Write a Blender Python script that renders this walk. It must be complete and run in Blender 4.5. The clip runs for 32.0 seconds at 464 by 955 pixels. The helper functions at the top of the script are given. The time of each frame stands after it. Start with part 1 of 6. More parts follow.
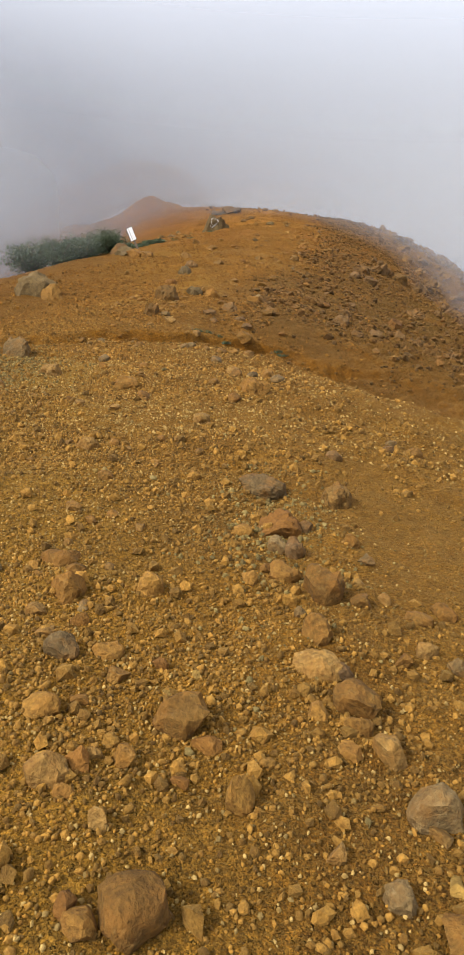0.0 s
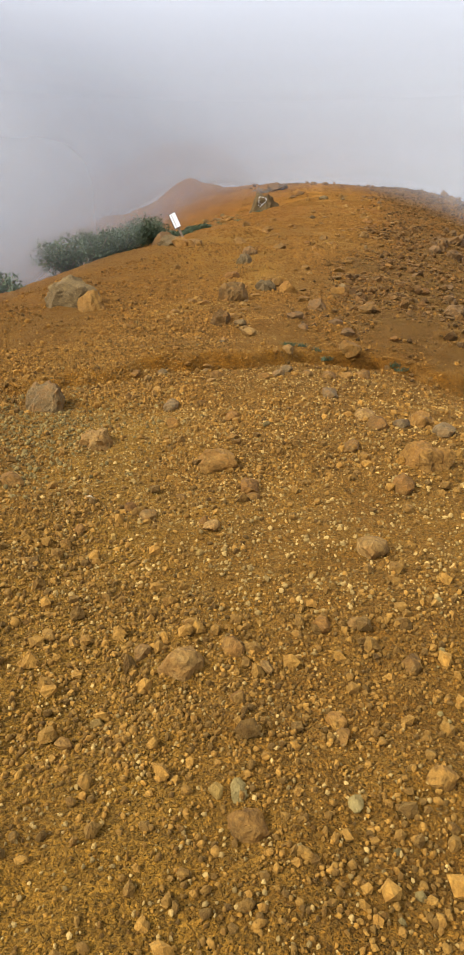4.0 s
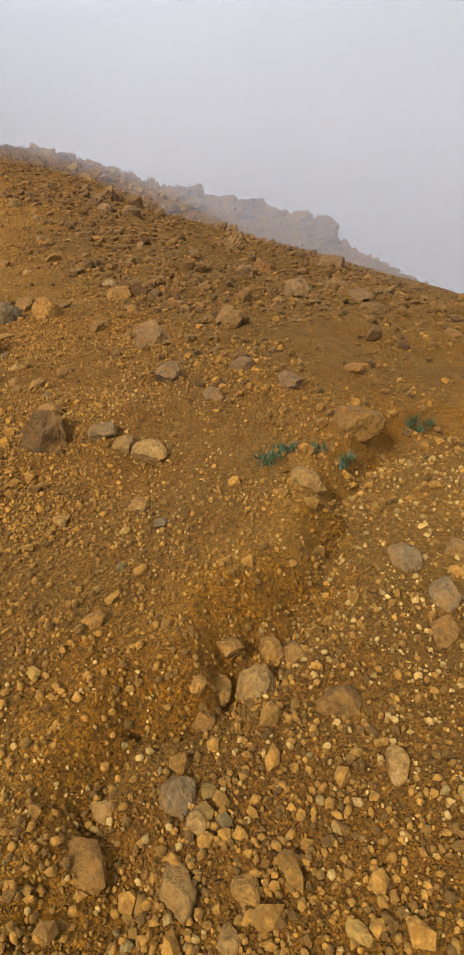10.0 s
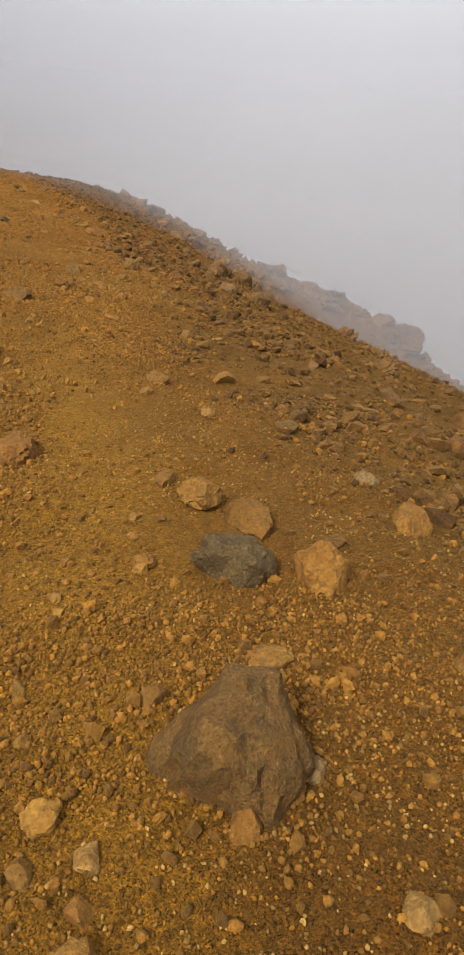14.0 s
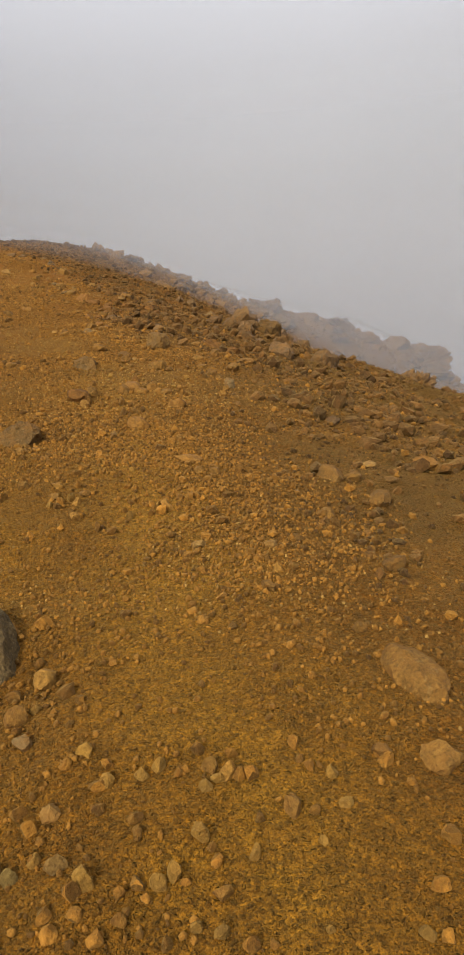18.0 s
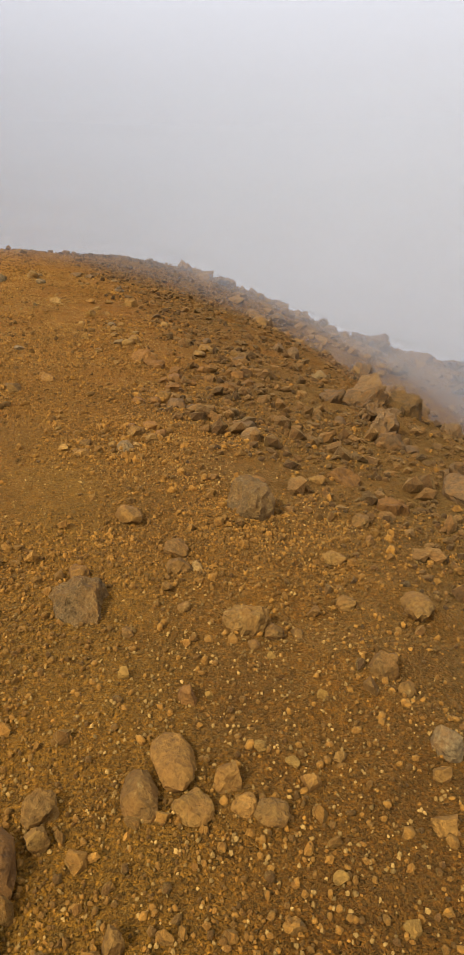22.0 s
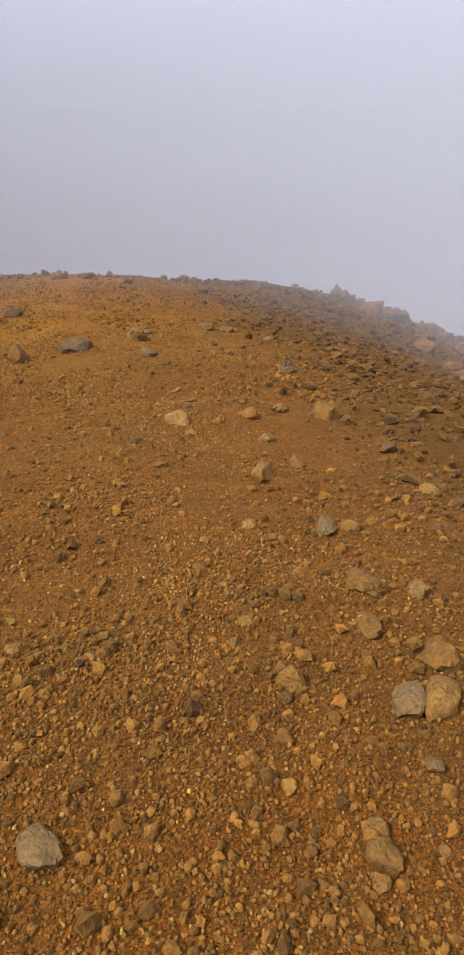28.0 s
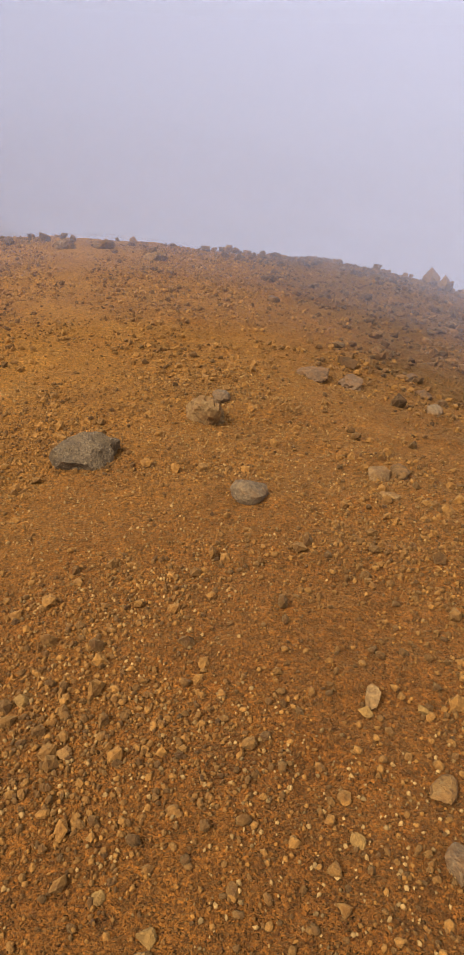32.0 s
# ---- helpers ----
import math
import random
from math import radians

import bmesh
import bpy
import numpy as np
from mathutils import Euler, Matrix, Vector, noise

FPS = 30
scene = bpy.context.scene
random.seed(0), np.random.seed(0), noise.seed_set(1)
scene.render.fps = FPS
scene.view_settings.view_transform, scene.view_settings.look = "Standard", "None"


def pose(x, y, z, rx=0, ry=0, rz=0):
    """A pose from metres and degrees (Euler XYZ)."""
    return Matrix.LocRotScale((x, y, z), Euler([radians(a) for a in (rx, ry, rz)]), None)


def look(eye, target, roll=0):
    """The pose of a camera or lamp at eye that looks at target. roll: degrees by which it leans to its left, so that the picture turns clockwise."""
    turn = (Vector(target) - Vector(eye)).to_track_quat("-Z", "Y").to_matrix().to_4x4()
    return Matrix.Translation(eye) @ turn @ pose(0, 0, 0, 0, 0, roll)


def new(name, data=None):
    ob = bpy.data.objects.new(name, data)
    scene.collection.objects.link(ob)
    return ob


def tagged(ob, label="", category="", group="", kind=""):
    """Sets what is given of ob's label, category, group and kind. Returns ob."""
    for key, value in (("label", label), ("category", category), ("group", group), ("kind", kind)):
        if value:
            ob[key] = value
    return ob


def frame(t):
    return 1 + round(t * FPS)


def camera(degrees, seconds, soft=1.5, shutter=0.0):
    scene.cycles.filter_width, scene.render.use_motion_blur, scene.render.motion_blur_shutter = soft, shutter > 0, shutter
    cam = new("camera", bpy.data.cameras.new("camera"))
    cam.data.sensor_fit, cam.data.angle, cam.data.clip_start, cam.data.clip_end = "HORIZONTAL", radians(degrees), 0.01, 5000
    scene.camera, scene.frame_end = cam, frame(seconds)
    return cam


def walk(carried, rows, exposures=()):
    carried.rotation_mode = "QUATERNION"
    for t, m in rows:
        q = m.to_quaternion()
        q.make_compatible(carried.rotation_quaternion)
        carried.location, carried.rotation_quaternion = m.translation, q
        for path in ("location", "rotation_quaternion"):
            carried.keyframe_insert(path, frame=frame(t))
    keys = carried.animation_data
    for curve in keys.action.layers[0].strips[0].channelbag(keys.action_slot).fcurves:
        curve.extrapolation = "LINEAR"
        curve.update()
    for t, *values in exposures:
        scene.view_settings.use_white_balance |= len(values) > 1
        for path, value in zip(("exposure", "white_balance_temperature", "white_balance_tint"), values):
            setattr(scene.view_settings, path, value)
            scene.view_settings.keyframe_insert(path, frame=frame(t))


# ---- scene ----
cam = camera(38.766, 32.0, soft=0.5)
walk(cam, [
    (0.0, pose(-0.000, -0.000, 1.501, 70.03, -3.54, 1.29)),
    (0.5, pose(0.020, 0.419, 1.475, 69.85, -3.15, 1.63)),
    (1.0, pose(-0.089, 0.752, 1.494, 70.40, -3.07, 2.75)),
    (1.5, pose(-0.222, 1.144, 1.509, 70.39, -2.61, 6.03)),
    (2.0, pose(-0.327, 1.410, 1.517, 69.08, 1.47, 14.15)),
    (2.5, pose(-0.365, 1.707, 1.492, 69.55, -0.82, 15.17)),
    (4.5, pose(-0.844, 2.977, 1.472, 68.20, 0.61, 2.07)),
    (5.0, pose(-0.922, 3.393, 1.470, 68.12, 0.18, 2.37)),
    (5.5, pose(-1.045, 3.823, 1.514, 68.11, 1.41, 2.68)),
    (6.0, pose(-1.207, 4.252, 1.507, 69.34, 4.34, 5.70)),
    (6.5, pose(-1.182, 4.611, 1.510, 69.49, 6.25, 7.93)),
    (7.0, pose(-1.201, 4.955, 1.509, 69.37, 2.18, -0.87)),
    (7.5, pose(-1.355, 5.282, 1.524, 70.20, 0.08, -3.68)),
    (8.0, pose(-1.541, 5.750, 1.521, 69.10, -1.01, -6.86)),
    (8.5, pose(-1.643, 6.138, 1.544, 68.88, 2.51, -9.41)),
    (9.0, pose(-1.770, 6.589, 1.533, 68.19, 2.18, -17.59)),
    (9.5, pose(-1.943, 6.958, 1.528, 67.99, 4.29, -20.99)),
    (10.0, pose(-2.082, 7.442, 1.507, 63.30, 6.96, -31.09)),
    (10.5, pose(-2.354, 7.935, 1.548, 63.26, 7.57, -34.08)),
    (11.0, pose(-2.589, 8.468, 1.563, 63.26, 4.70, -34.35)),
    (11.5, pose(-2.747, 8.965, 1.650, 65.58, 3.32, -32.19)),
    (12.0, pose(-2.778, 9.504, 1.660, 67.49, -0.54, -29.85)),
    (12.5, pose(-2.696, 9.922, 1.690, 69.36, -2.56, -26.01)),
    (13.0, pose(-2.459, 10.327, 1.695, 69.32, -3.89, -25.42)),
    (13.5, pose(-2.271, 10.752, 1.708, 69.24, -3.99, -25.65)),
    (14.0, pose(-2.180, 11.228, 1.792, 68.75, -4.13, -26.79)),
    (14.5, pose(-2.200, 11.708, 1.790, 70.04, -2.92, -24.77)),
    (15.0, pose(-2.218, 12.207, 1.794, 70.24, -1.88, -24.35)),
    (15.5, pose(-2.160, 12.636, 1.830, 72.00, 1.78, -23.70)),
    (17.5, pose(-1.853, 14.308, 1.868, 71.55, 6.46, -28.67)),
    (18.0, pose(-1.655, 14.823, 1.895, 71.49, 3.46, -30.22)),
    (18.5, pose(-1.401, 15.309, 1.971, 71.84, 2.87, -29.55)),
    (19.0, pose(-1.200, 15.775, 2.059, 71.51, 0.77, -28.49)),
    (19.5, pose(-1.096, 16.248, 2.148, 72.53, -1.15, -16.14)),
    (20.0, pose(-0.910, 16.714, 2.176, 72.25, -3.12, -10.71)),
    (20.5, pose(-0.698, 17.181, 2.240, 71.28, -1.80, -5.94)),
    (21.0, pose(-0.458, 17.662, 2.237, 71.79, -1.14, -8.15)),
    (21.5, pose(-0.256, 18.244, 2.245, 73.19, 0.94, -14.35)),
    (22.0, pose(0.010, 18.755, 2.256, 72.95, 0.72, -22.71)),
    (22.5, pose(0.115, 19.294, 2.304, 73.10, 2.94, -24.20)),
    (23.0, pose(0.281, 19.839, 2.359, 71.25, 4.34, -27.61)),
    (23.5, pose(0.273, 20.367, 2.417, 71.78, 5.81, -28.47)),
    (24.0, pose(0.283, 21.016, 2.484, 72.06, 5.45, -28.35)),
    (24.5, pose(0.221, 21.549, 2.510, 73.21, 5.70, -23.42)),
    (25.0, pose(0.237, 22.122, 2.539, 73.07, 4.90, -21.00)),
    (25.5, pose(0.323, 22.674, 2.567, 73.82, 4.39, -19.00)),
    (27.5, pose(0.853, 24.826, 2.911, 73.95, 1.66, -18.40)),
    (28.0, pose(0.914, 25.457, 2.887, 73.68, 1.35, -13.92)),
    (28.5, pose(0.914, 26.038, 2.941, 72.34, 3.47, -11.71)),
    (29.0, pose(0.929, 26.571, 2.963, 72.25, 2.87, -10.86)),
    (29.5, pose(0.919, 27.135, 3.042, 71.96, 1.67, -10.08)),
    (30.0, pose(0.941, 27.646, 3.073, 71.16, 1.49, -9.12)),
    (30.5, pose(0.930, 28.181, 3.126, 70.94, 1.35, -8.70)),
    (31.0, pose(0.959, 28.772, 3.184, 70.67, 0.72, -9.77)),
    (31.5, pose(0.978, 29.388, 3.266, 70.33, -0.23, -11.63)),
    (32.0, pose(0.996, 29.901, 3.376, 69.66, -1.27, -12.92)),
], [(0.0, 0.98, 6450, 11), (2.0, 1.07, 6600, 13), (5.0, 1.15, 6400, 10), (7.0, 1.13, 6450, 10), (9.0, 1.0, 6550, 12), (11.0, 1.10, 6350, 13), (12.0, 0.98, 6350, 14), (15.0, 0.81, 6900, 11), (18.0, 0.71, 6850, 11), (21.0, 1.02, 6550, 12), (23.0, 0.80, 6850, 11), (25.0, 0.86, 6050, 13), (28.0, 0.86, 6150, 18), (30.0, 1.02, 6050, 22), (32.0, 0.99, 6050, 25)])

# ---- light ----
world = bpy.data.worlds.new("fog_sky")
scene.world = world
world.use_nodes = True
wn, wl = world.node_tree.nodes, world.node_tree.links
wn.clear()
w_out, w_bg, w_mix = wn.new("ShaderNodeOutputWorld"), wn.new("ShaderNodeBackground"), wn.new("ShaderNodeMix")
w_sky, w_co, w_sep, w_ramp = wn.new("ShaderNodeTexSky"), wn.new("ShaderNodeTexCoord"), wn.new("ShaderNodeSeparateXYZ"), wn.new("ShaderNodeValToRGB")
w_sky.sky_type, w_sky.sun_disc = "NISHITA", False
w_sky.sun_elevation, w_sky.sun_rotation = radians(43), radians(238)
w_sky.air_density, w_sky.dust_density = 1.0, 6.0
w_noise, w_add = wn.new("ShaderNodeTexNoise"), wn.new("ShaderNodeMath")
w_noise.inputs["Scale"].default_value, w_noise.inputs["Detail"].default_value = 2.2, 3.0
w_add.operation = "MULTIPLY_ADD"
w_add.inputs[1].default_value, w_add.inputs[2].default_value = 0.07, -0.035
w_sum = wn.new("ShaderNodeMath")
w_sum.operation = "ADD"
# fog is grey low down and pale overhead
FOG = [(0.0, (0.150, 0.155, 0.170)), (0.44, (0.195, 0.202, 0.222)), (0.50, (0.285, 0.296, 0.326)), (0.526, (0.355, 0.368, 0.402)), (0.555, (0.450, 0.463, 0.503)),
       (0.59, (0.555, 0.570, 0.618)), (0.64, (0.650, 0.664, 0.716)), (0.80, (0.75, 0.75, 0.79)), (1.0, (0.80, 0.795, 0.80))]
cr = w_ramp.color_ramp
while len(cr.elements) < len(FOG):
    cr.elements.new(0.5)
for el, (p, c) in zip(cr.elements, FOG):
    el.position, el.color = p, (*c, 1)
w_map = wn.new("ShaderNodeMapRange")
w_map.inputs["From Min"].default_value, w_map.inputs["From Max"].default_value = -1.0, 1.0
w_mix.data_type = "RGBA"
w_mix.inputs["Factor"].default_value = 0.04
wl.new(w_co.outputs["Generated"], w_sep.inputs[0])
wl.new(w_co.outputs["Generated"], w_noise.inputs["Vector"])
wl.new(w_sep.outputs["Z"], w_map.inputs["Value"])
wl.new(w_noise.outputs["Fac"], w_add.inputs[0])
wl.new(w_map.outputs["Result"], w_sum.inputs[0])
wl.new(w_add.outputs[0], w_sum.inputs[1])
wl.new(w_sum.outputs[0], w_ramp.inputs["Fac"])
wl.new(w_ramp.outputs["Color"], w_mix.inputs[6])
wl.new(w_sky.outputs["Color"], w_mix.inputs[7])
wl.new(w_mix.outputs[2], w_bg.inputs["Color"])
w_bg.inputs["Strength"].default_value = 0.72
wl.new(w_bg.outputs[0], w_out.inputs["Surface"])

sun = new("sun", bpy.data.lights.new("sun", "SUN"))
sun.data.energy, sun.data.angle, sun.data.color = 2.1, radians(9), (1.0, 0.945, 0.86)
sun.matrix_world = look((0, 0, 35), (32, 20, 0))


# ---- materials ----
def material(name, base, rough=0.9, spread=(0.55, 1.45), scales=(2.5, 14.0, 62.0), bump=0.6, second=None, second_at=0.55, per="object", patch=3.0, dust=None, speck=None, vary=(0.58, 1.02)):
    """Earth and stone: two colours in patches, brightness grain at three scales, fine relief."""
    m = bpy.data.materials.new(name)
    m.use_nodes = True
    n, l = m.node_tree.nodes, m.node_tree.links
    bsdf = n["Principled BSDF"]
    bsdf.inputs["Roughness"].default_value = rough
    bsdf.inputs["Specular IOR Level"].default_value = 0.25
    if per == "island":
        bsdf.inputs["Sheen Weight"].default_value, bsdf.inputs["Sheen Roughness"].default_value = 0.18, 0.55
        bsdf.inputs["Sheen Tint"].default_value = (1.0, 0.64, 0.16, 1)
    co = n.new("ShaderNodeNewGeometry" if per == "island" else "ShaderNodeTexCoord")
    geo = n.new("ShaderNodeNewGeometry")
    vec = geo.outputs["Position"]

    def noise_tex(scale, detail=4.0, rough_=0.6):
        t = n.new("ShaderNodeTexNoise")
        t.inputs["Scale"].default_value, t.inputs["Detail"].default_value, t.inputs["Roughness"].default_value = scale, detail, rough_
        l.new(vec, t.inputs["Vector"])
        return t.outputs["Fac"]

    def mix(kind, fac, a, b):
        x = n.new("ShaderNodeMix")
        x.data_type, x.blend_type = "RGBA", kind
        for sock, val in ((x.inputs[0], fac), (x.inputs[6], a), (x.inputs[7], b)):
            if isinstance(val, (float, int)):
                sock.default_value = val
            elif isinstance(val, tuple):
                sock.default_value = (*val, 1)
            else:
                l.new(val, sock)
        return x.outputs[2]

    def ramp(fac, lo, hi, p0=0.0, p1=1.0):
        r = n.new("ShaderNodeMapRange")
        r.inputs["From Min"].default_value, r.inputs["From Max"].default_value = p0, p1
        r.inputs["To Min"].default_value, r.inputs["To Max"].default_value = lo, hi
        l.new(fac, r.inputs["Value"])
        return r.outputs["Result"]

    col = base
    if second:
        col = mix("MIX", ramp(noise_tex(patch, 5.0, 0.65), 0.0, 1.0, second_at - 0.08, second_at + 0.12), base, second)
    if speck:
        col = mix("MIX", ramp(noise_tex(scales[1] * 2.2, 3.0, 0.7), 0.0, 0.85, 0.60, 0.70), col, speck)
    # brightness grain
    for sc, lo, hi in ((scales[0], 0.85, 1.18), (scales[1], spread[0] * 0.5 + 0.5, spread[1] * 0.5 + 0.5), (scales[2], spread[0], spread[1])):
        g = ramp(noise_tex(sc), lo, hi, 0.3, 0.7)
        comb = n.new("ShaderNodeCombineColor")
        for k in range(3):
            l.new(g, comb.inputs[k])
        col = mix("MULTIPLY", 1.0, col, comb.outputs[0])
    if per == "island":
        rnd = geo.outputs["Random Per Island"]
    elif per == "object":
        rnd = n.new("ShaderNodeObjectInfo").outputs["Random"]
    else:
        rnd = None
    if rnd:
        g = ramp(rnd, *vary)
        comb = n.new("ShaderNodeCombineColor")
        for k in range(3):
            l.new(g, comb.inputs[k])
        col = mix("MULTIPLY", 1.0, col, comb.outputs[0])
    if per == "island":
        along = n.new("ShaderNodeSeparateXYZ")
        l.new(vec, along.inputs[0])
        col = mix("MULTIPLY", 1.0, col, mix("MIX", ramp(along.outputs["Y"], 0.0, 1.0, 5.0, 13.0), (1.05, 1.15, 1.02), (0.93, 0.88, 0.60)))
    if dust:
        col = mix("MIX", ramp(noise_tex(11.0, 8.0, 0.75), 0.08, 0.62, 0.46, 0.66), col, dust)
    if isinstance(col, tuple):
        bsdf.inputs["Base Color"].default_value = (*col, 1)
    else:
        l.new(col, bsdf.inputs["Base Color"])
    b1, b2 = n.new("ShaderNodeBump"), n.new("ShaderNodeBump")
    b1.inputs["Strength"].default_value, b1.inputs["Distance"].default_value = bump * 1.6, 0.02
    b2.inputs["Strength"].default_value, b2.inputs["Distance"].default_value = bump * 2.0, 0.008
    l.new(noise_tex(scales[1], 6.0, 0.65), b1.inputs["Height"])
    l.new(noise_tex(scales[2], 4.0, 0.6), b2.inputs["Height"])
    l.new(b1.outputs["Normal"], b2.inputs["Normal"])
    l.new(b2.outputs["Normal"], bsdf.inputs["Normal"])
    return m


DUST = (0.225, 0.100, 0.017)
STONES = {
    "b": material("brown_stone", (0.173, 0.089, 0.017), second=(0.213, 0.116, 0.024), dust=DUST, speck=(0.242, 0.151, 0.043)),
    "o": material("ochre_stone", (0.215, 0.107, 0.019), second=(0.174, 0.079, 0.014), dust=DUST, speck=(0.249, 0.142, 0.037)),
    "y": material("yellow_stone", (0.285, 0.151, 0.028), second=(0.234, 0.120, 0.023), dust=DUST),
    "p": material("pale_stone", (0.260, 0.152, 0.040), second=(0.211, 0.116, 0.029), dust=DUST, speck=(0.323, 0.215, 0.075)),
    "g": material("grey_stone", (0.162, 0.111, 0.044), second=(0.126, 0.086, 0.034), dust=DUST, speck=(0.238, 0.182, 0.090)),
    "d": material("dark_stone", (0.115, 0.069, 0.027), second=(0.161, 0.093, 0.031), dust=DUST, speck=(0.212, 0.146, 0.067)),
    "r": material("rust_stone", (0.183, 0.083, 0.016), second=(0.148, 0.068, 0.015), dust=DUST),
    "w": material("white_stone", (0.425, 0.324, 0.179), second=(0.340, 0.249, 0.125)),
}
LICHEN = material("lichen_grey_stone", (0.160, 0.106, 0.041), second=(0.195, 0.130, 0.049), second_at=0.5, patch=9.0, speck=(0.31, 0.24, 0.12), bump=0.75, scales=(4.0, 24.0, 95.0))
CAPPED = material("mottled_boulder_stone", (0.175, 0.098, 0.025), second=(0.130, 0.080, 0.026), second_at=0.5, patch=7.0, speck=(0.26, 0.185, 0.08), bump=0.8, scales=(4.0, 30.0, 95.0), dust=DUST)
GRIT = material("ochre_grit", (0.180, 0.083, 0.0135), second=(0.115, 0.048, 0.0065), second_at=0.5, patch=30.0, per="island", spread=(0.8, 1.2), vary=(0.50, 2.0))
GRAVEL = material("gravel_mix", (0.170, 0.081, 0.0155), second=(0.110, 0.048, 0.0080), second_at=0.5, patch=30.0, per="island", spread=(0.75, 1.25), vary=(0.50, 1.95))
PALE_GRAVEL = material("pale_grit", (0.315, 0.192, 0.068), second=(0.205, 0.112, 0.030), second_at=0.55, patch=30.0, per="island", spread=(0.8, 1.2), vary=(0.55, 1.45))
GREY_GRAVEL = material("grey_green_gravel", (0.165, 0.112, 0.042), second=(0.115, 0.076, 0.026), second_at=0.5, patch=30.0, per="island", spread=(0.8, 1.2), vary=(0.55, 1.5))
SCREE = material("scree_stone", (0.098, 0.046, 0.013), second=(0.058, 0.031, 0.011), patch=4.0, per="island", vary=(0.5, 1.5))


def ground_material():
    """Ochre volcanic earth; the trodden line, the dark scree and the raw clay come from the sheet's own attribute."""
    m = bpy.data.materials.new("ochre_earth")
    m.use_nodes = True
    n, l = m.node_tree.nodes, m.node_tree.links
    bsdf = n["Principled BSDF"]
    bsdf.inputs["Roughness"].default_value, bsdf.inputs["Specular IOR Level"].default_value = 0.95, 0.15
    bsdf.inputs["Sheen Weight"].default_value, bsdf.inputs["Sheen Roughness"].default_value = 0.22, 0.55
    bsdf.inputs["Sheen Tint"].default_value = (1.0, 0.64, 0.16, 1)
    pos = n.new("ShaderNodeNewGeometry").outputs["Position"]
    att = n.new("ShaderNodeAttribute")
    att.attribute_name = "surface"
    sep = n.new("ShaderNodeSeparateColor")
    l.new(att.outputs["Color"], sep.inputs[0])

    def tex(scale, detail=5.0, rough_=0.62):
        t = n.new("ShaderNodeTexNoise")
        t.inputs["Scale"].default_value, t.inputs["Detail"].default_value, t.inputs["Roughness"].default_value = scale, detail, rough_
        l.new(pos, t.inputs["Vector"])
        return t.outputs["Fac"]

    def span(fac, lo, hi, p0, p1):
        r = n.new("ShaderNodeMapRange")
        for key, v in (("From Min", p0), ("From Max", p1), ("To Min", lo), ("To Max", hi)):
            r.inputs[key].default_value = v
        l.new(fac, r.inputs["Value"])
        return r.outputs["Result"]

    def mul(a, b):
        x = n.new("ShaderNodeMath")
        x.operation = "MULTIPLY"
        for sock, v in zip(x.inputs, (a, b)):
            if isinstance(v, float):
                sock.default_value = v
            else:
                l.new(v, sock)
        return x.outputs[0]

    def mix(fac, a, b, kind="MIX"):
        x = n.new("ShaderNodeMix")
        x.data_type, x.blend_type = "RGBA", kind
        for sock, v in ((x.inputs[0], fac), (x.inputs[6], a), (x.inputs[7], b)):
            if isinstance(v, float):
                sock.default_value = v
            elif isinstance(v, tuple):
                sock.default_value = (*v, 1)
            else:
                l.new(v, sock)
        return x.outputs[2]

    def grey(fac):
        c = n.new("ShaderNodeCombineColor")
        for k in range(3):
            l.new(fac, c.inputs[k])
        return c.outputs[0]

    col = mix(span(tex(0.55), 0.0, 1.0, 0.40, 0.62), (0.190, 0.076, 0.014), (0.150, 0.059, 0.011))
    col = mix(span(tex(1.7, 6.0), 0.0, 0.8, 0.50, 0.66), col, (0.265, 0.114, 0.018))
    col = mix(mul(sep.outputs["Red"], span(tex(2.5), 0.5, 1.0, 0.3, 0.6)), col, (0.470, 0.275, 0.055))
    col = mix(mul(sep.outputs["Green"], span(tex(1.2), 0.55, 1.0, 0.35, 0.6)), col, (0.075, 0.034, 0.0095))
    col = mix(mul(sep.outputs["Blue"], span(tex(5.0), 0.5, 1.0, 0.3, 0.6)), col, (0.330, 0.140, 0.012))
    # grit: pale and dark grains of two sizes
    grains = []
    for scale, pale, dark, lo, hi in ((34.0, 0.10, 0.08, 0.88, 1.12), (80.0, 0.42, 0.26, 0.62, 1.40), (170.0, 0.42, 0.26, 0.68, 1.34)):
        vor = n.new("ShaderNodeTexVoronoi")
        vor.inputs["Scale"].default_value = scale
        l.new(pos, vor.inputs["Vector"])
        grains.append(span(vor.outputs["Distance"], 1.0, 0.0, 0.1, 0.75))
        vs = n.new("ShaderNodeSeparateColor")
        l.new(vor.outputs["Color"], vs.inputs[0])
        col = mix(mul(span(vs.outputs["Red"], 0.0, pale, 0.50, 0.95), span(tex(3.0), 0.35, 1.0, 0.35, 0.65)), col, (0.330, 0.172, 0.045))
        col = mix(span(vs.outputs["Green"], 0.0, dark, 0.6, 1.0), col, (0.095, 0.034, 0.005))
        col = mix(1.0, col, grey(span(vs.outputs["Blue"], lo, hi, 0.0, 1.0)), "MULTIPLY")
    # yellower at the foot of the ridge, more orange towards the brow
    hue = mix(att.outputs["Alpha"], (0.70, 0.70, 0.36), (0.490, 0.385, 0.125))
    along = n.new("ShaderNodeSeparateXYZ")
    l.new(pos, along.inputs[0])
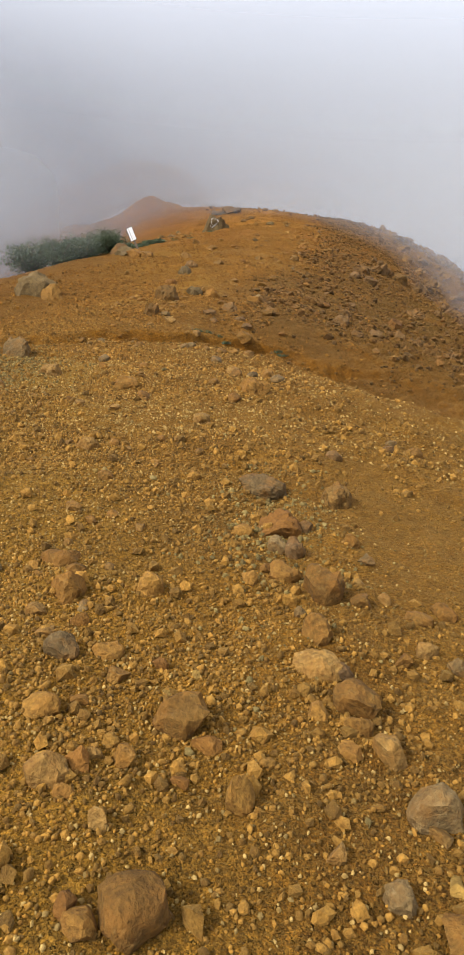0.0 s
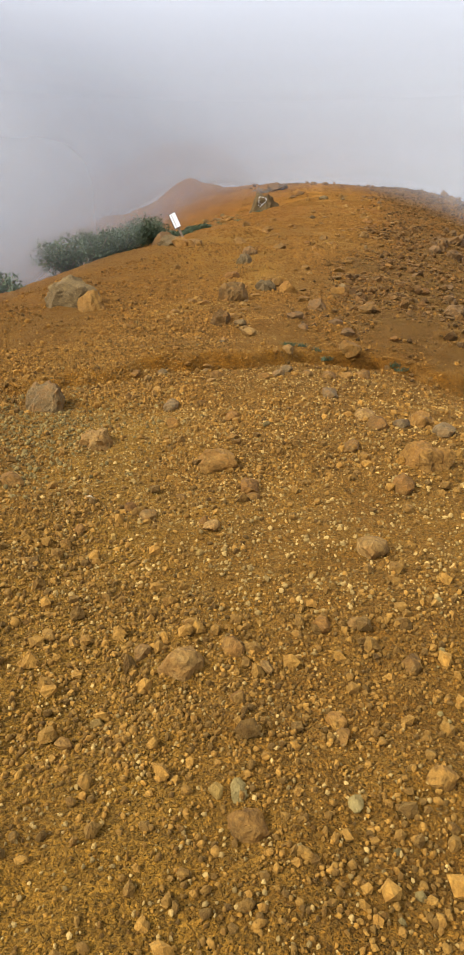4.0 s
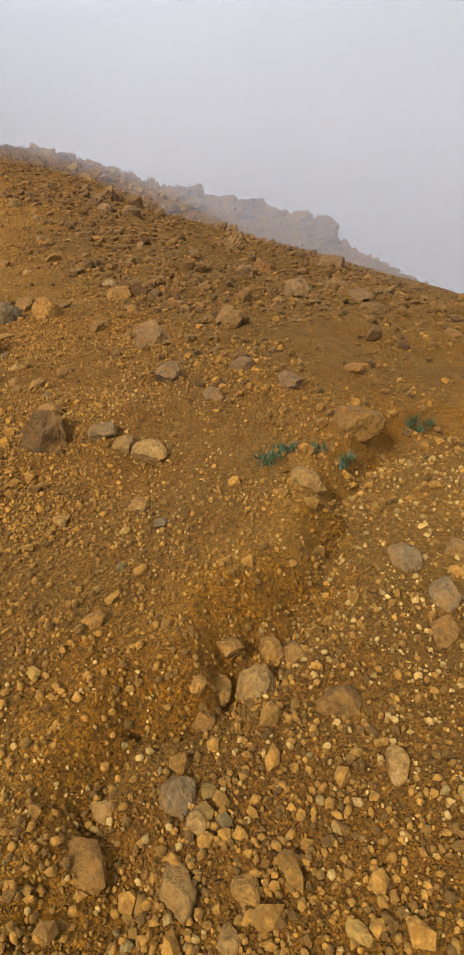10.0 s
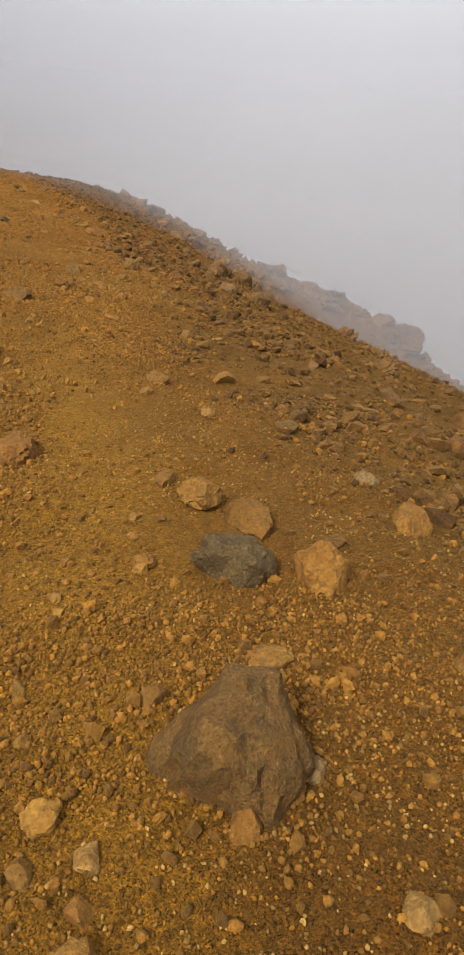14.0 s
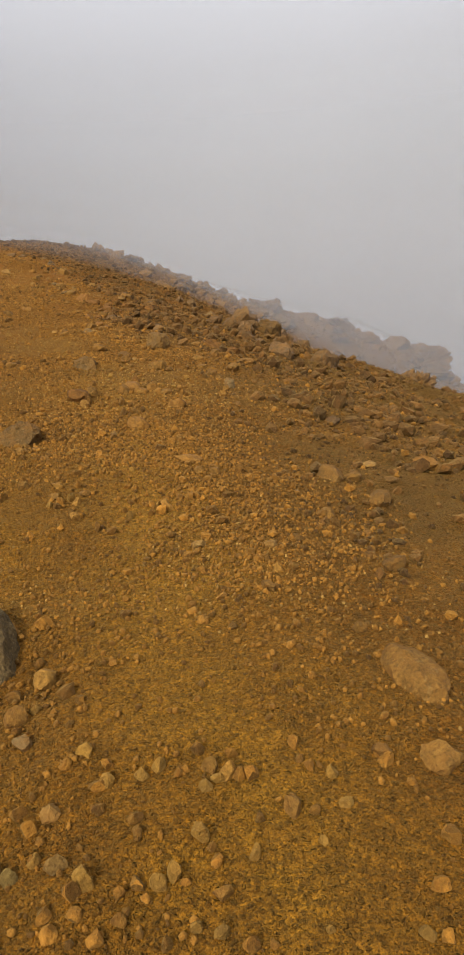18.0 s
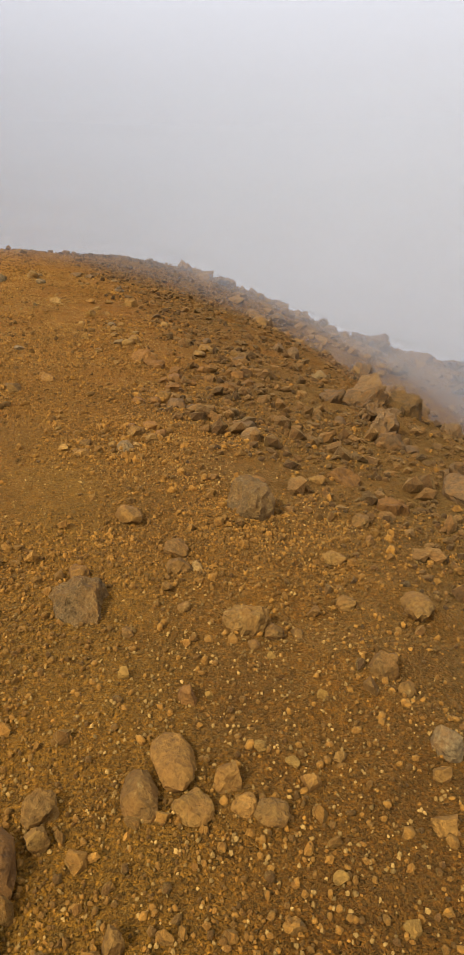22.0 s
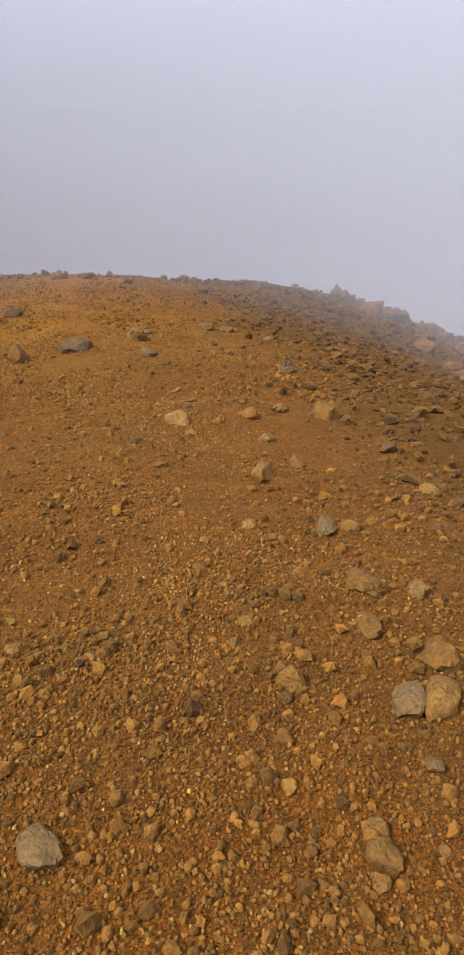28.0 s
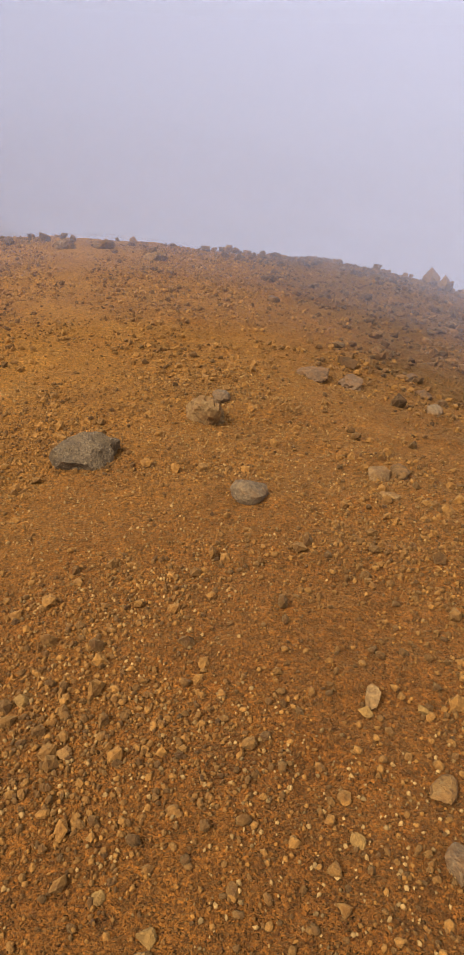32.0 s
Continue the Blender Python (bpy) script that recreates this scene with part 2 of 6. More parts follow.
    hue = mix(span(along.outputs["Y"], 0.0, 1.0, 22.0, 29.0), hue, (0.660, 0.455, 0.160))
    # past the brow, fog haze painted into the earth's colour: greyer and paler
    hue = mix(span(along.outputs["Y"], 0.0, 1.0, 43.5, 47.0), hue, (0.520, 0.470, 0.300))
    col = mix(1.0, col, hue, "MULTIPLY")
    col = mix(1.0, col, grey(span(tex(28.0, 5.0, 0.7), 0.64, 1.36, 0.3, 0.7)), "MULTIPLY")
    col = mix(1.0, col, grey(span(tex(110.0, 3.0), 0.76, 1.26, 0.3, 0.7)), "MULTIPLY")
    l.new(col, bsdf.inputs["Base Color"])
    prev = None
    for src, strength, dist in ((grains[0], 0.4, 0.020), (grains[1], 0.85, 0.013), (grains[2], 0.85, 0.007), (tex(24.0, 6.0, 0.7), 0.6, 0.03), (tex(85.0, 4.0, 0.7), 0.6, 0.012), (tex(260.0, 3.0, 0.7), 0.6, 0.004)):
        b = n.new("ShaderNodeBump")
        b.inputs["Strength"].default_value, b.inputs["Distance"].default_value = strength, dist
        l.new(src, b.inputs["Height"])
        if prev:
            l.new(prev, b.inputs["Normal"])
        prev = b.outputs["Normal"]
    l.new(prev, bsdf.inputs["Normal"])
    return m


# ---- the lie of the land ----
def hash_noise(x, y, seed=0):
    """Smooth value noise on arrays."""
    xi, yi = np.floor(x), np.floor(y)
    fx, fy = x - xi, y - yi
    fx, fy = fx * fx * (3 - 2 * fx), fy * fy * (3 - 2 * fy)

    def h(a, b):
        v = np.sin(a * 127.1 + b * 311.7 + seed * 74.7) * 43758.5453
        return v - np.floor(v)

    top = h(xi, yi) * (1 - fx) + h(xi + 1, yi) * fx
    low = h(xi, yi + 1) * (1 - fx) + h(xi + 1, yi + 1) * fx
    return top * (1 - fy) + low * fy - 0.5


def fbm(x, y, scale, octaves=3, seed=0):
    total, amp = 0.0, 1.0
    for k in range(octaves):
        total = total + amp * hash_noise(x * scale * 2 ** k, y * scale * 2 ** k, seed + k)
        amp *= 0.5
    return total


def soft(v, w):
    return 0.5 * (v + np.sqrt(v * v + w * w))


TRAIL_Y = (-8, 0, 3, 7, 9, 12, 16, 20, 25, 30, 45, 70)
TRAIL_X = (0.3, 0.0, -0.9, -1.9, -2.6, -1.95, -1.0, 0.2, 0.75, 1.0, 1.2, 1.0)


def trail_x(y):
    return np.interp(y, TRAIL_Y, TRAIL_X)


SCARP_X = (-3.6, -2.2, -1.45, -0.9, -0.5, 0.3, 1.3, 2.4)
SCARP_Y = (7.7, 8.40, 8.90, 9.1, 9.6, 10.0, 10.2, 10.6)


def scarp_side(x, y):
    return (y - np.interp(x, SCARP_X, SCARP_Y)) * 0.85 + 0.26 * fbm(x, y, 2.2, 4, 9) + 0.07 * fbm(x, y, 9.0, 2, 19)


def scarp(x, y):
    """A low bank where the clay has slumped: the uphill side stands proud, the foot is hollow."""
    d = scarp_side(x, y)
    amp = np.interp(x, (-3.8, -2.6, -1.2, 0.4, 1.6, 3.0), (0, 0.7, 1, 1.0, 0.45, 0))
    up = np.exp(-np.maximum(d, 0) / 2.2) * np.clip(d / 0.11 + 0.5, 0, 1)
    broken = np.clip(0.9 + 1.3 * fbm(x, y, 1.3, 2, 77), 0.35, 1.4)
    return (0.11 * up - 0.13 * np.exp(-((d + 0.07) / 0.075) ** 2)) * amp * broken - (0.05 + 0.03 * np.clip(x, -1, 2)) * amp * np.exp(-((d + 0.35) / 0.55) ** 2)


RIDGE = [0.8154, 1.0588, 0.4351, -0.1883, 0.0975, -0.0296, 0.1327, 0.2261, 0.2637, -0.0704, -1.0563, -0.2211, -0.0621, -0.1844, -0.0322, -0.1122]


def ridge(x, y):
    """The broad back of the ridge: rising along y, rounded off to both sides."""
    t, u = (np.clip(y, -6, 46) - 15) / 15.0, np.clip(x, -9, 24)
    r, e = soft(u - 1.0 - 0.03 * (y - 15), 2.5) / 3, soft(-u - 3.0, 1.5) / 3
    terms = [t ** k for k in range(6)] + [u * t ** k / 3 for k in range(4)] + [r, r * t, r * t * t, r * r / 4, e, e * t]
    return sum(a * b for a, b in zip(RIDGE, terms))


def flanks(x, y):
    """How the ridge ends: past the brow, down to the valley on one hand, down the rocky rib on the other; hills beyond."""
    z = -0.30 * soft(y - 43.5, 2.5)
    z = z - 0.42 * soft(-x - 6.0, 1.2) * np.clip((y + 4) / 8, 0.3, 1) * (1 - 0.75 * np.clip((y - 38) / 14, 0, 1))
    z = z - 0.75 * soft(x - 22.0 - 0.08 * (y - 34), 2.0)
    z = z - 3.2 * np.exp(-((x - 13.0 + 0.2 * (y - 30)) / 3.6) ** 2 - ((y - 29.5) / 6.0) ** 2)
    z = z + 16.5 * (1 + 0.14 * fbm(x, y, 0.16, 4, 61)) * np.exp(-((x + 11.0) / np.where(x < -11.0, 24.0, 11.0)) ** 2 - ((y - 70) / 10.0) ** 2)
    z = z + (3.5 + 1.8 * fbm(x, y, 0.25, 4, 63)) * np.exp(-((x + 8.0) / np.where(x < -8.0, 27.0, 5.6)) ** 2 - ((y - 48) / np.where(y < 48, 8.0, 5.0)) ** 2)
    z = z + 14.0 * np.exp(-((x + 45) / 40.0) ** 2 - ((y - 150) / 40.0) ** 2)
    return z


SWELLS = {33.5: (-0.10, 0.05, 0.03, -0.01), 37.5: (-0.01, -0.10, -0.16, 0.16), 42.0: (0.18, -0.14, 0.36, 0.23)}


def brow(x, y):
    """Swells and hollows of the brow and of its shoulder."""
    z = -0.56 * np.exp(-((x - 15) / 2.8) ** 2 - ((y - 40) / 2.8) ** 2) - 0.21 * np.exp(-((x - 8) / 2.8) ** 2 - ((y - 27) / 2.8) ** 2)
    for at, heights in SWELLS.items():
        for px, h in zip((-1.5, 3, 7, 11), heights):
            z = z + h * np.exp(-((x - px) / 2.8) ** 2 - ((y - at) / 2.8) ** 2)
    # a lip, the hollow under the bank behind it, the sagging shoulder, the far rib's back
    for px, py, wx, wy, h in ((1.5, 6.6, 1.7, 1.2, 0.13), (2.3, 9.5, 1.7, 1.3, -0.46), (4.7, 17.0, 1.8, 3.2, -0.24), (8.6, 31.6, 1.8, 2.2, 0.28), (19.2, 40.0, 3.8, 5.0, 0.50)):
        z = z + h * np.exp(-((x - px) / wx) ** 2 - ((y - py) / wy) ** 2)
    return z


def land(x, y):
    return np.maximum(ridge(x, y) + scarp(x, y) + flanks(x, y) + brow(x, y), -45.0)


def relief(x, y):
    """Lumps and hollows of the loose surface."""
    near = np.exp(-((x - trail_x(y)) / 0.55) ** 2) * np.clip((y - 11) / 3, 0.25, 1)
    rough = 1 + 1.6 * np.clip((x - trail_x(y) - 2.0) / 3, 0, 1)
    return (0.075 * fbm(x, y, 0.8, 2, 3) + 0.045 * fbm(x, y, 3.1, 3, 5) * rough + 0.020 * fbm(x, y, 11.0, 2, 7) * rough) * (1 - 0.6 * near)


def ground(x, y):
    x, y = np.asarray(x, float), np.asarray(y, float)
    return land(x, y) + relief(x, y)


def steps(lo, hi, fine, far_lo, far_hi, growth=1.13):
    """Grid lines: fine from lo to hi, then wider and wider out to the horizon."""
    mid = list(np.arange(lo, hi + fine / 2, fine))
    out, s, v = [], fine, lo
    while v > far_lo:
        s *= growth
        v -= s
        out.append(v)
    up, s, v = [], fine, mid[-1]
    while v < far_hi:
        s *= growth
        v += s
        up.append(v)
    return np.array(out[::-1] + mid + up)


def stony(x, y):
    """0 on the trodden back of the ridge, 1 on the dark rubble of its falling side."""
    side = np.interp(y, (9, 12, 15, 18, 22, 25, 28, 31, 34, 42), (3.2, 1.9, 1.0, 1.1, 1.7, 1.5, 2.4, 2.8, 2.7, 3.0))
    return np.clip((x - trail_x(y) - side + 1.1 * fbm(x, y, 0.7, 3, 21)) / 1.1 + 0.5, 0, 1) * np.clip((y - 9) / 4, 0, 1)


SHEET = {}


def on_sheet(x, y):
    """Height of the finished ground mesh."""
    gx, gy, zz = SHEET["x"], SHEET["y"], SHEET["z"]
    i, j = np.clip(np.searchsorted(gx, x) - 1, 0, len(gx) - 2), np.clip(np.searchsorted(gy, y) - 1, 0, len(gy) - 2)
    u, v = (x - gx[i]) / (gx[i + 1] - gx[i]), (y - gy[j]) / (gy[j + 1] - gy[j])
    return (zz[j, i] * (1 - u) + zz[j, i + 1] * u) * (1 - v) + (zz[j + 1, i] * (1 - u) + zz[j + 1, i + 1] * u) * v


def sheet(name, gx, gy, mat):
    xx, yy = np.meshgrid(gx, gy)
    zz = ground(xx, yy)
    SHEET.update(x=gx, y=gy, z=zz)
    nx, ny = len(gx), len(gy)
    me = bpy.data.meshes.new(name)
    verts = np.stack([xx, yy, zz], -1).reshape(-1, 3).astype(np.float32)
    i = (np.arange(ny - 1)[:, None] * nx + np.arange(nx - 1)[None]).reshape(-1)
    quads = np.stack([i, i + 1, i + nx + 1, i + nx], -1).astype(np.int32)
    me.vertices.add(len(verts))
    me.vertices.foreach_set("co", verts.ravel())
    me.loops.add(quads.size)
    me.loops.foreach_set("vertex_index", quads.ravel())
    me.polygons.add(len(quads))
    me.polygons.foreach_set("loop_start", np.arange(0, quads.size, 4, dtype=np.int32))
    me.polygons.foreach_set("use_smooth", np.ones(len(quads), dtype=bool))
    me.update(calc_edges=True)
    u = xx - trail_x(yy)
    edge = 0.5 * fbm(xx, yy, 0.7, 3, 21)
    trodden = np.exp(-((u + edge * 0.6) / 0.5) ** 2) * np.clip((yy - 9) / 4, 0.30, 1) * np.clip((26 - yy) / 8, 0.25, 1)
    trodden = np.maximum(trodden, 0.9 * np.clip((yy - 31) / 4, 0, 1) * np.clip(1 - np.abs(xx - 0.5 + edge) / 4.0, 0, 1))
    trodden = np.maximum(trodden, 0.8 * np.exp(-((xx + 2.2 + edge) / 1.6) ** 2 - ((yy - 20) / 7) ** 2))
    trodden = np.maximum(trodden, 0.22 * np.exp(-((u + 0.3 + edge) / 1.5) ** 2) * np.clip((yy - 17) / 3, 0, 1))
    scree = stony(xx, yy)
    d = scarp_side(xx, yy)
    clay = np.exp(-((d - 0.05) / 0.16) ** 2) * np.interp(xx, (-3.8, -2.6, 1.5, 3.0), (0, 1, 1, 0))
    clay = np.maximum(clay, 0.5 * np.clip(fbm(xx, yy, 0.9, 3, 33) * 3 - 0.6, 0, 1))
    rgba = np.stack([trodden, scree, clay, np.clip((yy + 5 * edge - 6) / 6, 0, 1)], -1).reshape(-1, 4).astype(np.float32)
    layer = me.color_attributes.new("surface", "FLOAT_COLOR", "POINT")
    layer.data.foreach_set("color", rgba.ravel())
    me.materials.append(mat)
    return new(name, me)


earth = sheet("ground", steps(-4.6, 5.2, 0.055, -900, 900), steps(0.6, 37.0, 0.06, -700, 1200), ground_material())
tagged(earth, "ochre volcanic earth and grit over the whole ridge", "ground", kind="structure")


# ---- stones ----
from mathutils.bvhtree import BVHTree

def faceted(seed, level, cuts, rough, near=0.48):
    """A broken stone filling the box -1..1: a ball with flat breaks and a grainy skin."""
    rng = np.random.RandomState(seed)
    bm = bmesh.new()
    bmesh.ops.create_icosphere(bm, subdivisions=level, radius=1.0)
    me = bpy.data.meshes.new("stone")
    bm.to_mesh(me)
    bm.free()
    v = np.empty(len(me.vertices) * 3, np.float32)
    me.vertices.foreach_get("co", v)
    v = v.reshape(-1, 3).astype(float)
    for _ in range(cuts):
        n = rng.normal(size=3)
        n[2] *= 1.1
        n /= np.linalg.norm(n)
        d = rng.uniform(near, near + 0.4)
        over = np.maximum(v @ n - d, 0)
        v -= over[:, None] * n * 0.97
    k = v * 1.7 + rng.uniform(0, 50, 3)
    bumps = fbm(k[:, 0] + 0.6 * k[:, 2], k[:, 1] - 0.7 * k[:, 2], 1.0, 4, seed)
    v *= (1 + rough * bumps + 0.5 * rough * fbm(k[:, 0] - 0.4 * k[:, 2], k[:, 1] + 0.5 * k[:, 2], 4.0, 3, seed + 5))[:, None]
    lo, hi = v.min(0), v.max(0)
    v = (v - lo) / (hi - lo) * 2 - 1
    me.vertices.foreach_set("co", v.astype(np.float32).ravel())
    me.polygons.foreach_set("use_smooth", np.ones(len(me.polygons), dtype=bool))
    me.update()
    me.set_sharp_from_angle(angle=0.42)
    return me


SHAPES = [faceted(100 + k, 3, 9 + k % 6, 0.16) for k in range(20)]
COARSE = [faceted(200 + k, 3, 8 + k % 6, 0.26, 0.54 + 0.02 * (k % 6)) for k in range(28)]
LABELS = {"b": "brown", "o": "ochre", "y": "yellowish", "p": "pale tan", "g": "grey", "d": "dark grey", "r": "rusty red-brown", "w": "whitish",
          "G": "lichen-flecked grey", "D": "dark lichen-mottled", "R": "reddish brown", "W": "grey white-capped", "E": "brown grey-topped", "P": "pale tan"}
count = 0
RINGED = []
LOOSE = {"b": [], "p": [], "g": []}


def rock(x, y, w, h, tone="b", d=0.85, turn=0, sink=0.0):
    """A loose stone w wide that stands h out of the ground."""
    global count
    count += 1
    rng = random.Random(count * 7 + 3)
    kind = "boulder" if w > 0.27 else "rock" if w > 0.105 else "stone"
    me = faceted(900 + count, 4, 9 + count % 5, 0.30, 0.62 if tone in "DEWG" else 0.54) if w > 0.20 else rng.choice(COARSE if w > 0.09 else SHAPES)
    sink = sink or (0.95 if w > 0.2 else 0.7)
    full = h * (1 + sink)
    turn += rng.uniform(-14, 14) + (180 if rng.random() < 0.5 else 0)
    m = pose(x, y, float(on_sheet(x, y)) + h - full / 2, rng.uniform(-7, 7), rng.uniform(-7, 7), turn)
    m = m @ Matrix.Diagonal((w / 2, w * d / 2, full / 2, 1))
    if w < 0.048:
        LOOSE["p" if tone in "ypwP" else "g" if tone in "gG" else "b"].append((me, m))
        return None
    ob = new(kind, me)
    ob.matrix_world = m
    mat = {"G": LICHEN, "W": LICHEN, "D": CAPPED, "E": CAPPED, "R": STONES["r"], "P": STONES["p"]}.get(tone) or STONES[tone]
    if not me.materials:
        me.materials.append(mat)
    ob.material_slots[0].link = "OBJECT"
    ob.material_slots[0].material = mat
    size = {"boulder": "boulder half sunk in ochre grit", "rock": "angular rock lying in ochre grit", "stone": "small stone lying on ochre gravel"}[kind]
    tagged(ob, LABELS[tone] + " " + size, kind, "loose " + kind + "s on the ridge")
    if tone == "W":
        RINGED.append(ob)
    return ob


# the first metres, beside the start
rock(-0.31, 1.03, 0.051, 0.044, "r", 1.20, -25)
rock(-0.20, 1.12, 0.056, 0.027, "y", 0.80, -8)
rock(0.47, 1.15, 0.091, 0.057, "g", 0.80, 9)
rock(0.33, 1.25, 0.056, 0.039, "p", 1.20, -24)
rock(-0.28, 1.27, 0.060, 0.044, "p", 1.20, -7)
rock(-0.39, 1.34, 0.057, 0.026, "b", 0.80, 10)
rock(0.63, 1.38, 0.079, 0.031, "p", 0.80, -23)
rock(0.08, 1.39, 0.079, 0.092, "y", 1.20, -6)
rock(-0.45, 1.40, 0.127, 0.075, "p", 0.80, 11)
rock(0.64, 1.44, 0.156, 0.116, "g", 1.20, -22)
rock(-0.09, 1.44, 0.055, 0.027, "r", 0.80, -5)
rock(-0.38, 1.46, 0.068, 0.048, "r", 1.20, 12)
rock(-0.26, 1.50, 0.078, 0.048, "o", 0.80, -21)
rock(-0.34, 1.51, 0.048, 0.035, "p", 1.20, -4)
rock(0.16, 1.57, 0.054, 0.021, "y", 0.80, 13)
rock(-0.02, 1.61, 0.102, 0.039, "o", 0.80, -20)
rock(-0.55, 1.68, 0.132, 0.052, "y", 0.80, -3)
rock(0.55, 1.68, 0.105, 0.077, "p", 1.20, 14)
rock(-0.11, 1.70, 0.181, 0.111, "b", 0.80, -19)
rock(0.47, 1.79, 0.113, 0.058, "b", 0.80, -2)
rock(0.34, 1.83, 0.063, 0.047, "y", 1.20, 15)
rock(-0.35, 1.89, 0.084, 0.036, "b", 0.80, -18)
rock(0.48, 1.90, 0.168, 0.090, "b", 0.80, -1)
rock(-0.21, 1.98, 0.061, 0.036, "r", 0.80, 16)
rock(-0.57, 2.00, 0.135, 0.072, "g", 0.80, -17)
rock(-0.41, 2.03, 0.120, 0.042, "y", 0.80, 0)
rock(0.46, 2.06, 0.081, 0.043, "d", 0.80, 17)
rock(0.37, 2.09, 0.199, 0.086, "p", 0.80, -16)
rock(0.71, 2.18, 0.074, 0.046, "o", 0.80, 1)
rock(0.93, 2.18, 0.071, 0.070, "g", 1.20, 18)
rock(-0.56, 2.23, 0.078, 0.046, "o", 0.80, -15)
rock(0.38, 2.28, 0.126, 0.082, "b", 1.20, 2)
rock(0.83, 2.28, 0.107, 0.057, "p", 0.80, 19)
rock(-0.75, 2.29, 0.099, 0.042, "p", 0.80, -14)
rock(-0.67, 2.46, 0.157, 0.109, "o", 1.20, 3)
rock(0.33, 2.46, 0.066, 0.039, "g", 0.80, 20)
rock(-0.32, 2.52, 0.116, 0.087, "y", 1.20, -13)
rock(0.86, 2.54, 0.142, 0.047, "b", 0.80, 4)
rock(0.61, 2.61, 0.083, 0.056, "b", 1.20, 21)
rock(1.01, 2.65, 0.134, 0.048, "o", 0.80, -12)
rock(0.46, 2.67, 0.177, 0.142, "b", 1.20, 5)
rock(0.74, 2.69, 0.066, 0.043, "p", 1.20, 22)
rock(0.11, 2.72, 0.083, 0.052, "y", 0.80, -11)
rock(-0.78, 2.76, 0.200, 0.058, "b", 0.80, 6)
rock(0.64, 2.82, 0.061, 0.038, "p", 0.80, 23)
rock(0.29, 2.84, 0.167, 0.081, "b", 0.80, -10)
rock(0.20, 2.89, 0.081, 0.038, "b", 0.80, 7)
rock(0.72, 3.07, 0.088, 0.047, "g", 0.80, 24)
rock(0.36, 3.14, 0.109, 0.087, "d", 1.20, -9)
rock(0.26, 3.16, 0.101, 0.075, "g", 1.20, 8)
rock(0.67, 3.28, 0.100, 0.061, "b", 0.80, -25)
rock(0.08, 3.30, 0.128, 0.055, "y", 0.80, -8)
rock(0.29, 3.42, 0.272, 0.094, "r", 0.80, 9)
rock(0.43, 3.43, 0.087, 0.051, "d", 0.80, -24)
rock(-0.78, 3.82, 0.104, 0.055, "b", 0.80, -7)
rock(0.68, 3.96, 0.223, 0.143, "p", 1.20, 10)
rock(0.20, 4.01, 0.328, 0.107, "g", 0.80, -23)
rock(-0.25, 4.05, 0.089, 0.051, "y", 0.80, -6)
rock(-1.04, 4.45, 0.168, 0.079, "p", 0.80, 11)
rock(0.75, 4.73, 0.135, 0.066, "d", 0.80, -22)
rock(1.27, 5.21, 0.116, 0.047, "d", 0.80, -5)
rock(1.49, 5.28, 0.178, 0.075, "b", 0.80, 12)
rock(0.15, 6.37, 0.333, 0.130, "b", 0.80, -21)
rock(-0.16, 1.04, 0.183, 0.091, "b", 1.02, 9)
rock(-0.27, 1.00, 0.081, 0.046, "y", 1.2, 15)
# from 0 m on
rock(-0.42, 0.99, 0.033, 0.017, "b", 1.74, 23)
rock(0.59, 1.08, 0.082, 0.041, "b", 1.53, -28)
rock(0.63, 1.21, 0.045, 0.022, "p", 1.80, -28)
rock(0.43, 1.67, 0.087, 0.022, "b", 0.85, -14)
rock(-0.45, 1.76, 0.057, 0.024, "o", 1.21, 20)
rock(-0.17, 1.84, 0.033, 0.014, "y", 1.37, 4)
rock(-0.08, 1.95, 0.032, 0.016, "p", 1.68, -1)
rock(-0.67, 2.13, 0.082, 0.027, "p", 0.85, 23)
rock(-0.58, 2.37, 0.051, 0.026, "g", 1.80, 17)
rock(-0.84, 2.63, 0.048, 0.020, "b", 1.04, 27)
rock(-0.68, 2.66, 0.091, 0.032, "b", 0.85, 18)
rock(-1.05, 2.66, 0.059, 0.025, "g", 0.98, 36)
rock(-0.90, 2.67, 0.046, 0.023, "b", 1.49, 29)
rock(-0.89, 2.71, 0.050, 0.025, "y", 1.59, 28)
rock(-0.54, 2.71, 0.056, 0.023, "p", 1.32, 10)
rock(-0.68, 2.89, 0.039, 0.016, "b", 1.31, 15)
rock(-0.79, 2.94, 0.053, 0.027, "b", 1.80, 19)
rock(-0.46, 3.13, 0.050, 0.025, "p", 1.62, 4)
rock(-0.73, 3.18, 0.063, 0.031, "o", 1.67, 14)
rock(-0.64, 3.29, 0.073, 0.030, "y", 1.26, 10)
rock(-0.85, 3.31, 0.086, 0.036, "b", 1.53, 17)
rock(-0.12, 3.42, 0.037, 0.018, "y", 1.80, -8)
rock(-0.87, 3.93, 0.041, 0.017, "p", 1.35, 2)
rock(-0.81, 3.93, 0.044, 0.022, "g", 1.70, -2)
rock(-0.50, 3.94, 0.039, 0.019, "g", 1.80, -19)
rock(-1.99, 4.06, 0.223, 0.094, "b", 1.80, 35)
rock(-1.33, 4.08, 0.052, 0.022, "b", 1.09, 24)
rock(-0.52, 4.17, 0.048, 0.020, "b", 1.46, -15)
rock(-1.26, 4.18, 0.046, 0.017, "p", 0.85, 19)
rock(-0.53, 4.24, 0.071, 0.030, "y", 0.90, -14)
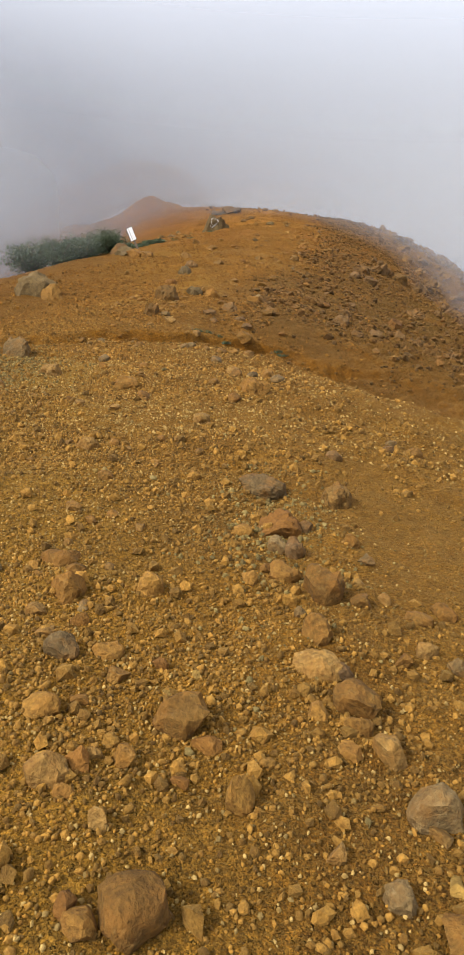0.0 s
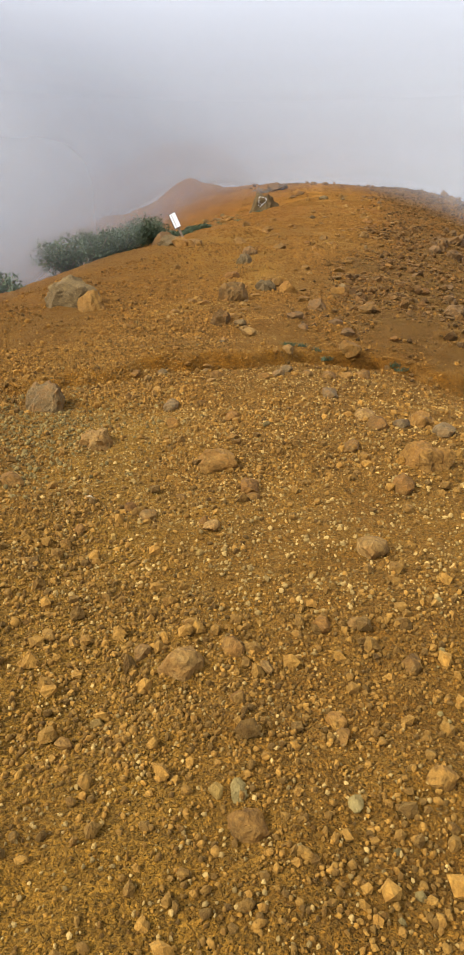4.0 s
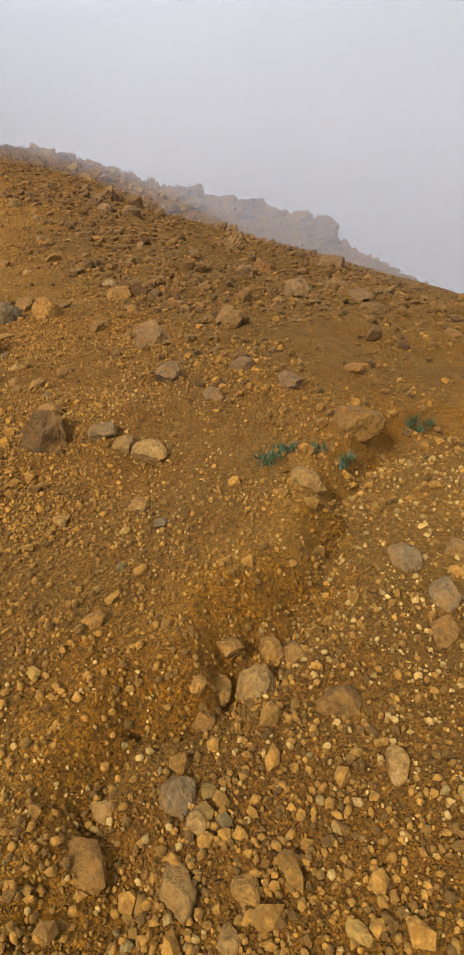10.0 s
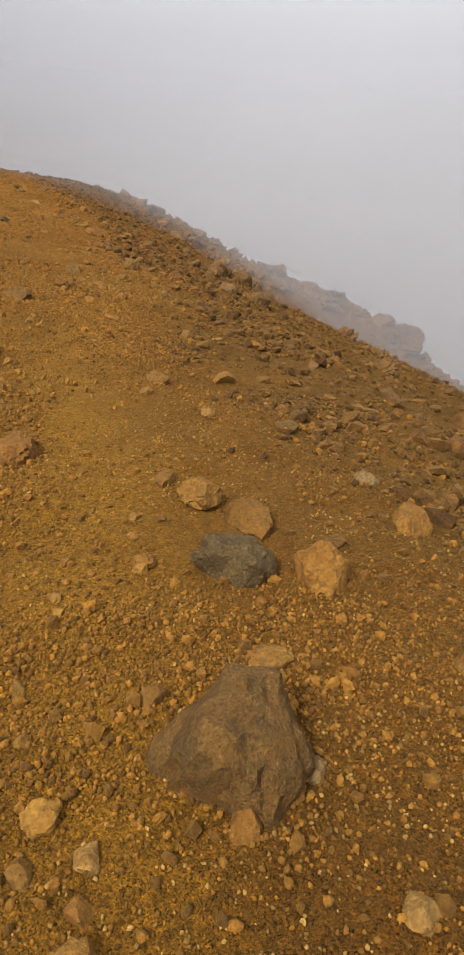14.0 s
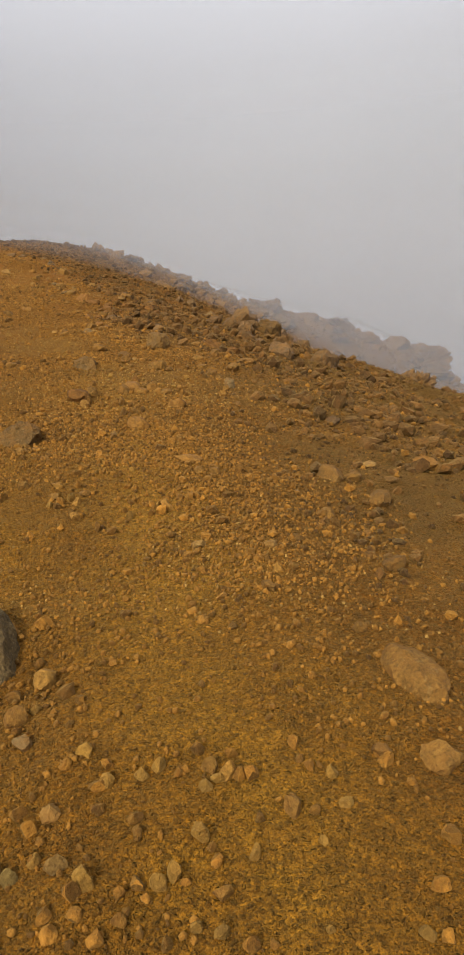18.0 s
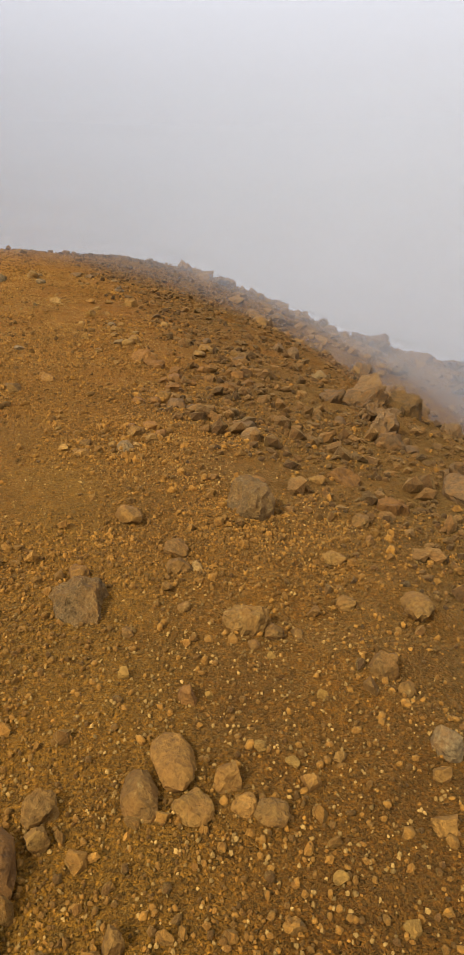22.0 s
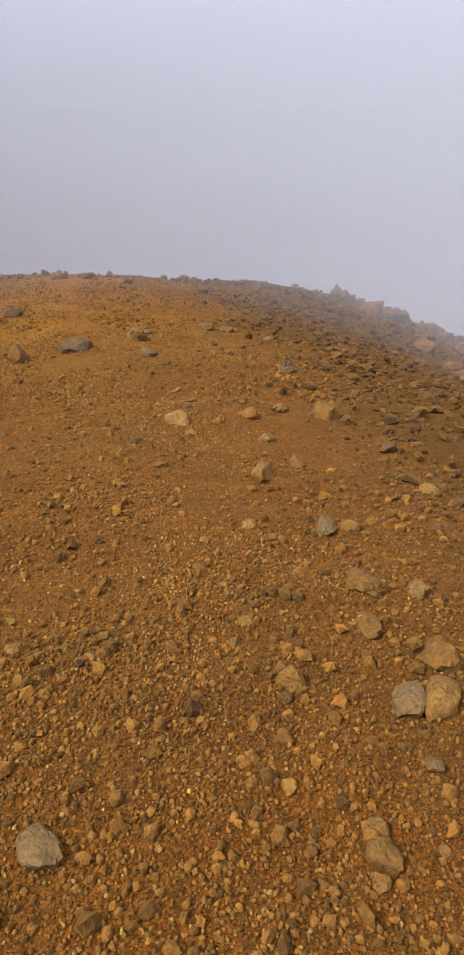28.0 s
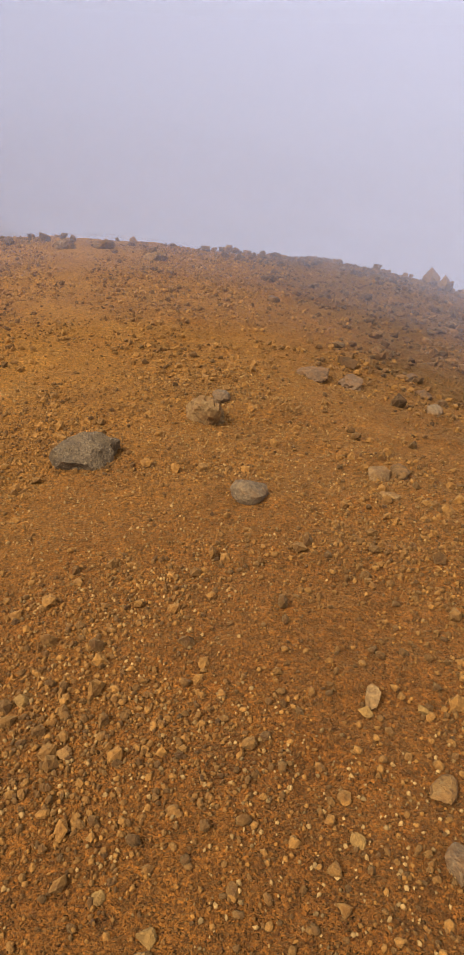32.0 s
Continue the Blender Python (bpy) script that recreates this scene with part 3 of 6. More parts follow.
rock(-0.84, 4.31, 0.052, 0.022, "b", 1.06, -0)
rock(-2.24, 4.33, 0.149, 0.075, "g", 1.80, 36)
rock(-2.07, 4.37, 0.109, 0.041, "p", 0.85, 33)
rock(-0.75, 4.47, 0.052, 0.022, "p", 1.32, -4)
rock(-1.19, 4.53, 0.065, 0.027, "p", 1.54, 12)
rock(-0.25, 4.54, 0.071, 0.036, "b", 1.74, -21)
rock(-1.44, 4.55, 0.037, 0.018, "o", 1.80, 21)
rock(-1.54, 4.58, 0.044, 0.022, "o", 1.80, 23)
rock(-0.87, 4.58, 0.095, 0.040, "b", 1.07, 1)
rock(-0.55, 4.72, 0.078, 0.033, "o", 1.32, -10)
rock(-0.42, 4.73, 0.071, 0.030, "p", 0.89, -14)
rock(-1.07, 5.27, 0.039, 0.020, "p", 1.77, -8)
rock(-0.29, 5.34, 0.161, 0.067, "p", 1.16, -13)
rock(1.33, 5.38, 0.116, 0.049, "g", 0.90, -17)
rock(-1.50, 5.40, 0.029, 0.015, "w", 1.52, 15)
rock(-1.68, 5.44, 0.054, 0.027, "b", 1.75, 22)
rock(-1.64, 5.49, 0.031, 0.016, "b", 1.76, 19)
rock(-1.04, 5.51, 0.080, 0.034, "p", 1.45, -8)
rock(-1.08, 5.59, 0.062, 0.031, "o", 1.76, -5)
rock(-2.85, 5.60, 0.167, 0.070, "b", 1.80, 32)
rock(-1.38, 5.64, 0.091, 0.038, "p", 1.38, 7)
rock(-3.08, 5.72, 0.172, 0.086, "d", 1.80, 34)
rock(-1.49, 5.73, 0.069, 0.034, "o", 1.57, 11)
rock(-1.81, 5.73, 0.053, 0.022, "p", 1.37, 22)
rock(-1.73, 5.82, 0.052, 0.022, "w", 1.06, 18)
rock(-1.25, 5.91, 0.052, 0.022, "b", 1.36, 1)
rock(-0.85, 5.92, 0.066, 0.028, "y", 1.47, -12)
rock(-2.24, 6.00, 0.132, 0.055, "b", 1.71, 31)
# from 6 m on
rock(-0.03, 6.04, 0.121, 0.060, "o", 1.80, -15)
rock(-0.88, 6.05, 0.114, 0.057, "o", 1.80, -10)
rock(-2.89, 6.18, 0.186, 0.078, "b", 1.80, 29)
rock(-1.10, 6.37, 0.288, 0.100, "b", 0.85, -3)
rock(-0.26, 6.65, 0.113, 0.048, "b", 1.80, -9)
rock(-0.99, 6.70, 0.061, 0.026, "b", 1.15, -30)
rock(-1.93, 6.70, 0.242, 0.101, "p", 1.12, 16)
rock(-1.46, 6.74, 0.039, 0.020, "b", 1.45, -4)
rock(-1.02, 6.77, 0.063, 0.032, "b", 1.43, -27)
rock(-1.14, 6.98, 0.040, 0.020, "b", 1.80, -18)
rock(0.42, 7.07, 0.155, 0.065, "g", 1.80, -17)
rock(-0.81, 7.08, 0.043, 0.022, "g", 1.80, -29)
rock(-1.47, 7.08, 0.090, 0.045, "o", 1.80, -3)
rock(-0.71, 7.11, 0.044, 0.019, "p", 1.60, -31)
rock(-0.02, 7.16, 0.158, 0.066, "b", 1.80, -11)
rock(0.14, 7.17, 0.120, 0.050, "g", 1.74, -13)
rock(-1.07, 7.33, 0.098, 0.049, "o", 1.73, -16)
rock(0.34, 7.38, 0.248, 0.104, "b", 1.20, -15)
rock(-1.11, 7.43, 0.034, 0.017, "o", 1.80, -38)
rock(-2.57, 7.51, 0.355, 0.213, "g", 0.85, 23)
rock(-0.07, 7.52, 0.153, 0.064, "p", 1.80, -10)
rock(-1.48, 7.54, 0.032, 0.016, "o", 1.80, -17)
rock(-1.29, 7.57, 0.042, 0.021, "b", 1.49, -26)
rock(-1.10, 7.58, 0.032, 0.016, "g", 1.80, -34)
rock(-1.57, 7.62, 0.124, 0.062, "g", 1.80, -11)
rock(-2.00, 7.68, 0.039, 0.020, "b", 1.80, 12)
rock(-1.34, 7.70, 0.073, 0.031, "b", 1.41, -21)
rock(-1.94, 7.77, 0.061, 0.026, "b", 1.25, 8)
rock(-1.75, 7.89, 0.070, 0.035, "y", 1.72, -1)
rock(-1.92, 7.90, 0.054, 0.023, "y", 1.33, 6)
rock(-1.65, 7.97, 0.042, 0.018, "y", 1.23, -5)
rock(-1.74, 7.97, 0.088, 0.044, "y", 1.67, -1)
rock(-1.63, 8.04, 0.040, 0.017, "p", 1.54, -5)
rock(-1.25, 8.11, 0.037, 0.018, "p", 1.80, -19)
rock(-1.85, 8.17, 0.052, 0.022, "p", 1.23, 3)
rock(-0.29, 8.18, 0.145, 0.061, "g", 1.80, -6)
rock(-1.77, 8.23, 0.059, 0.030, "y", 1.65, -21)
rock(-1.32, 8.26, 0.060, 0.030, "p", 1.80, -43)
rock(-1.89, 8.31, 0.079, 0.039, "p", 1.80, -12)
rock(-1.79, 8.36, 0.040, 0.017, "b", 1.16, -18)
rock(-1.73, 8.38, 0.036, 0.015, "g", 1.24, -21)
rock(-1.79, 8.40, 0.049, 0.021, "p", 1.22, -17)
rock(-1.76, 8.42, 0.047, 0.020, "p", 1.12, -18)
rock(-1.71, 8.43, 0.040, 0.017, "b", 1.39, -21)
rock(-1.72, 8.46, 0.043, 0.018, "p", 1.19, -20)
rock(-2.03, 8.47, 0.078, 0.039, "o", 1.80, -3)
rock(-1.79, 8.49, 0.099, 0.042, "g", 1.19, -16)
rock(-1.29, 8.51, 0.129, 0.054, "b", 0.95, -37)
rock(-0.88, 8.53, 0.083, 0.035, "b", 1.61, -48)
rock(-1.95, 8.56, 0.051, 0.021, "p", 1.26, -7)
rock(-0.73, 8.66, 0.117, 0.049, "g", 1.31, -48)
rock(-1.61, 8.71, 0.067, 0.028, "o", 1.36, -21)
rock(-1.43, 8.71, 0.130, 0.054, "p", 1.04, -27)
rock(-1.27, 8.73, 0.078, 0.033, "b", 1.56, -32)
rock(-1.59, 8.75, 0.051, 0.025, "o", 1.80, -21)
rock(-1.51, 8.78, 0.060, 0.030, "b", 1.80, -23)
rock(-0.25, 8.82, 0.145, 0.072, "b", 1.80, -23)
rock(-0.09, 8.86, 0.150, 0.063, "b", 1.07, -37)
rock(-0.46, 8.86, 0.105, 0.044, "p", 1.22, -30)
rock(-1.28, 8.86, 0.091, 0.038, "b", 1.43, -30)
rock(-1.41, 8.89, 0.082, 0.035, "o", 1.57, -25)
rock(-0.66, 8.91, 0.129, 0.054, "g", 1.24, -44)
rock(-1.97, 8.98, 0.039, 0.017, "y", 1.16, -50)
rock(-2.13, 9.04, 0.040, 0.017, "b", 1.32, -39)
rock(-2.08, 9.05, 0.059, 0.025, "p", 1.24, -41)
rock(-1.75, 9.10, 0.058, 0.029, "o", 1.51, -53)
rock(-1.66, 9.19, 0.040, 0.017, "b", 1.49, -52)
rock(-2.05, 9.22, 0.038, 0.019, "b", 1.46, -36)
rock(0.11, 9.24, 0.153, 0.064, "b", 1.80, -35)
rock(-2.11, 9.25, 0.033, 0.016, "b", 1.70, -31)
rock(-1.69, 9.26, 0.032, 0.016, "p", 1.76, -49)
rock(-1.52, 9.27, 0.046, 0.019, "o", 1.57, -53)
rock(-1.56, 9.34, 0.035, 0.015, "g", 1.53, -50)
rock(-2.61, 9.39, 0.046, 0.023, "y", 1.38, 1)
rock(-2.55, 9.41, 0.043, 0.018, "b", 1.22, -2)
rock(-2.46, 9.42, 0.030, 0.013, "w", 1.23, -8)
rock(-2.21, 9.45, 0.049, 0.021, "p", 1.26, -21)
rock(-1.33, 9.51, 0.054, 0.023, "g", 1.30, -50)
rock(-0.64, 9.53, 0.118, 0.050, "p", 1.80, -13)
rock(-2.33, 9.57, 0.053, 0.022, "o", 1.22, -13)
rock(-1.45, 9.58, 0.043, 0.018, "p", 1.32, -46)
rock(-2.23, 9.65, 0.039, 0.016, "o", 1.37, -17)
rock(-1.33, 9.73, 0.093, 0.039, "p", 1.19, -45)
rock(-1.62, 9.85, 0.072, 0.030, "p", 1.32, -35)
rock(-2.11, 9.89, 0.041, 0.017, "p", 1.63, -19)
rock(0.06, 10.02, 0.279, 0.118, "b", 0.85, -21)
rock(-1.08, 10.16, 0.178, 0.066, "p", 0.85, -42)
rock(-1.15, 10.29, 0.134, 0.056, "p", 1.10, -38)
rock(-1.19, 10.44, 0.153, 0.064, "g", 0.94, -35)
rock(-1.43, 10.63, 0.282, 0.169, "D", 1.16, -28)
rock(0.09, 10.66, 0.165, 0.069, "d", 1.80, -25)
rock(-0.45, 10.68, 0.121, 0.051, "d", 1.80, -12)
rock(0.64, 10.71, 0.107, 0.045, "r", 1.80, -24)
rock(-1.31, 10.94, 0.166, 0.070, "b", 0.95, -27)
rock(-0.04, 11.00, 0.146, 0.061, "d", 1.80, -45)
rock(-0.55, 11.01, 0.155, 0.065, "d", 1.73, -39)
rock(-1.23, 11.28, 0.059, 0.025, "g", 1.34, -52)
rock(-2.11, 11.32, 0.130, 0.055, "b", 1.17, -19)
rock(-2.02, 11.34, 0.055, 0.023, "y", 1.28, -23)
rock(-2.06, 11.40, 0.059, 0.025, "p", 0.98, -20)
rock(-2.12, 11.46, 0.069, 0.029, "b", 1.13, -17)
rock(-2.01, 11.47, 0.039, 0.019, "o", 1.56, -21)
rock(-2.30, 11.47, 0.047, 0.020, "g", 1.44, -8)
rock(-1.36, 11.51, 0.063, 0.031, "b", 1.80, -43)
rock(-1.23, 11.51, 0.092, 0.039, "b", 1.70, -46)
rock(-1.03, 11.55, 0.114, 0.048, "b", 0.95, -50)
rock(-3.30, 11.66, 0.40, 0.24, "b", 1.0, 16)
rock(-1.33, 11.68, 0.064, 0.027, "b", 1.53, -40)
rock(-1.40, 11.79, 0.066, 0.033, "o", 1.80, -36)
rock(-1.24, 11.91, 0.082, 0.034, "p", 1.25, -54)
rock(-0.21, 11.93, 0.311, 0.158, "d", 0.85, -35)
rock(-1.79, 11.93, 0.146, 0.061, "o", 1.48, -23)
rock(0.46, 11.98, 0.250, 0.105, "b", 1.80, -41)
# from 12 m on
rock(-1.98, 12.08, 0.119, 0.050, "y", 1.28, -15)
rock(2.09, 12.17, 0.261, 0.097, "d", 0.85, -52)
rock(-1.94, 12.21, 0.065, 0.027, "o", 1.15, -14)
rock(-0.29, 12.24, 0.108, 0.054, "b", 1.80, -49)
rock(-1.50, 12.26, 0.090, 0.045, "o", 1.47, -33)
rock(-1.89, 12.34, 0.065, 0.033, "p", 1.63, -15)
rock(-2.04, 12.36, 0.063, 0.032, "b", 1.42, -7)
rock(-1.22, 12.37, 0.061, 0.031, "g", 1.80, -40)
rock(-1.96, 12.49, 0.108, 0.045, "y", 0.85, -10)
rock(-3.75, 12.30, 0.82, 0.40, "G", 0.9, 18)
rock(-1.40, 12.53, 0.475, 0.255, "D", 1.14, -31)
rock(-0.40, 12.57, 0.139, 0.058, "b", 1.80, -43)
rock(-1.96, 12.75, 0.051, 0.021, "y", 1.21, -8)
rock(-1.56, 12.78, 0.086, 0.036, "o", 1.08, -22)
rock(-1.12, 12.83, 0.186, 0.042, "b", 0.85, -33)
rock(2.56, 12.92, 0.357, 0.121, "d", 0.85, -49)
rock(0.04, 12.95, 0.136, 0.055, "b", 0.85, -44)
rock(-1.93, 12.97, 0.045, 0.022, "p", 1.80, -8)
rock(1.92, 13.11, 0.283, 0.170, "d", 1.80, -44)
rock(-5.41, 13.21, 0.334, 0.201, "g", 1.80, 25)
rock(-0.63, 13.21, 0.279, 0.167, "o", 1.21, -38)
rock(-2.15, 13.27, 0.064, 0.027, "y", 1.05, -4)
rock(-2.10, 13.27, 0.052, 0.022, "o", 1.34, -7)
rock(-2.05, 13.29, 0.071, 0.030, "p", 1.39, -9)
rock(-1.73, 13.31, 0.041, 0.017, "p", 1.45, -24)
rock(-0.97, 13.39, 0.373, 0.165, "G", 0.78, -29)
rock(-1.24, 13.39, 0.044, 0.019, "o", 1.45, -40)
rock(-2.18, 13.41, 0.055, 0.023, "b", 1.31, -2)
rock(-1.72, 13.41, 0.052, 0.022, "p", 1.20, -23)
rock(-1.34, 13.52, 0.069, 0.029, "y", 1.21, -43)
rock(-1.32, 13.56, 0.113, 0.047, "o", 0.88, -42)
rock(0.19, 13.58, 0.222, 0.093, "o", 1.80, -45)
rock(-1.61, 13.68, 0.048, 0.024, "o", 1.62, -28)
rock(-1.48, 13.74, 0.039, 0.020, "b", 1.80, -32)
rock(-1.28, 13.78, 0.058, 0.024, "o", 1.16, -37)
rock(-0.67, 13.79, 0.230, 0.097, "o", 1.80, -6)
rock(-1.10, 13.92, 0.053, 0.022, "b", 1.54, -39)
rock(-1.22, 13.95, 0.056, 0.024, "p", 1.40, -36)
rock(-2.17, 13.96, 0.038, 0.016, "p", 1.35, 0)
rock(-0.80, 14.11, 0.248, 0.104, "b", 1.22, -37)
rock(0.31, 14.13, 0.182, 0.062, "g", 0.85, -41)
rock(3.33, 14.25, 0.320, 0.188, "d", 0.85, -46)
rock(-0.93, 14.31, 0.118, 0.050, "b", 1.55, -36)
rock(2.17, 14.60, 0.317, 0.163, "d", 0.85, -38)
rock(1.80, 14.84, 0.187, 0.079, "r", 1.80, -43)
rock(-1.59, 14.91, 0.241, 0.101, "R", 1.80, -13)
rock(-0.20, 15.33, 0.106, 0.045, "p", 1.80, -33)
rock(-1.52, 15.34, 0.040, 0.017, "b", 1.20, -18)
rock(-1.44, 15.41, 0.056, 0.023, "b", 1.14, -21)
rock(-1.51, 15.61, 0.043, 0.018, "b", 1.54, -15)
rock(-1.57, 15.62, 0.054, 0.023, "b", 1.36, -12)
rock(-1.60, 15.68, 0.037, 0.018, "b", 1.80, -10)
rock(-1.53, 15.78, 0.050, 0.021, "y", 1.24, -12)
rock(-0.47, 15.86, 0.120, 0.050, "b", 0.86, -49)
rock(-1.67, 15.94, 0.031, 0.016, "g", 1.80, -6)
rock(-1.80, 16.02, 0.041, 0.021, "b", 1.80, -2)
rock(2.47, 16.02, 0.238, 0.100, "d", 1.80, -34)
rock(-0.27, 16.16, 0.169, 0.071, "b", 1.80, -21)
rock(-2.81, 16.25, 0.145, 0.073, "b", 1.80, 7)
rock(0.43, 16.32, 0.182, 0.076, "b", 1.80, -35)
rock(3.73, 16.51, 0.377, 0.226, "r", 1.80, -45)
rock(2.64, 16.68, 0.217, 0.109, "d", 1.80, -39)
rock(-0.64, 16.72, 0.041, 0.017, "b", 1.17, -31)
rock(0.22, 16.78, 0.111, 0.046, "b", 1.53, -40)
rock(-0.71, 16.82, 0.042, 0.021, "b", 1.72, -25)
rock(-0.72, 16.89, 0.044, 0.018, "b", 0.99, -23)
rock(-0.57, 16.92, 0.041, 0.017, "b", 1.33, -29)
rock(0.19, 16.92, 0.056, 0.024, "b", 1.56, -50)
rock(-1.50, 17.12, 0.326, 0.196, "G", 1.80, -7)
rock(-0.02, 17.16, 0.059, 0.025, "b", 1.15, -40)
rock(-0.17, 17.17, 0.057, 0.024, "p", 1.13, -36)
rock(-0.45, 17.35, 0.069, 0.029, "p", 0.88, -26)
rock(0.30, 17.37, 0.107, 0.045, "b", 1.25, -43)
rock(0.69, 17.39, 0.120, 0.060, "b", 1.80, -49)
rock(2.11, 17.42, 0.133, 0.056, "d", 1.80, -40)
rock(0.81, 17.76, 0.110, 0.046, "b", 0.89, -45)
rock(0.70, 17.84, 0.162, 0.068, "b", 1.80, -43)
rock(1.58, 17.91, 0.199, 0.075, "o", 0.85, -44)
# from 18 m on
rock(1.17, 18.04, 0.125, 0.028, "p", 0.85, -46)
rock(-1.44, 18.45, 0.371, 0.173, "d", 0.85, 1)
rock(0.06, 18.46, 0.177, 0.044, "o", 0.85, -25)
rock(6.74, 18.60, 0.600, 0.308, "d", 0.85, -43)
rock(-0.39, 18.84, 0.038, 0.016, "b", 1.27, -3)
rock(-0.74, 18.87, 0.051, 0.025, "o", 1.71, 13)
rock(-0.58, 18.88, 0.043, 0.018, "y", 1.32, 6)
rock(0.06, 18.88, 0.046, 0.019, "y", 1.35, -23)
rock(-0.53, 18.93, 0.036, 0.015, "p", 1.42, 3)
rock(1.68, 19.05, 0.122, 0.051, "d", 1.80, -41)
rock(-0.83, 19.10, 0.054, 0.027, "b", 1.80, 15)
rock(-0.73, 19.11, 0.052, 0.022, "y", 1.20, 11)
rock(0.19, 19.16, 0.036, 0.018, "b", 1.71, -23)
rock(-0.17, 19.17, 0.049, 0.024, "p", 1.79, -11)
rock(-0.78, 19.22, 0.055, 0.023, "b", 1.49, 12)
rock(-0.43, 19.24, 0.043, 0.018, "y", 1.24, -1)
rock(0.06, 19.27, 0.165, 0.069, "o", 1.09, -18)
rock(-0.45, 19.29, 0.044, 0.022, "b", 1.72, -0)
rock(-0.77, 19.37, 0.331, 0.146, "D", 1.11, 10)
rock(0.56, 19.65, 0.165, 0.069, "o", 0.92, -27)
rock(-0.09, 20.22, 0.174, 0.087, "R", 1.80, -8)
rock(0.34, 20.28, 0.114, 0.057, "b", 1.80, -17)
rock(0.47, 20.36, 0.139, 0.058, "o", 1.80, -19)
rock(1.00, 20.77, 0.038, 0.016, "y", 1.14, -38)
rock(0.96, 20.85, 0.053, 0.022, "b", 1.25, -34)
rock(1.17, 20.88, 0.054, 0.023, "b", 1.49, -40)
rock(1.07, 20.90, 0.094, 0.039, "b", 1.17, -37)
rock(0.90, 20.91, 0.045, 0.019, "b", 1.32, -30)
rock(0.71, 20.94, 0.038, 0.019, "b", 1.51, -21)
rock(0.81, 20.95, 0.039, 0.016, "b", 1.42, -26)
rock(1.85, 20.97, 0.145, 0.061, "b", 1.80, -30)
rock(0.99, 20.99, 0.203, 0.085, "b", 0.87, -32)
rock(-1.84, 21.00, 0.390, 0.156, "b", 1.80, 1)
rock(1.34, 21.04, 0.064, 0.027, "o", 1.49, -41)
rock(1.52, 21.07, 0.105, 0.044, "b", 0.96, -45)
rock(0.51, 21.07, 0.050, 0.021, "b", 1.46, -11)
rock(0.53, 21.08, 0.036, 0.018, "p", 1.55, -12)
rock(0.78, 21.17, 0.059, 0.025, "b", 1.44, -20)
rock(-3.07, 21.29, 0.478, 0.191, "b", 1.80, 7)
rock(0.38, 21.32, 0.260, 0.114, "E", 1.65, -4)
rock(1.70, 21.47, 0.126, 0.046, "b", 0.85, -41)
rock(0.96, 21.50, 0.059, 0.025, "p", 1.70, -22)
rock(0.87, 21.51, 0.127, 0.053, "b", 0.92, -19)
rock(0.41, 21.58, 0.108, 0.045, "o", 1.20, -4)
rock(-3.44, 21.65, 0.544, 0.218, "o", 1.80, 8)
rock(0.91, 21.67, 0.127, 0.053, "o", 1.28, -19)
rock(-0.27, 21.77, 0.117, 0.049, "b", 1.00, -3)
rock(-1.14, 21.84, 0.115, 0.048, "b", 1.80, 9)
rock(2.16, 21.92, 0.110, 0.046, "b", 1.64, -42)
rock(1.52, 22.12, 0.283, 0.170, "E", 1.70, -29)
rock(0.79, 22.14, 0.144, 0.072, "o", 1.80, -12)
rock(3.99, 22.16, 0.424, 0.255, "d", 1.80, -29)
rock(-0.92, 22.21, 0.250, 0.072, "b", 0.85, 6)
rock(2.62, 22.22, 0.223, 0.094, "r", 0.98, -44)
rock(1.74, 22.55, 0.154, 0.056, "r", 0.85, -28)
rock(3.56, 22.56, 0.350, 0.210, "d", 1.80, -33)
rock(-3.96, 22.69, 0.702, 0.281, "G", 1.80, 8)
rock(2.32, 22.74, 0.139, 0.045, "b", 0.85, -35)
rock(2.60, 22.82, 0.253, 0.112, "r", 0.85, -38)
rock(-3.62, 22.86, 0.431, 0.172, "o", 1.80, 7)
rock(-1.20, 22.97, 0.190, 0.080, "o", 1.60, 8)
rock(0.73, 23.20, 0.126, 0.041, "o", 0.85, -24)
rock(0.43, 23.26, 0.033, 0.017, "y", 1.51, -10)
rock(0.71, 23.28, 0.053, 0.022, "b", 1.47, -22)
rock(1.06, 23.28, 0.133, 0.056, "g", 1.37, -35)
rock(1.17, 23.34, 0.066, 0.033, "p", 1.56, -38)
rock(0.64, 23.35, 0.068, 0.034, "y", 1.78, -18)
rock(0.99, 23.39, 0.059, 0.025, "b", 1.26, -31)
rock(0.80, 23.42, 0.083, 0.035, "b", 1.23, -23)
rock(0.11, 23.42, 0.031, 0.016, "p", 1.75, 5)
rock(1.30, 23.43, 0.104, 0.044, "b", 1.62, -39)
rock(-1.18, 23.49, 0.413, 0.113, "b", 0.85, 7)
rock(1.10, 23.49, 0.046, 0.019, "b", 1.60, -32)
rock(1.01, 23.50, 0.042, 0.018, "p", 1.42, -29)
rock(0.10, 23.51, 0.036, 0.015, "p", 1.36, 6)
rock(1.40, 23.56, 0.094, 0.040, "r", 1.68, -39)
rock(0.98, 23.58, 0.050, 0.021, "b", 1.49, -27)
rock(1.22, 23.58, 0.121, 0.051, "b", 1.56, -34)
rock(2.21, 23.66, 0.178, 0.075, "d", 1.20, -27)
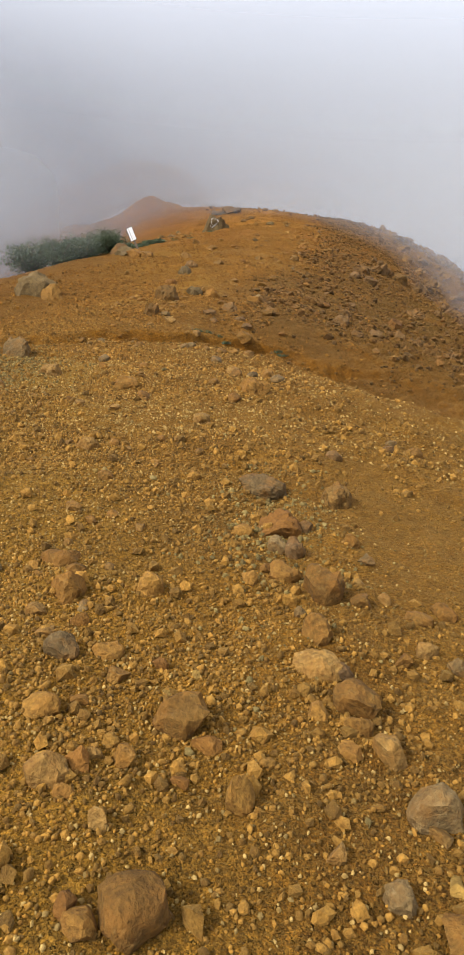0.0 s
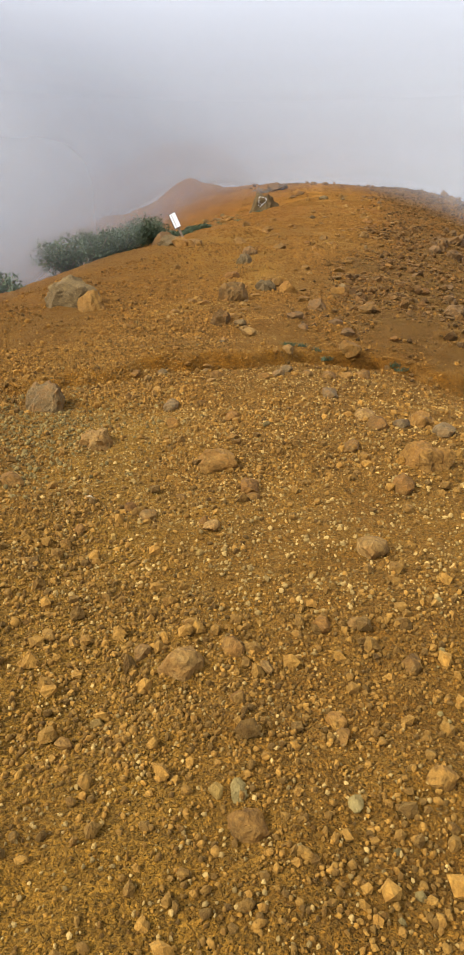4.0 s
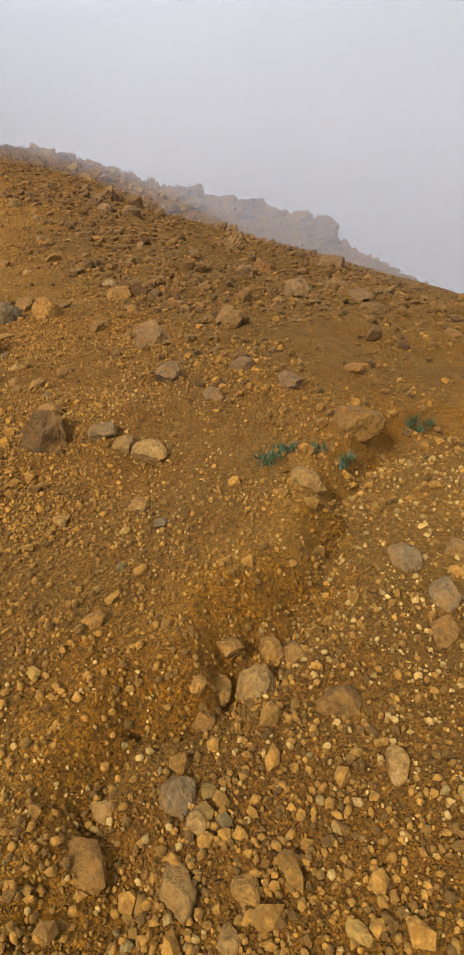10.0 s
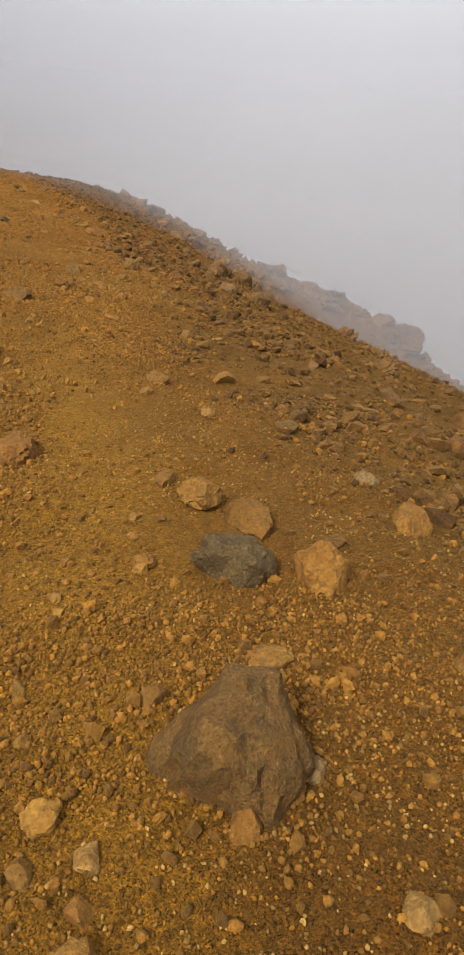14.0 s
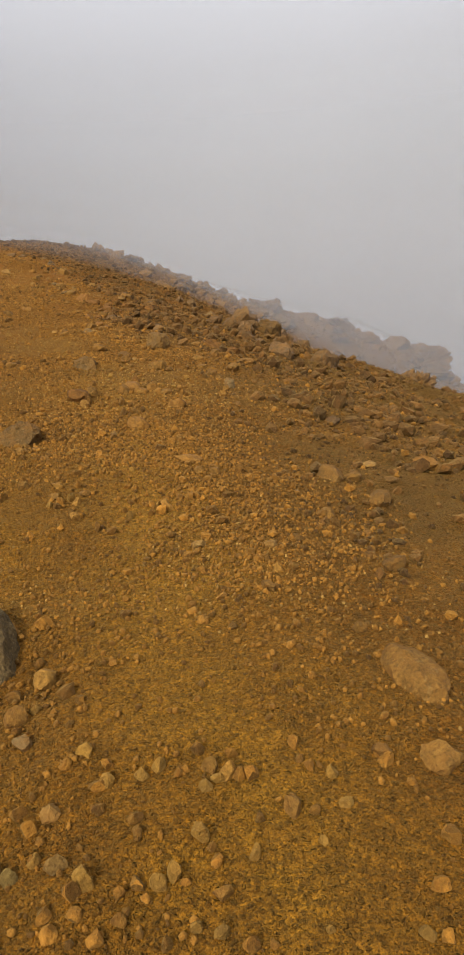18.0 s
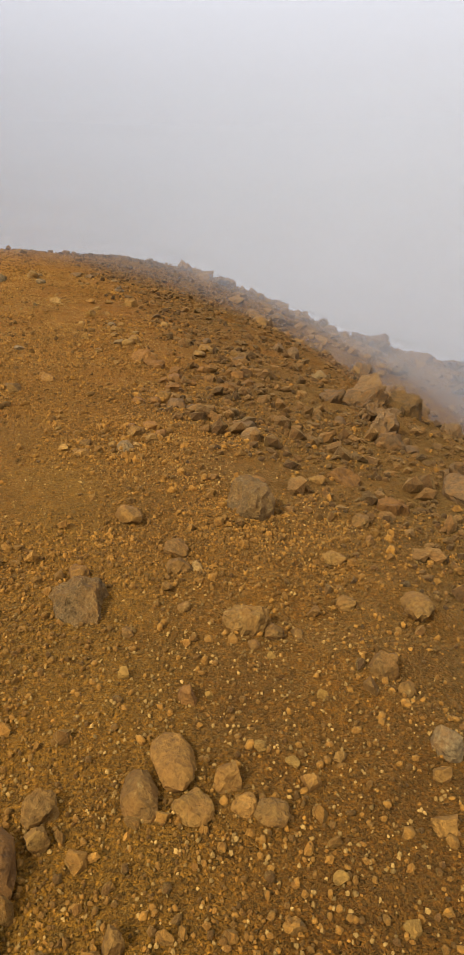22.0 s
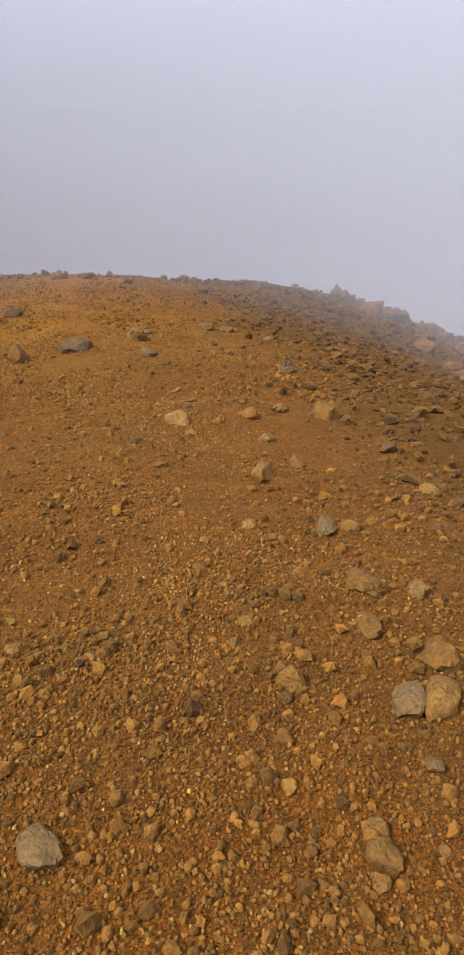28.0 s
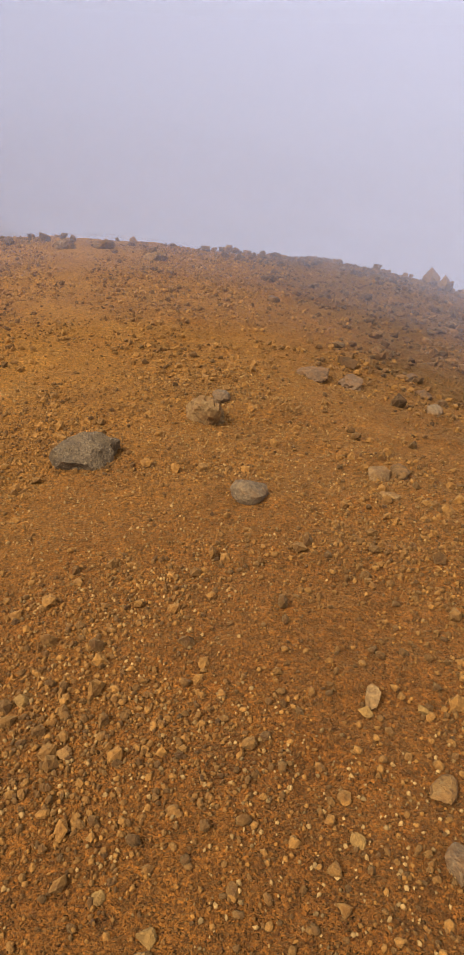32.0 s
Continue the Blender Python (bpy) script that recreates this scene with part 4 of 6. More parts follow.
rock(0.78, 23.66, 0.054, 0.023, "p", 1.25, -19)
rock(1.37, 23.69, 0.135, 0.056, "r", 1.20, -36)
rock(1.22, 23.71, 0.071, 0.030, "r", 1.54, -32)
rock(0.67, 23.79, 0.045, 0.019, "p", 1.32, -14)
rock(3.99, 23.82, 0.150, 0.075, "d", 1.80, -43)
rock(0.24, 23.83, 0.046, 0.019, "b", 0.85, -0)
rock(3.76, 23.86, 0.295, 0.174, "d", 0.85, -41)
rock(-0.36, 23.89, 0.135, 0.057, "p", 1.80, -1)
rock(-4.29, 23.92, 0.868, 0.347, "d", 1.80, 9)
rock(2.26, 23.97, 0.260, 0.048, "d", 0.85, -26)
# from 24 m on
rock(1.97, 24.27, 0.131, 0.055, "b", 1.20, -39)
rock(-0.46, 24.30, 0.202, 0.085, "o", 1.80, 0)
rock(1.97, 24.44, 0.110, 0.046, "d", 1.20, -37)
rock(4.15, 24.49, 0.315, 0.189, "d", 1.80, -31)
rock(1.86, 24.53, 0.192, 0.081, "d", 1.20, -34)
rock(3.63, 24.54, 0.129, 0.064, "d", 1.80, -35)
rock(1.51, 24.57, 0.125, 0.052, "R", 1.20, -27)
rock(1.66, 24.58, 0.122, 0.051, "r", 1.20, -30)
rock(1.79, 24.72, 0.165, 0.058, "b", 0.85, -31)
rock(0.47, 25.06, 0.149, 0.063, "b", 1.80, -4)
rock(2.03, 25.18, 0.175, 0.073, "r", 1.25, -30)
rock(-1.50, 25.24, 0.237, 0.100, "b", 1.80, 8)
rock(0.82, 25.37, 0.138, 0.058, "o", 1.72, -10)
rock(2.70, 25.42, 0.225, 0.074, "r", 0.85, -23)
rock(2.32, 25.46, 0.111, 0.047, "r", 1.20, -32)
rock(2.03, 25.48, 0.109, 0.046, "r", 1.33, -28)
rock(0.82, 25.54, 0.113, 0.047, "o", 0.94, -10)
rock(2.21, 25.64, 0.173, 0.073, "r", 1.76, -29)
rock(3.12, 25.78, 0.151, 0.064, "r", 1.20, -38)
rock(4.27, 25.80, 0.305, 0.183, "d", 1.80, -29)
rock(-1.90, 25.85, 0.313, 0.170, "b", 0.85, 10)
rock(2.29, 25.91, 0.145, 0.061, "r", 1.20, -28)
rock(3.10, 26.03, 0.175, 0.074, "r", 1.20, -36)
rock(1.39, 26.04, 0.056, 0.024, "p", 0.99, -24)
rock(2.10, 26.08, 0.247, 0.090, "r", 0.85, -25)
rock(2.68, 26.11, 0.130, 0.055, "r", 1.20, -31)
rock(6.51, 26.15, 0.314, 0.188, "d", 1.80, -45)
rock(1.68, 26.16, 0.083, 0.035, "b", 1.28, -32)
rock(5.07, 26.23, 0.537, 0.322, "d", 1.80, -31)
rock(0.93, 26.28, 0.045, 0.023, "p", 1.60, -3)
rock(1.67, 26.30, 0.067, 0.028, "b", 0.96, -29)
rock(1.33, 26.31, 0.049, 0.021, "b", 1.01, -18)
rock(2.05, 26.35, 0.289, 0.127, "r", 1.01, -38)
rock(3.63, 26.40, 0.241, 0.101, "b", 1.80, -38)
rock(5.90, 26.46, 0.537, 0.322, "D", 1.59, -40)
rock(2.23, 26.57, 0.132, 0.055, "b", 1.43, -38)
rock(1.63, 26.66, 0.041, 0.017, "b", 1.21, -31)
rock(1.57, 26.67, 0.062, 0.026, "b", 1.26, -29)
rock(1.78, 26.70, 0.049, 0.021, "b", 1.05, -35)
rock(1.61, 26.73, 0.102, 0.043, "b", 1.01, -28)
rock(2.26, 26.79, 0.109, 0.046, "g", 1.76, -36)
rock(1.64, 26.82, 0.071, 0.030, "b", 1.15, -28)
rock(0.72, 26.94, 0.109, 0.046, "g", 1.42, 7)
rock(0.29, 26.95, 0.210, 0.105, "G", 1.80, -1)
rock(1.43, 26.99, 0.053, 0.022, "y", 1.36, -19)
rock(1.92, 27.01, 0.076, 0.032, "g", 1.22, -33)
rock(-1.04, 27.05, 0.213, 0.089, "b", 1.80, 4)
rock(3.03, 27.15, 0.169, 0.071, "p", 1.80, -21)
rock(1.98, 27.28, 0.126, 0.053, "g", 1.46, -30)
rock(2.11, 27.29, 0.149, 0.074, "b", 1.80, -33)
rock(3.69, 27.36, 0.170, 0.071, "d", 1.80, -33)
rock(3.20, 27.39, 0.217, 0.091, "b", 1.80, -21)
rock(2.26, 27.53, 0.184, 0.077, "b", 1.39, -33)
rock(2.03, 27.73, 0.110, 0.046, "b", 1.80, -26)
rock(3.86, 27.78, 0.269, 0.109, "b", 0.85, -24)
rock(5.36, 27.94, 0.400, 0.151, "g", 0.85, -32)
rock(2.40, 27.99, 0.106, 0.045, "p", 1.76, -30)
rock(2.16, 28.02, 0.210, 0.088, "b", 0.91, -26)
rock(3.20, 28.10, 0.127, 0.053, "b", 1.80, -36)
rock(3.66, 28.55, 0.144, 0.061, "d", 1.80, -37)
rock(0.37, 28.56, 0.188, 0.079, "b", 1.80, -1)
rock(2.36, 28.67, 0.122, 0.048, "y", 0.85, -24)
rock(2.22, 28.68, 0.132, 0.056, "g", 1.77, -22)
rock(1.07, 28.81, 0.031, 0.013, "b", 1.40, -6)
rock(1.35, 28.81, 0.035, 0.018, "b", 1.69, -19)
rock(1.44, 29.05, 0.037, 0.018, "p", 1.80, -19)
rock(0.99, 29.22, 0.053, 0.015, "o", 0.85, -2)
rock(3.24, 29.34, 0.149, 0.062, "p", 0.85, -31)
rock(1.16, 29.38, 0.065, 0.027, "o", 0.99, -7)
rock(2.07, 29.44, 0.170, 0.085, "y", 1.80, -16)
rock(5.63, 29.49, 0.319, 0.191, "d", 1.80, -36)
rock(5.45, 29.65, 0.321, 0.193, "d", 1.80, -35)
rock(1.43, 29.65, 0.108, 0.021, "o", 0.85, -14)
rock(2.40, 29.66, 0.142, 0.059, "b", 1.57, -20)
# from 30 m on
rock(2.33, 30.17, 0.108, 0.045, "b", 1.53, -29)
rock(3.37, 30.20, 0.145, 0.061, "d", 1.80, -27)
rock(0.35, 30.52, 0.132, 0.053, "p", 0.85, 12)
rock(1.71, 30.54, 0.220, 0.092, "P", 1.01, -15)
rock(2.32, 30.69, 0.174, 0.073, "o", 1.26, -24)
rock(3.04, 30.83, 0.296, 0.145, "b", 0.85, -22)
rock(1.07, 30.93, 0.046, 0.019, "p", 1.19, -4)
rock(1.86, 30.96, 0.068, 0.034, "g", 1.80, -39)
rock(1.28, 30.99, 0.034, 0.014, "b", 1.38, -15)
rock(2.72, 31.03, 0.138, 0.058, "b", 1.74, -28)
rock(0.97, 31.04, 0.034, 0.014, "y", 1.11, 1)
rock(1.63, 31.06, 0.041, 0.017, "p", 1.06, -29)
rock(1.94, 31.17, 0.078, 0.033, "b", 1.55, -37)
rock(1.65, 31.20, 0.043, 0.018, "b", 1.25, -27)
rock(1.17, 31.22, 0.038, 0.016, "b", 1.02, -8)
rock(2.03, 31.46, 0.043, 0.018, "p", 1.11, -34)
rock(0.89, 31.47, 0.049, 0.020, "y", 1.04, 4)
rock(1.87, 31.52, 0.059, 0.025, "p", 1.76, -28)
rock(3.21, 32.34, 0.157, 0.066, "d", 1.80, -18)
rock(2.54, 32.82, 0.126, 0.022, "b", 0.85, -28)
rock(1.78, 32.84, 0.196, 0.082, "g", 1.09, -15)
rock(2.60, 33.09, 0.133, 0.056, "p", 1.80, -27)
rock(-1.57, 33.13, 1.400, 0.740, "W", 1.0, 4)
rock(2.75, 33.14, 0.116, 0.049, "b", 1.80, -28)
rock(1.01, 33.42, 0.390, 0.150, "G", 0.85, -0)
rock(0.38, 33.40, 0.301, 0.181, "b", 1.64, 6)
rock(18.09, 33.93, 1.649, 0.660, "D", 1.80, -45)
rock(1.77, 33.93, 0.251, 0.151, "p", 1.22, -11)
rock(3.58, 34.25, 0.126, 0.053, "g", 1.80, -31)
rock(1.95, 34.29, 0.133, 0.056, "g", 1.50, -12)
rock(3.17, 34.88, 0.214, 0.090, "d", 1.80, -24)
rock(3.83, 34.88, 0.142, 0.060, "d", 1.80, -30)
rock(2.85, 34.95, 0.274, 0.070, "d", 0.85, -20)
rock(19.24, 35.23, 1.856, 0.742, "D", 1.80, -39)
rock(3.98, 35.44, 0.175, 0.074, "d", 1.80, -21)
rock(-0.22, 35.66, 0.440, 0.130, "d", 0.70, 18)
rock(-0.02, 36.10, 0.240, 0.090, "d", 0.70, 40)
rock(15.48, 35.95, 0.770, 0.308, "d", 1.80, -43)
# from 36 m on
rock(11.52, 36.05, 0.872, 0.349, "d", 1.80, -35)
rock(17.31, 36.56, 1.180, 0.407, "d", 0.85, -35)
rock(0.11, 36.65, 0.311, 0.139, "d", 0.85, 5)
rock(19.10, 36.73, 1.327, 0.531, "d", 1.80, -37)
rock(13.58, 37.29, 1.143, 0.457, "d", 1.80, -37)
rock(9.57, 37.94, 0.596, 0.238, "d", 1.80, -26)
rock(3.56, 38.52, 0.159, 0.067, "d", 1.80, -17)
rock(17.08, 40.32, 1.082, 0.379, "d", 0.85, -32)
rock(2.23, 40.44, 0.366, 0.109, "b", 0.85, -7)
rock(8.82, 40.84, 0.590, 0.236, "d", 1.80, -27)
rock(8.16, 40.90, 0.219, 0.087, "d", 1.80, -24)
rock(0.90, 41.21, 0.349, 0.140, "d", 0.85, 0)
rock(1.51, 41.48, 0.359, 0.144, "b", 0.70, -2)
rock(-1.05, 39.95, 1.200, 0.330, "d", 0.70, 3)
rock(-1.45, 16.64, 0.073, 0.047, "o", 0.80, 20)
rock(-1.32, 16.80, 0.084, 0.053, "y", 1.10, 15)
rock(-1.43, 16.78, 0.048, 0.035, "b", 1.10, 5)
rock(-1.39, 16.66, 0.038, 0.023, "p", 1.10, 15)
rock(-1.26, 16.61, 0.033, 0.023, "b", 0.80, -20)
rock(-1.46, 16.52, 0.056, 0.029, "g", 1.10, -15)
rock(-1.32, 16.38, 0.046, 0.028, "y", 1.10, 5)
rock(-1.38, 16.36, 0.038, 0.021, "b", 0.80, 20)
rock(-1.33, 16.26, 0.040, 0.024, "b", 1.10, -5)
rock(-1.28, 16.31, 0.030, 0.030, "o", 1.10, 5)
rock(-1.30, 16.26, 0.044, 0.032, "y", 1.10, -5)
rock(-1.21, 16.23, 0.040, 0.032, "y", 1.10, 5)
rock(-1.16, 16.23, 0.044, 0.033, "y", 0.80, 0)
rock(-1.04, 16.23, 0.041, 0.033, "b", 0.80, -10)
rock(-1.04, 16.16, 0.048, 0.038, "y", 0.80, 10)
rock(-1.08, 16.11, 0.036, 0.026, "y", 1.10, 5)
rock(-1.01, 16.12, 0.051, 0.059, "y", 0.80, 4)
rock(-0.96, 16.18, 0.037, 0.030, "b", 0.80, -20)
rock(-0.98, 16.10, 0.040, 0.041, "d", 0.80, 20)
rock(-0.95, 16.09, 0.044, 0.041, "b", 1.10, -9)
rock(-1.04, 16.12, 0.033, 0.026, "y", 1.10, -5)
rock(-1.46, 16.24, 0.051, 0.029, "p", 1.10, 15)
rock(-1.53, 16.28, 0.044, 0.029, "b", 1.10, 15)
rock(-1.52, 16.22, 0.039, 0.032, "b", 1.10, -5)
rock(-1.35, 16.19, 0.032, 0.023, "b", 1.10, -15)
rock(-1.28, 16.11, 0.042, 0.025, "b", 0.80, 0)
rock(-1.16, 15.99, 0.041, 0.041, "y", 1.10, 13)
rock(-1.15, 15.95, 0.027, 0.016, "o", 0.80, 20)
rock(-0.92, 15.94, 0.049, 0.042, "b", 1.10, 15)
rock(-1.07, 15.88, 0.034, 0.032, "y", 0.80, 20)
rock(-0.76, 15.98, 0.033, 0.030, "y", 1.10, 15)
rock(-0.79, 16.12, 0.034, 0.030, "o", 1.10, 15)
rock(-0.79, 15.88, 0.039, 0.017, "p", 0.80, -10)
rock(-0.61, 15.93, 0.045, 0.036, "b", 0.80, -20)
rock(-0.60, 15.96, 0.050, 0.031, "b", 1.10, -5)
rock(-0.64, 15.67, 0.042, 0.040, "o", 1.10, -15)
rock(-0.80, 16.03, 0.030, 0.021, "b", 1.10, -25)
rock(-0.91, 15.82, 0.024, 0.019, "p", 0.80, 10)
rock(-1.49, 16.09, 0.055, 0.036, "p", 0.80, 20)
rock(-1.53, 16.13, 0.035, 0.025, "y", 0.80, 20)
rock(-1.59, 16.12, 0.041, 0.030, "g", 1.10, 1)
rock(-1.48, 16.00, 0.040, 0.040, "b", 1.10, -5)
rock(-1.45, 16.01, 0.043, 0.043, "y", 1.10, 17)
rock(-1.39, 15.95, 0.030, 0.026, "b", 0.80, 20)
rock(-1.34, 15.95, 0.036, 0.024, "b", 1.10, 5)
rock(-1.30, 15.93, 0.040, 0.029, "y", 0.80, -14)
rock(-1.26, 15.93, 0.030, 0.050, "y", 1.10, 15)
rock(-1.18, 15.84, 0.049, 0.034, "y", 0.80, 16)
rock(-1.34, 15.91, 0.023, 0.021, "b", 1.10, -15)
rock(-1.23, 15.76, 0.038, 0.025, "p", 0.80, 20)
rock(-1.55, 15.98, 0.039, 0.021, "b", 0.80, 20)
rock(-1.55, 15.94, 0.039, 0.026, "b", 1.10, -1)
rock(-1.47, 15.88, 0.035, 0.026, "b", 1.10, 15)
rock(-1.34, 15.80, 0.028, 0.035, "o", 0.80, 0)
rock(-1.27, 15.80, 0.029, 0.028, "y", 0.80, -10)
rock(-1.41, 15.89, 0.035, 0.021, "b", 1.10, 15)
rock(-1.49, 15.95, 0.036, 0.016, "b", 1.10, 15)
rock(-0.76, 15.59, 0.044, 0.027, "o", 0.80, -20)
rock(-0.86, 15.53, 0.036, 0.023, "p", 1.10, 15)
rock(-0.83, 15.50, 0.039, 0.028, "b", 0.80, 20)
rock(-1.19, 15.70, 0.037, 0.027, "b", 0.80, 0)
rock(-1.03, 15.64, 0.022, 0.015, "p", 0.80, -10)
rock(-0.27, 16.96, 0.048, 0.046, "y", 0.80, -10)
rock(-0.38, 16.87, 0.061, 0.036, "b", 1.10, -25)
rock(-0.24, 16.47, 0.057, 0.041, "b", 0.80, -10)
rock(-0.07, 16.45, 0.034, 0.035, "b", 0.80, -20)
rock(0.07, 20.30, 0.097, 0.074, "b", 1.10, -25)
rock(0.05, 20.22, 0.064, 0.051, "y", 1.10, 23)
rock(-0.04, 20.05, 0.039, 0.071, "b", 1.10, 5)
rock(0.17, 19.89, 0.061, 0.063, "y", 1.10, -5)
rock(0.47, 20.18, 0.115, 0.052, "y", 1.10, 5)
rock(0.60, 20.24, 0.088, 0.064, "o", 0.80, -10)
rock(0.86, 19.70, 0.044, 0.035, "y", 1.10, 15)
rock(0.76, 19.87, 0.045, 0.021, "y", 0.80, -10)
rock(0.72, 19.97, 0.034, 0.027, "b", 0.80, 10)
rock(0.80, 19.97, 0.038, 0.031, "b", 0.80, 10)
rock(0.81, 20.06, 0.047, 0.035, "b", 1.10, -5)
rock(0.84, 20.17, 0.061, 0.052, "o", 1.10, -15)
rock(0.98, 20.24, 0.051, 0.027, "b", 0.80, 10)
rock(0.82, 20.25, 0.046, 0.020, "p", 1.10, -3)
rock(0.75, 20.34, 0.042, 0.020, "p", 1.10, -15)
rock(1.35, 20.17, 0.101, 0.081, "g", 1.10, -25)
rock(1.26, 20.08, 0.062, 0.046, "b", 0.80, -20)
rock(1.26, 20.47, 0.062, 0.046, "b", 1.10, -5)
rock(1.39, 20.44, 0.064, 0.047, "b", 0.80, -20)
rock(1.38, 20.57, 0.141, 0.068, "b", 0.80, 0)
rock(1.07, 20.50, 0.042, 0.037, "p", 0.80, -10)
rock(0.69, 20.63, 0.032, 0.025, "y", 1.10, -15)
rock(0.61, 20.64, 0.067, 0.057, "r", 1.10, -5)
rock(0.38, 20.18, 0.046, 0.024, "b", 0.80, -20)
rock(0.30, 20.20, 0.046, 0.021, "b", 1.10, -15)
rock(0.43, 20.81, 0.042, 0.037, "p", 1.10, -25)
rock(0.68, 20.10, 0.097, 0.037, "b", 1.10, 15)
rock(0.29, 19.87, 0.041, 0.022, "b", 1.10, 15)
rock(0.43, 19.82, 0.045, 0.028, "o", 0.80, -20)
rock(0.58, 19.79, 0.046, 0.022, "b", 1.10, 15)
rock(1.14, 19.91, 0.082, 0.049, "o", 0.80, -10)
rock(0.61, 20.15, 0.078, 0.031, "o", 1.10, 5)
rock(0.76, 31.71, 0.047, 0.028, "y", 1.10, -5)
rock(1.83, 31.47, 0.046, 0.027, "p", 1.10, -3)
rock(1.54, 30.67, 0.044, 0.025, "p", 0.80, 22)
rock(1.94, 30.77, 0.053, 0.031, "b", 0.80, 0)
rock(1.91, 30.44, 0.070, 0.035, "b", 0.80, -10)
rock(2.03, 30.52, 0.050, 0.044, "o", 1.10, 5)
rock(1.76, 30.24, 0.080, 0.035, "y", 1.10, 15)
rock(1.06, 30.88, 0.050, 0.029, "b", 1.10, -15)
rock(1.24, 30.76, 0.040, 0.025, "b", 0.80, -10)
rock(0.59, 30.61, 0.038, 0.031, "y", 1.10, -7)
rock(0.72, 30.48, 0.028, 0.023, "p", 0.80, -10)
rock(0.70, 30.43, 0.056, 0.022, "b", 1.10, 21)
rock(0.72, 30.36, 0.039, 0.031, "p", 1.10, 3)
rock(0.91, 30.30, 0.034, 0.027, "b", 1.10, 1)
rock(1.04, 30.27, 0.048, 0.030, "b", 1.10, -3)
rock(1.16, 30.27, 0.052, 0.033, "p", 1.10, -23)
rock(0.61, 30.36, 0.027, 0.019, "b", 1.10, 17)
rock(1.18, 30.09, 0.028, 0.023, "p", 1.10, -5)
rock(1.14, 30.10, 0.028, 0.023, "b", 1.10, 5)
rock(1.66, 30.07, 0.037, 0.030, "o", 1.10, 21)
rock(1.44, 30.08, 0.025, 0.023, "y", 1.10, -15)
rock(1.31, 30.06, 0.071, 0.051, "g", 0.80, -22)
rock(1.30, 30.00, 0.045, 0.017, "b", 1.10, 15)
rock(0.95, 30.09, 0.025, 0.023, "b", 0.80, 14)
rock(1.03, 30.06, 0.021, 0.020, "b", 0.80, -2)
rock(0.62, 30.12, 0.043, 0.020, "b", 1.10, 15)
rock(1.68, 29.97, 0.029, 0.029, "b", 1.10, -15)
rock(1.64, 29.99, 0.026, 0.020, "p", 1.10, 15)
rock(0.76, 30.04, 0.024, 0.020, "y", 0.80, -20)
rock(0.82, 30.02, 0.028, 0.019, "b", 1.10, 15)
rock(0.99, 29.94, 0.020, 0.024, "p", 1.10, -11)
rock(1.26, 29.91, 0.047, 0.027, "p", 1.10, -11)
rock(1.31, 29.91, 0.027, 0.014, "b", 1.10, -5)
rock(1.47, 29.91, 0.028, 0.022, "y", 1.10, -15)
rock(1.51, 29.91, 0.038, 0.025, "b", 1.10, 23)
rock(1.55, 29.86, 0.052, 0.036, "o", 0.80, 0)
rock(1.53, 29.81, 0.024, 0.016, "p", 0.80, 16)
rock(1.64, 29.81, 0.031, 0.020, "b", 0.80, 0)
rock(1.09, 29.90, 0.027, 0.024, "b", 1.10, -23)
rock(0.78, 29.96, 0.034, 0.024, "p", 0.80, 0)
rock(0.98, 29.87, 0.033, 0.029, "b", 0.80, 0)
rock(0.99, 29.85, 0.039, 0.026, "b", 0.80, 18)
rock(1.18, 29.86, 0.023, 0.019, "p", 1.10, 21)
rock(0.81, 29.87, 0.023, 0.019, "b", 0.80, -2)
rock(1.06, 29.80, 0.036, 0.028, "g", 1.10, -15)
rock(1.18, 29.78, 0.029, 0.028, "p", 0.80, 20)
rock(1.16, 29.79, 0.026, 0.026, "b", 0.80, 20)
rock(1.23, 29.73, 0.032, 0.036, "p", 0.80, -14)
rock(1.58, 29.72, 0.041, 0.032, "b", 1.10, 15)
rock(1.62, 29.76, 0.034, 0.030, "b", 0.80, -10)
rock(1.49, 29.79, 0.034, 0.019, "o", 1.10, 15)
rock(0.93, 29.85, 0.026, 0.021, "b", 1.10, 3)
rock(0.89, 29.83, 0.033, 0.018, "p", 1.10, -15)
rock(0.74, 29.84, 0.023, 0.016, "b", 0.80, -20)
rock(0.66, 29.83, 0.033, 0.021, "b", 1.10, -5)
rock(0.69, 29.84, 0.023, 0.019, "b", 1.10, -25)
rock(0.63, 29.88, 0.027, 0.030, "o", 1.10, -25)
rock(0.96, 29.81, 0.019, 0.016, "p", 1.10, -1)
rock(1.39, 29.71, 0.033, 0.021, "b", 0.80, -20)
rock(1.45, 29.71, 0.026, 0.018, "b", 1.10, 5)
rock(1.35, 29.75, 0.023, 0.018, "p", 1.10, -25)
rock(0.73, 30.12, 0.021, 0.020, "b", 0.80, -20)
rock(0.65, 30.18, 0.022, 0.018, "p", 1.10, 19)
rock(1.06, 30.16, 0.022, 0.017, "b", 1.10, -5)
rock(1.79, 28.74, 0.085, 0.042, "p", 0.80, 20)
rock(1.88, 28.60, 0.052, 0.033, "b", 1.10, -15)
rock(1.92, 29.05, 0.041, 0.028, "b", 0.80, -10)
rock(2.24, 29.04, 0.048, 0.029, "p", 1.10, -11)
